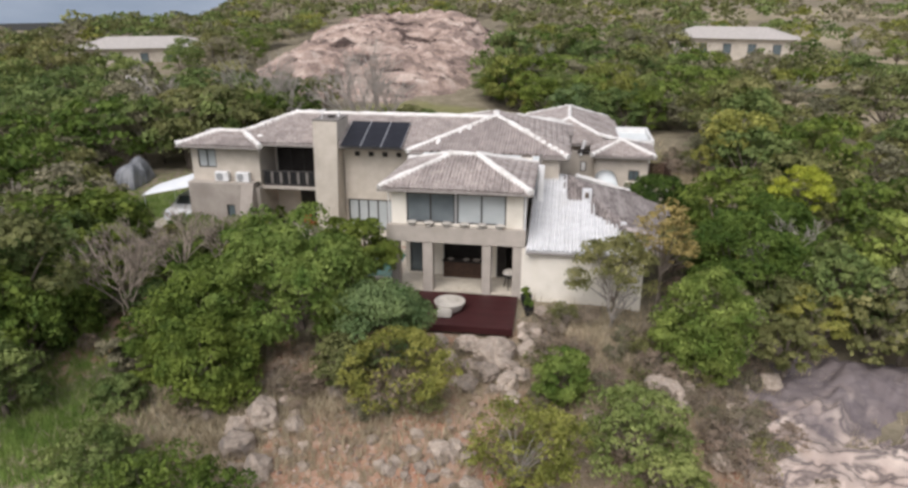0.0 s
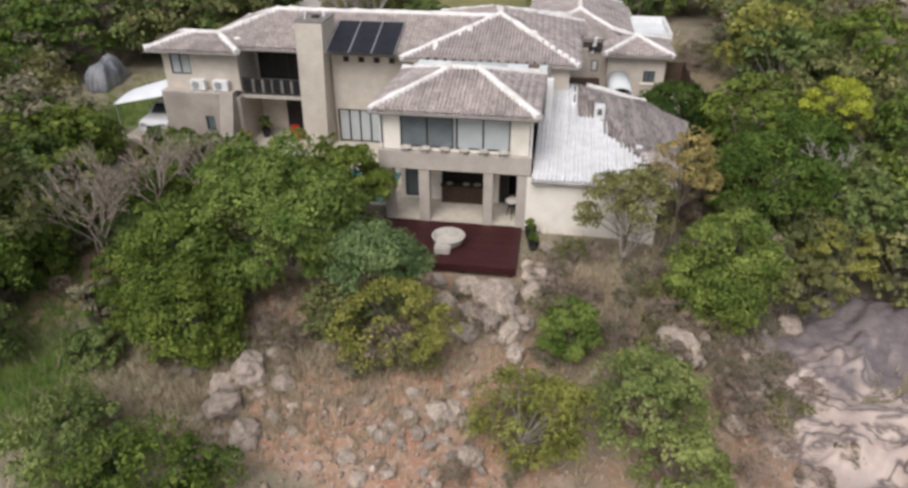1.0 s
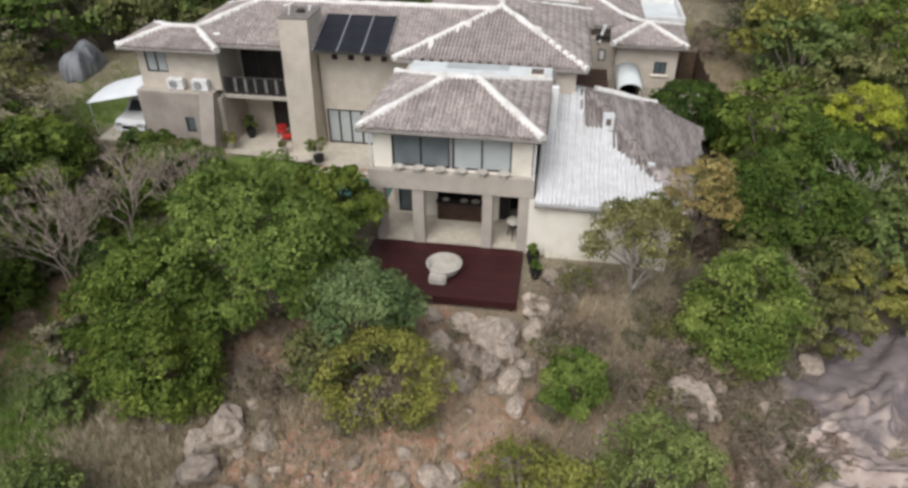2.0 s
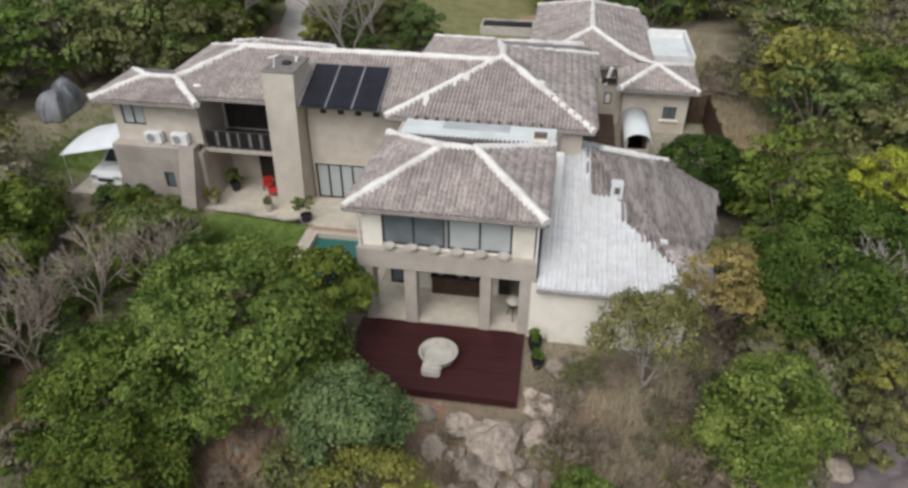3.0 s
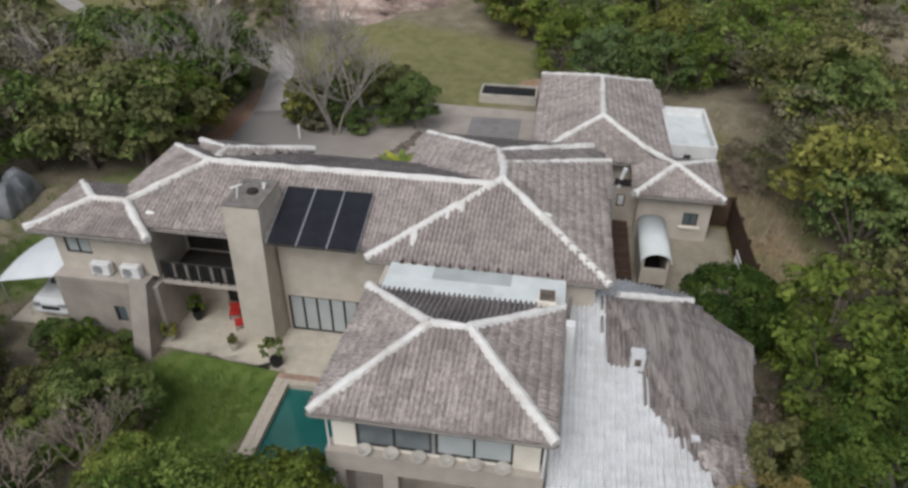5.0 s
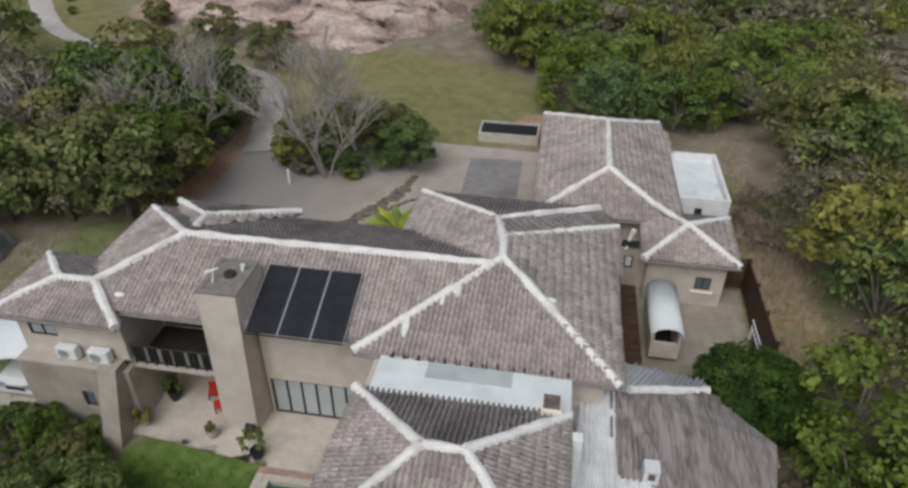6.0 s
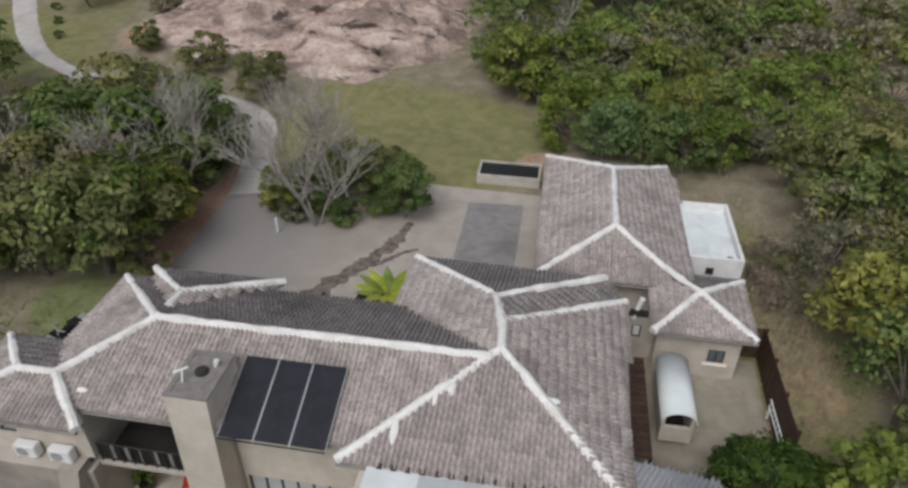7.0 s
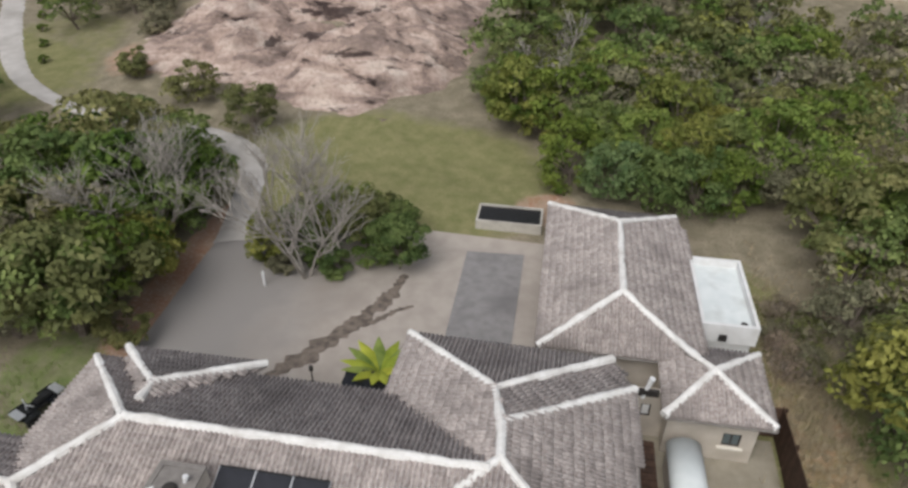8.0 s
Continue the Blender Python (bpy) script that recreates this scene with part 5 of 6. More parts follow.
def vehicle(at, turn, paint, label):
    ob = thing("car", (0, 0, 0), label, "car")
    side = [(-2.0, 0.35), (-2.0, 0.75), (-1.75, 0.92), (-0.95, 1.0), (-0.35, 1.45), (0.95, 1.48), (1.75, 1.05), (2.0, 0.95), (2.02, 0.35)]
    bm = bmesh.new()
    rows = []
    for wd in (-0.82, -0.7, 0.7, 0.82):
        rows.append([bm.verts.new((wd * (0.86 if z > 1.1 else 1.0), y, z if abs(wd) < 0.8 else z * 0.97)) for y, z in side])
    for a, b in zip(rows, rows[1:]):
        for k in range(len(side)):
            bm.faces.new((a[k], a[k - 1], b[k - 1], b[k]))
    bm.faces.new(rows[0])
    bm.faces.new(rows[-1][::-1])
    part("body", bm, paint, ob)
    bm = bmesh.new()
    q = [bm.verts.new(p) for p in ((-0.62, -0.93, 1.03), (0.62, -0.93, 1.03), (0.55, -0.42, 1.42), (-0.55, -0.42, 1.42))]
    bm.faces.new(q)
    bmesh.ops.solidify(bm, geom=bm.faces[:], thickness=0.03)
    part("windscreen", bm, GLASS, ob)
    for sx in (-1, 1):
        box("side_window", (sx * 0.74 - 0.02, sx * 0.74 + 0.02, -0.3, 1.1, 1.08, 1.38), GLASS, ob)
        box("headlight", (sx * 0.58 - 0.16, sx * 0.58 + 0.16, -2.03, -1.97, 0.68, 0.82), ALU, ob)
        for y in (-1.25, 1.25):
            bm = bmesh.new()
            bmesh.ops.create_cone(bm, cap_ends=True, segments=18, radius1=0.32, radius2=0.32, depth=0.2, matrix=Matrix.Translation((sx * 0.76, y, 0.32)) @ Matrix.Rotation(radians(90), 4, "Y"))
            wh = part("wheel", bm, RUBBER, ob)
            bm = bmesh.new()
            bmesh.ops.create_cone(bm, cap_ends=True, segments=14, radius1=0.2, radius2=0.2, depth=0.22, matrix=Matrix.Translation((sx * 0.765, y, 0.32)) @ Matrix.Rotation(radians(90), 4, "Y"))
            part("rim", bm, ALU, wh)
    box("grille", (-0.4, 0.4, -2.03, -1.98, 0.5, 0.66), BLACK, ob)
    box("bumper", (-0.78, 0.78, -2.06, -1.96, 0.34, 0.48), paint, ob, bevel=0.02)
    ob.matrix_basis = pose(*at, 0, 0, turn)


tagged(box("carport_floor", (-24.1, -21.0, 34.9, 38.6, -0.6, 0.0), PAVE), "pale raised concrete carport floor", "floor", kind="structure")
vehicle((-22.3, 37.3, 0.0), 0, CARPAINT, "white hatchback parked under the canvas carport")
quad = thing("quad_bike", (0, 0, 0), "black quad bike parked on the grass behind the house", "quad bike")
box("body", (-0.3, 0.3, -0.8, 0.75, 0.45, 0.75), DARKPAINT, quad, bevel=0.06)
box("seat", (-0.2, 0.2, -0.15, 0.6, 0.755, 0.9), BLACK, quad, bevel=0.04)
bm = bmesh.new()
tube(bm, [(-0.4, -0.4, 1.02), (0, -0.5, 0.98), (0.4, -0.4, 1.02)], [0.03, 0.03, 0.03])
tube(bm, [(0, -0.5, 0.98), (0, -0.55, 0.7)], [0.04, 0.04])
part("handlebar", bm, ALU, quad)
for sx in (-1, 1):
    for y in (-0.65, 0.6):
        bm = bmesh.new()
        bmesh.ops.create_cone(bm, cap_ends=True, segments=18, radius1=0.3, radius2=0.3, depth=0.24, matrix=Matrix.Translation((sx * 0.46, y, 0.3)) @ Matrix.Rotation(radians(90), 4, "Y"))
        part("wheel", bm, RUBBER, quad)
        box("mudguard", (sx * 0.46 - 0.16, sx * 0.46 + 0.16, y - 0.36, y + 0.36, 0.62, 0.68), DARKPAINT, quad, bevel=0.02)
for y in (-0.95, 0.85):
    box("rack", (-0.35, 0.35, y - 0.18, y + 0.18, 0.78, 0.82), ALU, quad)
quad.matrix_basis = pose(-23.8, 43.2, H(-23.8, 43.2), 0, 0, -20)

cover = thing("covered_trailer", (-30.4, 43.4, H(-30.4, 43.4)), "trailer under a sagging grey tarpaulin", "trailer")
bm = bmesh.new()
z0, n, rows = H(-30.4, 43.4), 48, 9
rings = []
for r in range(rows):
    t = r / (rows - 1)
    ring = []
    for k in range(n):
        a = 2 * math.pi * k / n
        # a boxy hump with a ridge pole, its skirt hanging in folds
        sq = 1 / max(abs(math.cos(a)), abs(math.sin(a))) ** 0.8
        fold = (1 - t) ** 2 * (0.07 * math.sin(7 * a + 1.3 + 2 * t) + 0.05 * math.sin(17 * a)) + 0.06 * math.sin(3 * a + 5 * t)
        w = (1.0 - 0.93 * t ** 1.9) * sq * (1 + fold)
        x, y = 0.85 * w * math.cos(a), 1.35 * w * math.sin(a)
        top = 1.75 - 0.42 * abs(x) - 0.16 * math.cos(3.2 * y) + 0.3 * (y > 0.2)
        ring.append(bm.verts.new((-30.3 + x + 0.2 * t, 43.4 + y, z0 - 0.05 + top * math.sin(math.pi / 2 * t) ** 0.75)))
    rings.append(ring)
for r in range(rows - 1):
    for k in range(n):
        bm.faces.new((rings[r][k - 1], rings[r][k], rings[r + 1][k], rings[r + 1][k - 1]))
bm.faces.new(rings[-1])
part("tarpaulin", bm, TARP, cover)

# kitchen yard
hut = thing("barrel_roof_shelter", (3.0, 43.0, 0.4), "small plastered store with a white barrel-vaulted sheet roof", "shed")
for x in (2.42, 3.5):
    box("wall", (x, x + 0.12, 41.6, 44.7, 0.3, 1.6), PLASTER, hut)
box("front_wall", (2.54, 3.5, 41.62, 41.74, 0.3, 1.1), PLASTER, hut)
# Shade inside the shelter is painted on: near-black floor sheet and back panel.
box("shelf", (2.54, 3.5, 41.9, 44.7, 0.32, 0.4), DARK, hut)
v, f, n = [], [], 12
for k in range(n + 1):
    a = math.pi * k / n
    for y in (41.4, 44.8):
        for rr in (0.68, 0.64):
            v.append((3.02 - rr * math.cos(a), y, 1.58 + rr * 0.72 * math.sin(a)))
for k in range(n):
    a = k * 4
    f += [(a, a + 4, a + 6, a + 2), (a + 1, a + 3, a + 7, a + 5), (a, a + 1, a + 5, a + 4), (a + 2, a + 6, a + 7, a + 3)]
raw("barrel_roof", v, f, SLAB, hut, "white curved sheet roof", smooth=True)
box("back_panel", (2.54, 3.5, 44.5, 44.6, 0.4, 1.58), DARK, hut)

# Added dark slats and board stand in for the shadowed gap beside the house.
lean = thing("lean_to", (1.2, 42.0, 0.4), "added dark slatted cover standing in for the shaded recess by the house wall", "lean-to")
for k in range(17):
    box("slat", (0.05, 1.9, 39.6 + k * 0.31, 39.88 + k * 0.31, 1.5, 1.55), FENCE, lean)
for y in (39.7, 42.2, 44.7):
    box("post", (1.8, 1.9, y - 0.05, y + 0.05, 0.3, 1.498), FENCE, lean)
box("back_board", (0.02, 0.045, 39.6, 44.8, 0.4, 1.6), FENCE, lean)

fence = thing("yard_fence", (7.1, 44.0, 0.4), "dark brown timber slat fence round the kitchen yard", "fence")
y = 41.2
while y < 46.9:
    box("slat", (7.06, 7.09, y, y + 0.13, H(7, y) - 0.1, 2.15), FENCE, fence)
    y += 0.15
x = 5.85
while x < 7.05:
    box("slat", (x, x + 0.13, 46.9, 46.93, H(x, 46.9) - 0.1, 2.15), FENCE, fence)
    x += 0.15
for y in (41.2, 43.1, 45.0, 46.85):
    box("post", (7.1, 7.2, y - 0.05, y + 0.05, H(7.1, y) - 0.2, 2.2), FENCE, fence)
for z in (0.9, 1.9):
    box("rail", (7.1, 7.14, 41.2, 46.9, z, z + 0.08), FENCE, fence)
ladder = thing("ladder", (6.8, 42.4, 0.4), "white ladder lying against the fence", "ladder")
for dz in (0.0, 0.35):
    bm = bmesh.new()
    tube(bm, [(6.85, 41.4, 0.9 + dz), (6.85, 43.6, 0.9 + dz)], [0.03, 0.03])
    part("stile", bm, WHITE, ladder)
for k in range(8):
    bm = bmesh.new()
    tube(bm, [(6.85, 41.5 + k * 0.28, 0.9), (6.85, 41.5 + k * 0.28, 1.25)], [0.018, 0.018])
    part("rung", bm, WHITE, ladder)
for y in (41.6, 43.4):
    box("foot", (6.8, 6.9, y - 0.03, y + 0.03, 0.35, 0.9), WHITE, ladder)
bed = thing("raised_bed", (-5.3, 61.1, H(-5.3, 61.1)), "dark trampoline-like bed in a pale rectangular frame", "raised bed")
for d in ((-7.3, -3.4, 60.1, 60.22), (-7.3, -3.4, 62.0, 62.12), (-7.3, -7.18, 60.22, 62.0), (-3.52, -3.4, 60.22, 62.0)):
    box("frame_rail", (*d, H(-5.3, 61) - 0.2, H(-5.3, 61) + 0.5), CONCRETE, bed)
box("bed_surface", (-7.178, -3.522, 60.222, 61.998, H(-5.3, 61) - 0.1, H(-5.3, 61) + 0.38), BLACK, bed)
post = thing("garden_post", (-17.6, 52.9, H(-17.6, 52.9)), "short white marker post at the drive edge", "post")
bm = bmesh.new()
lathe(bm, (-17.6, 52.9, H(-17.6, 52.9) - 0.1), [(0.07, 0), (0.07, 0.9), (0.09, 0.95), (0.03, 1.1)], 10)
part("shaft", bm, WHITE, post)
pole = thing("lamp_post", (-12.2, 45.4, H(-12.2, 45.4)), "thin dark garden lamp post by the driveway", "lamp post")
bm = bmesh.new()
lathe(bm, (-12.2, 45.4, H(-12.2, 45.4) - 0.1), [(0.04, 0), (0.03, 2.2), (0.1, 2.25), (0.09, 2.45), (0.02, 2.5)], 10)
part("shaft", bm, FRAME, pole)


def far_house(at, turn, length, depth, label, roofm):
    ob = thing("house", at, label, "house", "neighbouring houses")
    hh = 2.6
    box("wall", (-length / 2, length / 2, -depth / 2, depth / 2, -1.0, hh), PLASTER).parent = ob
    bm = bmesh.new()
    o = 0.7
    q = [bm.verts.new(p) for p in ((-length / 2 - o, -depth / 2 - o, hh), (length / 2 + o, -depth / 2 - o, hh), (length / 2 + o, depth / 2 + o, hh), (-length / 2 - o, depth / 2 + o, hh),
                                   (-length / 2 + depth / 2, 0, hh + 1.5), (length / 2 - depth / 2, 0, hh + 1.5))]
    for fc in ((0, 1, 5, 4), (1, 2, 5), (2, 3, 4, 5), (3, 0, 4), (3, 2, 1, 0)):
        bm.faces.new([q[k] for k in fc])
    part("roof", bm, roofm).parent = ob
    for k in range(5):
        x = -length / 2 + (k + 0.7) * length / 5.4
        wd = box("window", (x - 0.55, x + 0.55, -depth / 2 - 0.05, -depth / 2 + 0.05, 0.5, 1.9), FRAME)
        wd.parent = ob
        g = box("pane", (x - 0.47, x + 0.47, -depth / 2 - 0.07, -depth / 2 - 0.052, 0.58, 1.82), GLASS)
        g.parent = wd
    ob.rotation_euler = (0, 0, radians(turn))


PALEROOF = mat("pale_grey_roof", (0.40, 0.37, 0.34), (0.48, 0.45, 0.42), 3, 0.9, 0.2, 20)
far_house((-64, 101, H(-64, 101) - 0.6), 25, 19, 8, "low beige neighbouring house with a pale roof among trees", PALEROOF)
far_house((24, 112, H(24, 112)), -14, 18, 8, "low neighbouring house with a grey hip roof among bushes", PALEROOF)
far_house((-26, 215, H(-26, 215)), 10, 18, 9, "distant pale-roofed house on the hillside", PALEROOF)


# ---- rocks ----
def rock_mesh(seed, sub=3, flat=0.7):
    rng = np.random.RandomState(seed)
    bm = bmesh.new()
    bmesh.ops.create_icosphere(bm, subdivisions=sub, radius=1)
    cuts = [(Vector(rng.normal(size=3)).normalized(), rng.uniform(0.5, 0.85)) for _ in range(9)]
    shift = Vector((seed * 7.3, 0, 0))
    for vv in bm.verts:
        p = vv.co.copy()
        for nrm, d in cuts:
            k = p.dot(nrm) - d
            if k > 0:
                p -= nrm * k * 0.85
        lump = noise.noise(vv.co * 1.5 + shift)
        crease = abs(noise.noise(vv.co * 2.2 + shift * 2))
        p *= 1 + 0.22 * lump + 0.16 * min(crease, 0.25) / 0.25 - 0.1 + 0.05 * noise.noise(vv.co * 6 + shift)
        vv.co = Vector((p.x, p.y, p.z * flat))
    me = bpy.data.meshes.new("boulder")
    bm.to_mesh(me)
    bm.free()
    me.materials.append(BOULDER)
    return me


ROCKS = [rock_mesh(s, 4 if s < 3 else 3) for s in range(7)]


def put_rock(x, y, r, k, turn, sink=0.3, label="pale weathered boulder on the slope"):
    ob = new("boulder", ROCKS[k % 7])
    ob.matrix_basis = Matrix.Translation((x, y, H(x, y) + r * (0.5 - sink))) @ Euler((0.3 * math.sin(turn), 0.3 * math.cos(turn), turn)).to_matrix().to_4x4() @ Matrix.Diagonal((r, r * 0.85, r * 0.95, 1))
    tagged(ob, label, "rock", "boulders on the slope")


for k, (x, y, r) in enumerate(((-1.95, 23.3, 1.05), (-2.3, 22.2, 0.7), (-3.2, 23.9, 0.65), (-0.9, 25.0, 0.75), (-0.7, 23.8, 0.7), (-9.8, 18.7, 0.8), (-9.9, 17.2, 0.7), (-3.3, 17.9, 0.45), (-2.2, 16.5, 0.5),
                              (4.3, 21.8, 0.9), (5.0, 22.6, 0.6), (9.0, 25.2, 0.6), (-1.2, 20.6, 0.45), (3.9, 21.0, 0.7), (7.0, 22.6, 0.45), (-0.3, 26.6, 0.5), (0.4, 26.9, 0.4), (-1.0, 22.3, 0.55), (-2.9, 21.3, 0.5), (-0.2, 24.6, 0.5), (0.3, 25.6, 0.45), (-3.9, 22.9, 0.5), (-4.4, 24.2, 0.4), (-1.4, 21.4, 0.6), (6.6, 20.4, 0.6), (7.3, 21.6, 0.5), (5.9, 19.2, 0.5), (-8.9, 16.2, 0.6), (-10.4, 18.0, 0.6))):
    put_rock(x, y, r, k, k * 1.7, 0.1, "large pale weathered boulder on the slope")
rr = random.Random(12)
for k in range(190):
    x, y = ((rr.uniform(-11, 8), rr.uniform(13.5, 25.5)), (rr.gauss(-9.6, 0.9), rr.gauss(18.0, 1.4)), (rr.gauss(-2.0, 1.2), rr.gauss(23.3, 1.2)), (rr.gauss(-3.0, 1.6), rr.gauss(17.2, 0.9)), (rr.gauss(7.0, 1.0), rr.gauss(21.5, 1.8)))[k % 5]
    if -7.8 < x < -1.4 and y > 24.3:
        continue
    put_rock(x, y, rr.uniform(0.1, 0.36) * (1.45 if rr.random() < 0.18 else 1), k, rr.uniform(0, 6), 0.25)


rng = np.random.RandomState(19)
ico = [(0, 0, 1), (0.9, 0, 0.3), (0.28, 0.85, 0.3), (-0.72, 0.53, 0.3), (-0.72, -0.53, 0.3), (0.28, -0.85, 0.3), (0, 0, -0.8)]
tri = [(0, k, k % 5 + 1) for k in range(1, 6)] + [(6, k % 5 + 1, k) for k in range(1, 6)]
v, f = [], []
while len(v) < 1000:
    if rng.uniform() < 0.55:
        x, y = rng.normal(-5.0, 3.0), rng.normal(17.2, 2.2)
    else:
        x, y = rng.uniform(-11, 9), rng.uniform(13.5, 26.5)
    if -7.8 < x < -1.4 and y > 24.3:
        continue
    r = rng.uniform(0.03, 0.11) * (1.6 if rng.uniform() < 0.12 else 1)
    p = np.array(ico) * r * rng.uniform(0.65, 1.35, (7, 3)) * np.array([1.2, 1.0, 0.7])
    a = rng.uniform(0, 6.3)
    p[:, :2] = p[:, :2] @ np.array([[math.cos(a), -math.sin(a)], [math.sin(a), math.cos(a)]])
    f.append(np.array(tri) + 7 * len(v))
    v.append(p + np.array([x, y, H(x, y) + r * 0.2]))
RUBBLE = mat("pale_rubble", (0.33, 0.25, 0.20), (0.45, 0.36, 0.30), 3, 0.95, 0.3, 20, vary=0.3)
tagged(raw("rubble", np.concatenate(v), np.concatenate(f), RUBBLE), "small pale stones strewn over the red slope", "rubble", kind="stuff")


def outcrop(name, cx, cy, rx, ry, lift, seed, step, label, amp, material, crisp=0.4, power=2.0):
    """A bare rock shelf with joints and steps, rising out of the ground."""
    xs, ys = np.arange(cx - rx, cx + rx, step), np.arange(cy - ry, cy + ry, step)
    gx, gy = np.meshgrid(xs, ys)
    edge = (np.abs((gx - cx) / rx) ** power + np.abs((gy - cy) / ry) ** power) ** (1 / power) + 0.16 * waves(gx, gy, 3.0 / max(rx, 6), seed + 1)
    top = 1 - S(0.55, 1.0, edge)
    u, v = 0.4 * (0.82 * gx + 0.57 * gy), 0.82 * gy - 0.57 * gx
    v = v + 1.5 * waves(gx, gy, 2.0 / max(rx, 6), seed + 9)
    ridge = 1 - np.abs(waves(u, v, 7.0 / max(rx, 6), seed, 4)) * 2.2
    fine = 1 - np.abs(waves(u + 3, v, 26.0 / max(rx, 6), seed + 5, 3)) * 2.0
    cell = np.floor(4 * waves(u, v, 9.0 / max(rx, 6), seed + 7, 2)) / 4
    z = ground_height(gx, gy) - 0.35 + top * (lift + 0.35) + top * amp * (0.7 * ridge + crisp * fine + 0.45 * cell)
    w, hg = len(xs), len(ys)
    idx = np.arange(w * hg).reshape(hg, w)
    f = np.stack([idx[:-1, :-1], idx[:-1, 1:], idx[1:, 1:], idx[1:, :-1]], -1).reshape(-1, 4)
    keep = (edge[:-1, :-1] < 1.05).ravel()
    return tagged(raw(name, np.stack([gx, gy, z], -1).reshape(-1, 3), f[keep], material, None), label, "rock", kind="structure")


outcrop("rock_shelf", 13.2, 21.2, 7.8, 9.5, 0.42, 40, 0.1, "bare pink-grey rock shelf with dark joints and lichen", 0.5, STONE, 0.2)
outcrop("rock_dome", -25.5, 99.5, 18.5, 29.0, 0.95, 50, 0.22, "broad bare pink granite dome behind the house", 1.9, DOME, 0.24, 2.8)


# ---- trees and shrubs near the house ----
def veg(x, y, r, height, leaf, seed, label, **kw):
    if kw.get("category") == "shrub":
        kw.setdefault("trunk", 0.045)
    return make_tree(kw.pop("name", "tree"), (x, y, H(x, y)), r, height, leaf, seed=seed, label=label, **kw)


veg(-10.6, 24.6, (3.5, 3.4, 2.7), 5.1, "bright", 101, "large dense green tree in front of the house", clumps=210, per=150, size=0.1, trunk=0.2, lobes=18, spread=0.21, low=-0.75)
veg(-8.7, 27.0, (1.7, 1.3, 1.5), 3.9, "deep", 151, "green tree crown beside the pool", clumps=70, per=125, size=0.1)
veg(-13.6, 22.2, (2.2, 2.2, 1.8), 3.4, "deep", 102, "rounded green tree beside the large tree", clumps=110, per=125, size=0.092, lobes=12, low=-0.8)
veg(-12.3, 19.6, (1.9, 1.7, 1.5), 2.9, "deep", 103, "low green tree at the foot of the slope", clumps=110, per=110, size=0.086, low=-0.8)
veg(-6.3, 22.0, (1.75, 1.6, 1.7), 3.9, "blue", 104, "blue-green bushy tree before the deck", clumps=120, per=105, size=0.079, low=-0.8)
veg(-5.2, 19.9, (1.9, 1.5, 1.5), 3.1, "yellow", 105, "sparse yellowing shrub on the stony slope", clumps=210, per=30, size=0.065, name="shrub", category="shrub", spread=0.2, low=-0.8)
veg(-7.4, 20.6, (1.2, 1.1, 1.0), 2.3, "olive", 106, "olive-green shrub on the slope", clumps=60, per=78, size=0.073, name="shrub", category="shrub")
veg(0.5, 21.0, (0.95, 0.95, 1.05), 2.1, "bright", 107, "compact bright-green bush among the rocks", clumps=110, per=90, size=0.066, name="shrub", category="shrub", low=-0.9, lobes=14)
veg(5.9, 24.3, (1.8, 1.6, 2.1), 4.4, "bright", 108, "upright green tree below the low wing", clumps=150, per=115, size=0.079, trunk=0.1, low=-0.85, lobes=14)
veg(2.5, 26.2, (1.75, 1.1, 1.55), 4.0, "olive", 109, "slender olive-green tree with bare stems against the wall", clumps=75, per=87, size=0.07, trunk=0.07)
veg(4.4, 27.55, (1.25, 1.0, 1.6), 5.5, "gold", 110, "golden autumn-leaved tree at the roof corner", clumps=100, per=34, size=0.07, trunk=0.08, spread=0.19, low=-0.8, lobes=8)
veg(5.6, 30.6, (0.9, 1.2, 1.0), 3.7, "olive", 111, "olive-brown tree beside the low roof", clumps=60, per=70, size=0.079, trunk=0.08)
veg(8.4, 30.3, (2.3, 2.2, 2.3), 5.0, "deep", 112, "spreading green tree on the eastern slope", clumps=130, per=113, size=0.092)
veg(10.2, 33.6, (2.2, 2.0, 2.2), 4.9, "deep", 113, "green tree on the eastern slope", clumps=120, per=105, size=0.092)
veg(12.2, 35.6, (1.4, 1.4, 1.5), 5.5, "lime", 114, "bright lime-green young tree", clumps=60, per=105, size=0.073, trunk=0.07)
veg(9.3, 28.2, (1.6, 1.6, 1.5), 3.3, "olive", 115, "sparse olive tree with pale branches", clumps=70, per=70, size=0.079)
veg(-0.6, 16.9, (1.7, 1.3, 1.4), 3.1, "yellow", 116, "airy yellow-green shrub with pale stems", clumps=210, per=30, size=0.065, low=-0.8, bark=BARE, name="shrub", category="shrub", spread=0.2)
veg(2.9, 18.0, (1.7, 1.5, 1.5), 3.0, "feather", 117, "fresh green feathery shrub", clumps=240, per=34, size=0.07, name="shrub", category="shrub", low=-0.8, spread=0.17)
veg(3.6, 16.0, (1.2, 1.2, 1.0), 2.2, "feather", 118, "fresh green feathery shrub", clumps=60, per=87, size=0.066, name="shrub", category="shrub", low=-0.8)
veg(-10.8, 13.4, (2.3, 1.6, 1.3), 2.4, "deep", 119, "dark green scrub at the foot of the slope", clumps=100, per=96, size=0.079, name="shrub", category="shrub", low=-0.8)
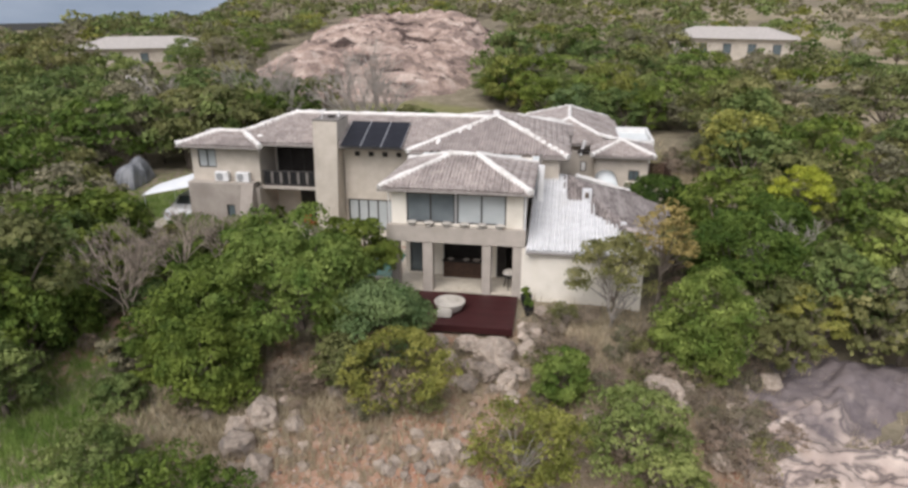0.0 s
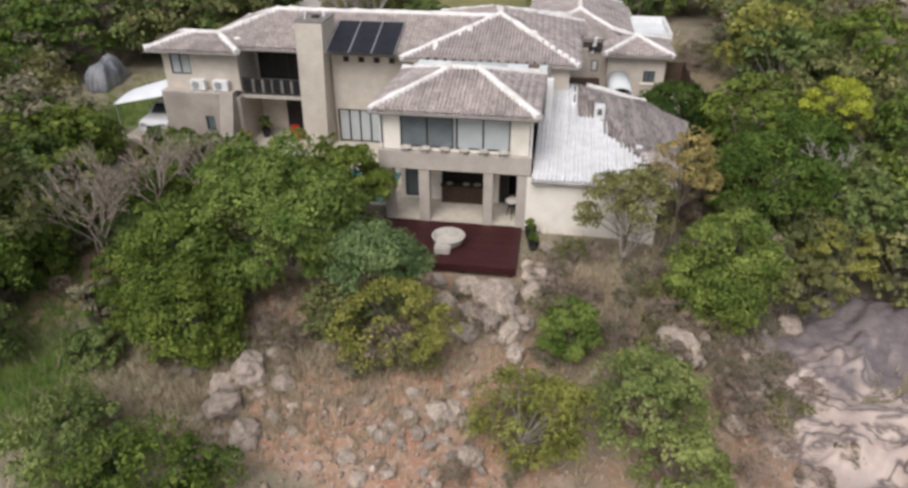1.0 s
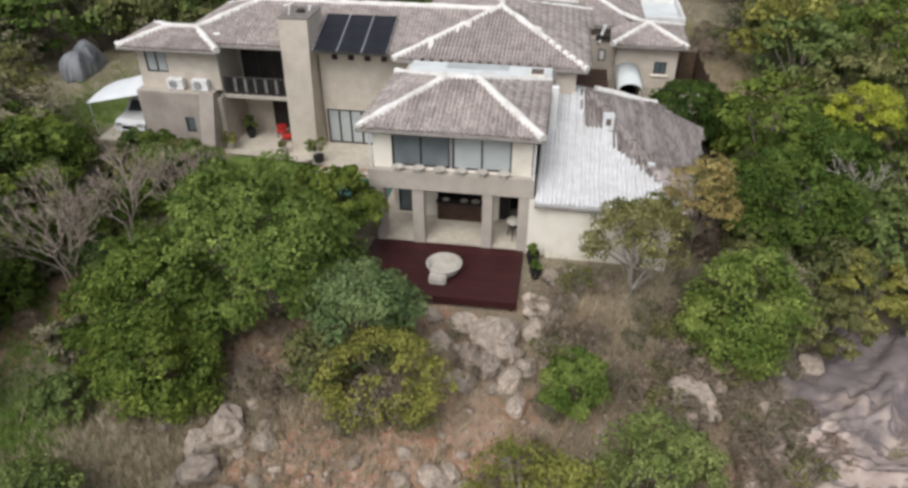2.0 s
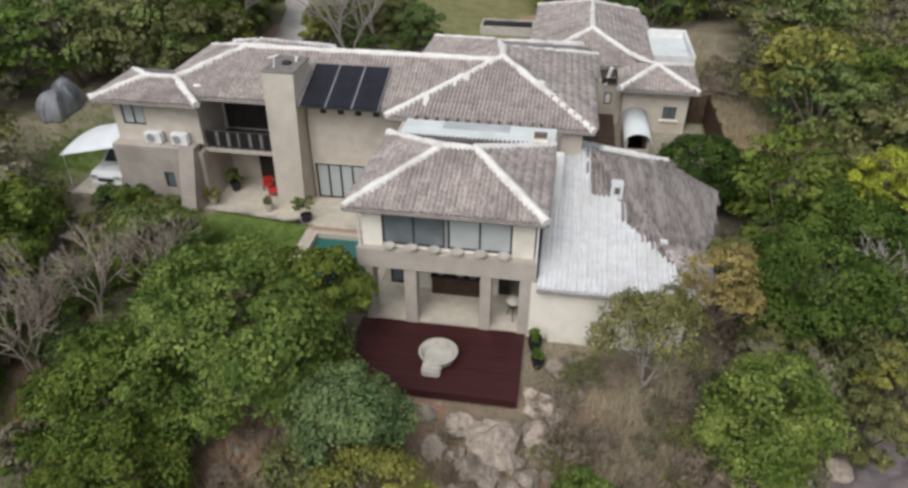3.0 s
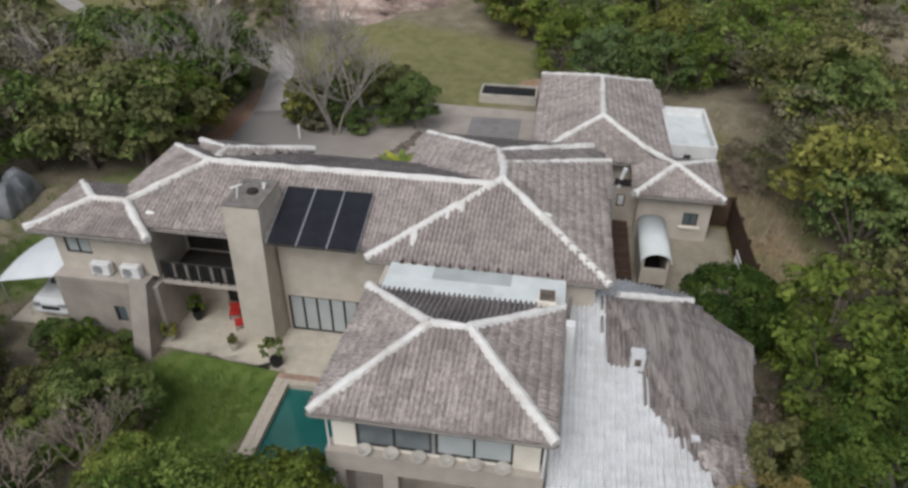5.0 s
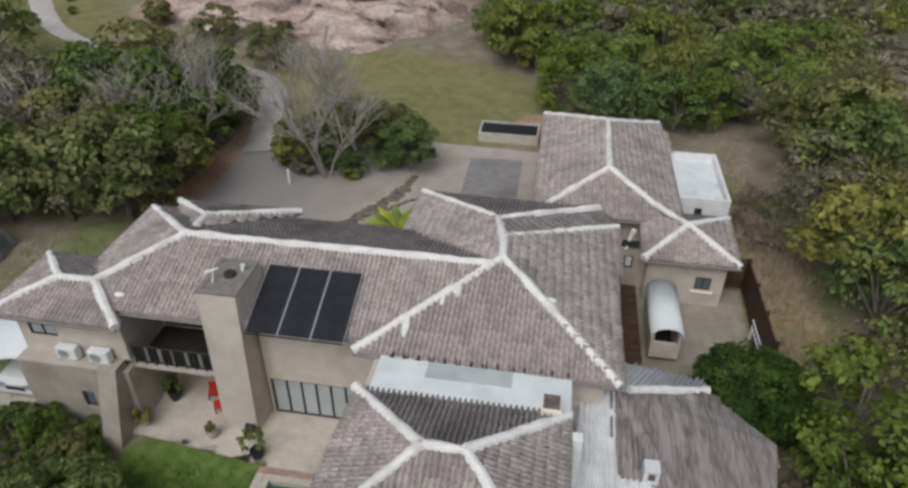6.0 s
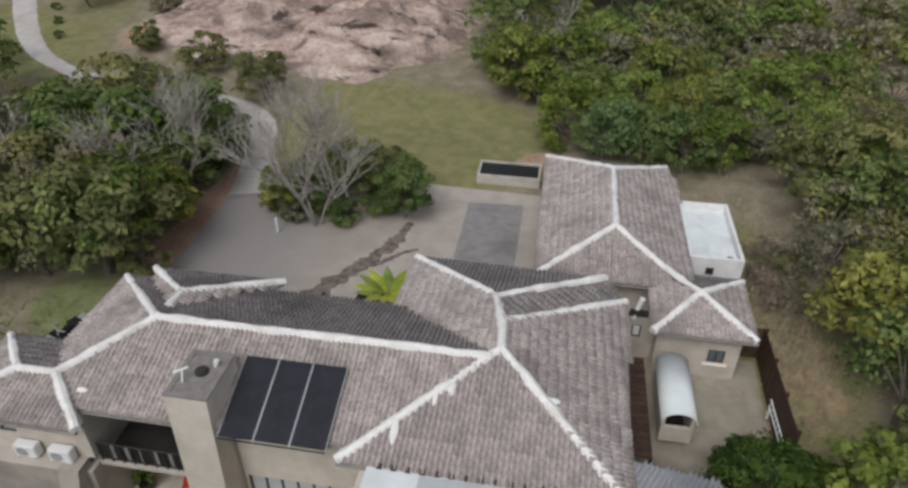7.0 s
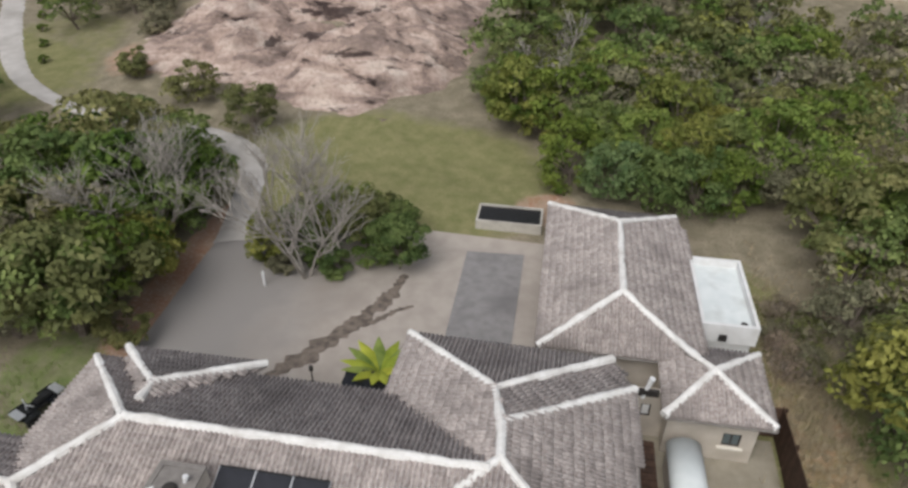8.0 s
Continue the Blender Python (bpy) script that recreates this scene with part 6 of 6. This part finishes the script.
veg(-13.4, 14.6, (1.8, 1.5, 1.1), 2.0, "mid", 120, "dark green scrub at the foot of the slope", clumps=80, per=87, size=0.079, name="shrub", category="shrub", low=-0.8)
veg(5.7, 38.8, (2.1, 2.0, 1.6), 3.5, "dark", 121, "dense clipped round dark-green bush in the yard", clumps=170, per=131, size=0.073, name="bush", category="shrub", low=-0.9, spread=0.2, even=True)
veg(7.4, 38.3, (1.4, 1.3, 1.1), 2.6, "dark", 122, "small dark green bush in the yard", clumps=60, per=105, size=0.073, name="bush", category="shrub", low=-0.9, even=True)
veg(-16.9, 30.6, (1.9, 1.5, 1.3), 2.5, "mid", 123, "leafy green shrub below the buttress", clumps=90, per=113, size=0.086, name="shrub", category="shrub", low=-0.8)
veg(-14.4, 27.8, (1.4, 1.2, 1.0), 2.0, "bright", 124, "leafy green shrub beside the lawn", clumps=70, per=105, size=0.086, name="shrub", category="shrub", low=-0.8)
veg(-18.6, 32.8, (1.0, 0.9, 0.7), 1.4, "olive", 125, "low shrub beside the house wall", clumps=45, per=78, size=0.073, name="shrub", category="shrub", low=-0.8)
veg(-10.9, 55.6, (1.7, 1.5, 1.5), 3.4, "mid", 126, "green shrub on the drive island", clumps=80, per=96, size=0.086, name="shrub", category="shrub", low=-0.8)
veg(-13.2, 57.4, (1.9, 1.8, 1.6), 3.6, "olive", 127, "green shrub under a bare tree on the drive island", clumps=80, per=87, size=0.086, name="shrub", category="shrub", low=-0.8)
veg(-17.9, 54.6, (1.0, 1.0, 1.4), 3.6, "yellow", 128, "slim yellow-green tree on the drive island", clumps=45, per=78, size=0.079, trunk=0.06)
veg(-22.3, 47.6, (1.3, 1.2, 1.1), 2.3, "olive", 129, "small olive shrub at the drive edge", clumps=60, per=87, size=0.079, name="shrub", category="shrub", low=-0.8)
veg(-24.6, 68.4, (2.0, 1.8, 1.8), 3.6, "olive", 130, "olive tree beside the access road", clumps=80, per=87, size=0.092)

veg(-17.2, 56.4, (1.4, 1.3, 1.3), 2.9, "mid", 131, "green shrub on the drive island", clumps=60, per=80, size=0.085, name="shrub", category="shrub", low=-0.8)
veg(-14.9, 58.6, (2.0, 1.7, 1.5), 3.2, "deep", 132, "green shrub under a bare tree on the drive island", clumps=80, per=80, size=0.085, name="shrub", category="shrub", low=-0.8)
veg(-12.0, 58.2, (1.6, 1.4, 1.3), 2.9, "mid", 133, "green shrub on the drive island", clumps=60, per=80, size=0.085, name="shrub", category="shrub", low=-0.8)
for k, (x, y, r, leaf) in enumerate(((-19.6, 30.6, 1.3, "olive"), (-21.4, 28.0, 1.5, "mid"), (-22.9, 31.4, 1.6, "olive"), (-20.6, 24.6, 1.3, "grey"), (-18.9, 33.4, 0.8, "mid"), (-24.8, 33.0, 1.5, "mid"), (-21.0, 21.5, 1.4, "mid"), (-16.2, 21.0, 1.0, "grey"), (-18.4, 27.4, 1.5, "deep"), (-19.8, 22.6, 1.3, "deep"), (-17.6, 24.9, 1.2, "mid"), (-22.6, 25.8, 1.6, "deep"), (-18.2, 29.4, 1.2, "olive"), (-15.7, 20.6, 1.1, "deep"), (-16.6, 22.6, 1.1, "deep"), (-15.2, 18.6, 0.9, "mid"), (-16.0, 24.6, 1.1, "mid"))):
    veg(x, y, (r, r * 0.9, r * 0.75), r * 1.35, leaf, 140 + k, "low untidy shrub west of the house", clumps=55, per=70, size=0.085, name="shrub", category="shrub", low=-0.8)

for k, (x, y, r, leaf) in enumerate(((9.4, 25.6, 1.3, "olive"), (11.0, 27.4, 1.4, "yellow"), (12.6, 30.0, 1.8, "mid"), (7.4, 26.6, 1.2, "grey"), (13.6, 27.6, 1.4, "olive"), (7.3, 28.9, 1.25, "olive"), (7.5, 31.3, 1.3, "deep"), (7.9, 33.4, 1.2, "olive"), (6.5, 27.3, 1.0, "grey"), (9.9, 31.4, 1.5, "deep"), (8.3, 35.3, 1.0, "mid"))):
    veg(x, y, (r, r * 0.95, r), r * 2.3, leaf, 160 + k, "untidy small tree on the eastern slope", clumps=70, per=70, size=0.085, spread=0.2)
for k, (x, y) in enumerate(((-13.2, 44.4), (-12.3, 44.7), (-11.3, 45.0), (-14.0, 44.1), (-10.6, 45.6))):
    veg(x, y, (0.75, 0.6, 0.55), 1.25, "bright" if k % 2 else "deep", 170 + k, "low dark planting behind the house", clumps=30, per=45, size=0.08, name="shrub", category="shrub", low=-0.8)

# bush round the access road and the foot of the dome
for k, (x, y, r, leaf) in enumerate(((-24.6, 57.6, 1.9, "deep"), (-25.0, 60.6, 2.0, "deep"), (-26.6, 63.2, 2.1, "mid"), (-30.2, 65.6, 2.0, "olive"), (-31.0, 72.6, 1.9, "olive"), (-33.6, 67.6, 1.7, "mid"),
                                     (-49.4, 85.4, 2.6, "mid"), (-45.8, 89.6, 2.6, "grey"), (-42.4, 88.6, 1.8, "grey"), (-44.0, 93.0, 3.0, "deep"), (-48.6, 91.6, 2.6, "olive"), (-40.6, 84.6, 1.4, "grey"), (-52.4, 92.0, 2.4, "mid"), (-38.0, 76.0, 1.3, "olive"))):
    veg(x, y, (r, r * 0.95, r * 0.85), r * 1.75, leaf, 500 + k, "bushy tree beside the access road" if k < 6 else "bushy scrub tree at the foot of the rock dome", clumps=75, per=48, size=0.125, low=-0.75)
for k in range(6):
    t = k / 5
    x, y = -60.2 + 12.4 * t, 95.2 - 17.4 * t
    veg(x, y, (0.45, 0.45, 0.4), 0.75, "deep", 520 + k, "small clipped shrub in a row beside the road", clumps=22, per=30, size=0.1, name="shrub", category="shrub", low=-0.8)

# the thicket behind the outbuilding
for k, (x, y, r, leaf) in enumerate(((-2.0, 65.6, 1.9, "deep"), (0.4, 64.4, 1.9, "blue"), (2.9, 63.6, 1.8, "mid"), (5.4, 63.4, 1.9, "mid"), (7.6, 64.0, 1.8, "deep"), (-0.4, 68.0, 2.1, "mid"), (2.2, 67.0, 2.2, "bright"), (5.0, 66.8, 2.2, "yellow"), (7.6, 67.0, 2.0, "mid"), (9.8, 65.6, 1.5, "grey"), (13.6, 63.4, 2.4, "bright"), (15.6, 61.0, 2.0, "bright"), (12.0, 66.8, 1.6, "grey"), (-7.0, 74.6, 1.9, "bright"), (-4.2, 71.0, 1.6, "yellow"))):
    veg(x, y, (r, r * 0.97, r * 1.12), r * 2.3, leaf, 540 + k, "rounded %s tree in the thicket behind the outbuilding" % {"deep": "dark green", "mid": "green", "blue": "blue-green", "bright": "fresh green", "yellow": "yellow-green", "grey": "grey-olive"}[leaf], clumps=95, per=52, size=0.115, low=-0.8, lobes=13, group="trees behind the outbuilding")

# dark trees beyond the footpath
for k, (x, y, r) in enumerate(((-19.0, 17.6, 1.4), (-20.0, 20.2, 1.6), (-20.4, 23.2, 1.6), (-22.2, 21.8, 2.0), (-21.0, 26.2, 1.7), (-23.4, 25.2, 2.1), (-22.4, 18.4, 2.0), (-24.8, 29.0, 2.2), (-22.6, 29.4, 1.8))):
    veg(x, y, (r, r, r), r * 2.1, "deep" if k % 3 else "mid", 560 + k, "dark green tree beside the footpath", clumps=85, per=70, size=0.1, low=-0.8)

# underplanting of the drive island, and the bed between buttress and lawn
for k, (x, y, r, leaf) in enumerate(((-18.6, 56.4, 1.3, "mid"), (-18.1, 55.0, 1.0, "yellow"), (-17.0, 54.3, 0.8, "grey"), (-14.2, 54.5, 0.9, "mid"), (-12.6, 56.0, 1.3, "bright"), (-16.4, 57.6, 1.6, "olive"), (-15.4, 55.6, 1.1, "mid"), (-11.6, 57.2, 1.3, "mid"))):
    veg(x, y, (r, r * 0.9, r * 0.9), r * 1.7, leaf, 580 + k, "leafy shrub on the drive island", clumps=55, per=62, size=0.085, name="shrub", category="shrub", low=-0.85)
for k, (x, y, r, leaf) in enumerate(((-18.3, 31.2, 1.2, "mid"), (-19.6, 32.8, 1.1, "deep"), (-17.8, 29.0, 1.2, "bright"), (-17.9, 33.0, 0.7, "deep"), (-20.2, 34.0, 0.75, "deep"), (-19.2, 33.8, 0.7, "dark"), (-18.4, 34.1, 0.5, "mid"), (-21.2, 33.9, 0.8, "mid"))):
    veg(x, y, (r, r * 0.9, r * 0.8), r * 1.5, leaf, 590 + k, "leafy green shrub in the bed below the house wall", clumps=60, per=70, size=0.08, name="shrub", category="shrub", low=-0.85)

# palm by the porch
palm = thing("palm", (-9.2, 45.3, H(-9.2, 45.3)), "young bright yellow-green palm beside the porch", "palm")
bm = bmesh.new()
z0 = H(-9.2, 45.3)
lathe(bm, (-9.2, 45.3, z0 - 0.1), [(0.12, 0), (0.09, 1.2), (0.08, 2.6)], 10)
part("trunk", bm, BARK, palm)
rng = np.random.RandomState(3)
for k in range(13):
    a, el = k * 2.4, 0.75 + 0.6 * ((k * 0.37) % 1)
    v, f = [], []
    for s in range(9):
        t = s / 8
        d = 1.7 * t
        cx, cy, cz = -9.2 + d * math.cos(a) * math.cos(el * (1 - t * 0.6)), 45.3 + d * math.sin(a) * math.cos(el * (1 - t * 0.6)), z0 + 2.6 + d * math.sin(el) - 0.75 * t * t
        wd = 0.30 * math.sin(math.pi * min(1, 0.15 + t * 0.85)) + 0.01
        sx, sy = -math.sin(a), math.cos(a)
        v += [(cx + sx * wd, cy + sy * wd, cz - wd * 0.5), (cx, cy, cz), (cx - sx * wd, cy - sy * wd, cz - wd * 0.5)]
        if s:
            q = s * 3
            f += [(q - 3, q - 2, q + 1, q), (q - 2, q - 1, q + 2, q + 1)]
    raw("frond", v, f, LEAF["lime" if k % 3 else "bright"], palm)

# bare trees
for x, y, hgt, seed, st in ((-15.6, 54.0, 9.2, 43, 4), (-23.4, 54.4, 8.6, 44, 2), (-14.0, 55.6, 7.6, 48, 2), (9.8, 29.2, 5.4, 45, 2), (-25.3, 50.6, 8.6, 51, 1)):
    make_bare("bare_tree", (x, y, H(x, y)), hgt, seed, "leafless tree with bleached grey branches", 6, st, BARE, 0.088, "leafless trees")
for x, y, hgt, seed, st in ((-17.0, 26.0, 4.6, 41, 2), (-17.8, 23.6, 4.4, 42, 3), (-15.4, 27.6, 4.2, 47, 2), (-19.6, 25.9, 4.2, 49, 2)):
    make_bare("bare_tree", (x, y, H(x, y)), hgt, seed, "leafless tree with thin grey twigs", 6, st, TWIG, 0.06, "leafless trees")
make_bare("bare_tree", (2.6, 26.3, H(2.6, 26.3)), 3.2, 46, "leafless grey stems beside the low wing", 4, 3, BARE, 0.04)

# dry twiggy scrub


def dry_bush(seed, leaf):
    """A tangle of thin stems with a haze of small dry leaves and twig ends."""
    ob = make_bare("dry_bush", (0, 0, -60), 1.3, seed, "low tangle of dry grey-brown twigs and leaves", 3, 5, TWIG, 0.024, "dry bushes on the slope", "shrub")
    rng = np.random.RandomState(seed)
    c, q, nrm = crown_points(rng, (0.75, 0.7, 0.55), 46, 15, 0.24, -0.5, lobes=9)
    v, f = leaf_cards(q + np.array([0, 0, 0.5]), nrm + 0.6 * rng.normal(size=nrm.shape), 0.042 * rng.uniform(0.6, 1.4, len(q)), rng, 3.4)
    w = raw("foliage", v, f, LEAF[leaf])
    w.parent = ob
    return ob


scrub = [dry_bush(60, "dry"), dry_bush(61, "dry"), dry_bush(62, "grey"), dry_bush(63, "olive")]
spots = []
rr = random.Random(77)
for k in range(60):
    x, y = (rr.uniform(0, 6), rr.uniform(21, 27.2)) if k % 2 else (rr.uniform(-12, 9), rr.uniform(13.5, 25))
    if -7.9 < x < -1.3 and y > 24.2 or (-9 < x < -2.5 and y < 19.2):
        continue
    spots.append((x, y, rr.uniform(0.6, 1.15)))
for k in range(60):
    spots.append((rr.uniform(-0.6, 8.4), rr.uniform(18.5, 26.8), rr.uniform(0.8, 1.35)))
for x, y in ((-5.2, 19.9), (-0.6, 16.9), (2.9, 18.0), (3.6, 16.2), (-7.4, 20.6), (6.0, 24.2)):
    spots.append((x, y, 1.7))
for k in range(20):
    spots.append((rr.uniform(5.6, 8.6), rr.uniform(27.5, 36), rr.uniform(1.0, 1.7)))
for k in range(34):
    x, y = rr.uniform(-13, -3.5), rr.uniform(18.6, 22.8)
    spots.append((x, y, rr.uniform(0.6, 1.1)))
for k in range(22):
    spots.append((rr.uniform(-20.5, -14.5), rr.uniform(20, 33), rr.uniform(0.7, 1.3)))
for k in range(20):
    spots.append((rr.uniform(7.9, 10.8), rr.uniform(50.5, 57), rr.uniform(0.9, 1.5)))
for k, (x, y, s) in enumerate(spots):
    m = Matrix.Translation((x, y, H(x, y))) @ Matrix.Rotation(rr.uniform(0, 6), 4, "Z") @ Matrix.Scale(s, 4)
    if k < 4:
        scrub[k].matrix_basis = m
    else:
        copy_thing(scrub[(0, 1, 2, 0, 1, 2, 3)[k % 7] if 1.2 > s else k % 3], m)


# ---- woods ----
KINDS = [("deep", 201), ("mid", 202), ("olive", 203), ("mid", 204), ("grey", 205), ("bright", 206), ("deep", 207), ("yellow", 208)]
# how often each kind stands in the western bush and in the greener woods behind
WEST, REAR, EAST, NEAR = (2, 3, 5, 4, 5, 0, 2, 1), (2, 4, 4, 4, 4, 3, 2, 3), (1, 3, 5, 3, 6, 1, 1, 2), (3, 5, 3, 4, 1, 2, 3, 1)
protos = [make_tree("tree", (0, 0, -80), (2.3, 2.2, 1.9), 4.4, leaf, clumps=52, per=44, size=0.155, seed=seed, label="bushveld tree with %s foliage in the woods" % {"deep": "dark green", "mid": "green", "olive": "olive", "grey": "grey-olive", "yellow": "yellowing", "bright": "fresh green"}[leaf], group="trees of the woods", low=-0.75) for leaf, seed in KINDS]
bares = [make_bare("bare_tree", (0, 0, -80), 5.0, 220 + s, "leafless tree with bleached grey branches", 5, 2, BARE, 0.08, "leafless trees") for s in range(2)]


def open_land(x, y):
    """Grassland with few bushes, east of the woods and far up the hill."""
    return x > 15 + 0.12 * (y - 60) and y > 42


def in_woods(x, y):
    if -3.5 < x < 11.5 and 61 < y < 71.5:
        return False
    if (x + 29.5) ** 2 + (y - 41.0) ** 2 < 24 or (x > -23.9 and x < -20 and 44 < y < 60):
        return False
    if (-28 < x < 7.6 and 31.5 < y < 47.5) or (-20.6 < x < 7.6 and 24 < y < 47.5):
        return False
    if -22.3 < x < 9.5 and 44 < y < 61.5:
        return False
    if x > 5 and 14 < y < 28 and x < 19:
        return False
    if ((x + 25) / 20) ** 2 + ((y - 100) / 34) ** 2 < 1:
        return False
    if -26 < x < -5.5 and y < 74 and y > 60 or (-13 < x < 8 and y < 28):
        return False
    if -18.5 < x and x < 8 and y < 62:
        return False
    if x < -24 and 66 < y < 84 and abs(y - (70 + 0.9 * max(0, -43 - x))) < 5.5 and x > -70:
        return False
    if -60 < x < -40 and 76 < y < 92 or (x < -13 and x > -20 and y < 27):
        return False
    if 6 < x < 11.5 and 40 < y < 60 or (x < 9 and 36 < y < 41):
        return False
    if abs(x - 24) < 13 and 96 < y < 116 or (abs(x + 70) < 13 and 90 < y < 109):
        return False
    return True


rr = random.Random(5)
placed = []


def scatter(count, xr, yr, gap, big=1.0, mix=WEST, leafless=0.09):
    tries = 0
    got = 0
    while got < count and tries < count * 30:
        tries += 1
        x, y = rr.uniform(*xr), rr.uniform(*yr)
        if not in_woods(x, y) or any((x - a) ** 2 + (y - b) ** 2 < gap * gap for a, b in placed):
            continue
        placed.append((x, y))
        got += 1
        s = rr.uniform(0.62, 1.32) * big
        m = Matrix.Translation((x, y, H(x, y))) @ Matrix.Rotation(rr.uniform(0, 6.3), 4, "Z") @ Matrix.Diagonal((s * rr.uniform(0.9, 1.2), s * rr.uniform(0.9, 1.2), s * rr.uniform(0.85, 1.15), 1))
        pick = rr.random()
        if pick < leafless:
            copy_thing(rr.choice(bares), m)
        else:
            copy_thing(rr.choices(protos, mix)[0], m)


scatter(9, (-26, -21.2), (19, 31), 1.9, 0.9)
scatter(58, (-38, -20.5), (16, 62), 2.7, 1.12, WEST, 0.16)
scatter(26, (7.5, 20), (28, 46), 2.6, 0.9, NEAR, 0.0)
scatter(20, (11, 34), (34, 66), 3.4, 0.9, EAST, 0.04)
scatter(12, (11.8, 17), (40, 61), 2.4, 0.9, EAST, 0.0)
scatter(30, (-9.5, 16), (71, 84), 2.9, 1.0, REAR, 0.14)
scatter(12, (15, 26), (62, 84), 3.2, 0.7, EAST, 0.2)
scatter(30, (-70, -36), (20, 80), 3.6, 1.1)
scatter(24, (-6, 16), (84, 104), 3.4, 1.1, REAR, 0.1)
scatter(12, (16, 46), (66, 104), 4.0, 0.8, EAST, 0.15)
for k, ob in enumerate(protos + bares):
    x, y = [(-24.4, 50.4), (-25.2, 48.0), (-27.8, 47.2), (-31.0, 46.6), (-27.5, 51.5), (10.8, 67.6), (-2.4, 70.2), (-5.4, 72.0), (-25.2, 57.4), (-27.6, 59.8)][k]
    ob.matrix_basis = Matrix.Translation((x, y, H(x, y))) @ Matrix.Rotation(k, 4, "Z") @ Matrix.Diagonal((1.2, 1.2, 1.3, 1))


def far_woods(name, leaf, seed, count, xr, yr, label):
    """Distant trees, joined: uneven crowns of leaf clumps on the ground."""
    rng = np.random.RandomState(seed)
    vs, fs, n, got = [], [], 0, 0
    while got < count:
        y = yr[0] + (yr[1] - yr[0]) * rng.uniform() ** 1.6
        x = rng.uniform(xr[0], xr[1]) * (0.35 + 0.65 * (y - yr[0]) / (yr[1] - yr[0])) if xr[0] < -100 else rng.uniform(*xr)
        if not in_woods(x, y) or (open_land(x, y) and rng.uniform() < 0.6):
            got += 0.25
            continue
        got += 1
        far = math.hypot(x, y)
        s = rng.uniform(0.7, 1.3)
        clumps, per, leaf_size = (18, 7, 0.5) if far > 140 else (26, 18, 0.27) if far > 80 else (30, 24, 0.18)
        c, p, nrm = crown_points(rng, (2.4 * s, 2.4 * s, 1.7 * s), clumps, per, 0.34, -0.3)
        keep = rng.permutation(len(p))
        p, nrm = p[keep] + np.array([x, y, H(x, y) + 1.7 * s]), nrm[keep]
        v, f = leaf_cards(p, nrm, leaf_size * rng.uniform(0.7, 1.4, len(p)), rng, 1.4)
        vs.append(v)
        fs.append(f + n)
        n += len(v)
    tagged(raw(name, np.concatenate(vs), np.concatenate(fs), LEAF[leaf]), label, "woods", kind="stuff")


for leaf, seed, count in (("yellow", 301, 140), ("mid", 302, 380), ("olive", 303, 460), ("grey", 304, 290)):
    far_woods("far_woods", leaf, seed, count, (-230, 190), (76, 420), "distant %s bushveld trees on the hills" % {"yellow": "yellowing", "mid": "green", "olive": "olive", "grey": "grey-olive"}[leaf])
for leaf, seed, count in (("olive", 311, 80), ("mid", 312, 70), ("grey", 313, 45), ("yellow", 314, 25)):
    far_woods("bush_woods", leaf, seed, count, (11, 80), (28, 125), "%s bush on the eastern slope" % {"olive": "olive", "mid": "green", "grey": "grey-olive", "yellow": "yellowing"}[leaf])
for leaf, seed, count in (("olive", 321, 36), ("mid", 322, 42), ("grey", 323, 30)):
    far_woods("bush_woods", leaf, seed, count, (-95, -24), (12, 120), "%s bush west of the house" % {"olive": "olive", "mid": "green", "grey": "grey-olive"}[leaf])


# ---- grass and litter ----
def tufts(name, material, seed, count, where, size, label):
    rng = np.random.RandomState(seed)
    pts = []
    while len(pts) < count:
        cx, cy, rx, ry = where[rng.randint(len(where))]
        x, y = cx + rx * rng.normal() * 0.5, cy + ry * rng.normal() * 0.5
        if -7.7 < x < -1.4 and 24.2 < y < 28.3 or (-21 < x < 4 and 34 < y < 46) or (-12 < x < -7 and 29 < y < 35):
            continue
        pts.append((x, y, H(x, y)))
    p = np.repeat(np.array(pts), 7, 0) + rng.normal(size=(count * 7, 3)) * np.array([0.07, 0.07, 0])
    d = rng.normal(size=(len(p), 3)) * 0.35 + np.array([0, 0, 1.0])
    s = size * rng.uniform(0.5, 1.3, len(p))[:, None]
    side = np.cross(d, rng.normal(size=d.shape))
    side /= np.linalg.norm(side, axis=1, keepdims=True)
    v = np.stack([p - side * s * 0.05, p + side * s * 0.05, p + d * s], 1).reshape(-1, 3)
    tagged(raw(name, v, np.arange(len(v)).reshape(-1, 3), material), label, "grass", kind="stuff")


tufts("dry_grass", STRAW, 401, 9000, [(-2, 20, 9, 6), (3, 24, 5, 3), (-8, 20, 5, 4), (6, 24, 5, 5), (9, 50, 2, 8), (-12, 17, 5, 4)], 0.32, "thin dry straw-coloured grass tufts on the slope")
tufts("green_grass", TURF, 402, 7000, [(-17, 17, 3, 3), (-14.5, 31.5, 3, 2), (-26, 40, 5, 5), (-18, 20, 3, 5)], 0.22, "short green grass tufts")
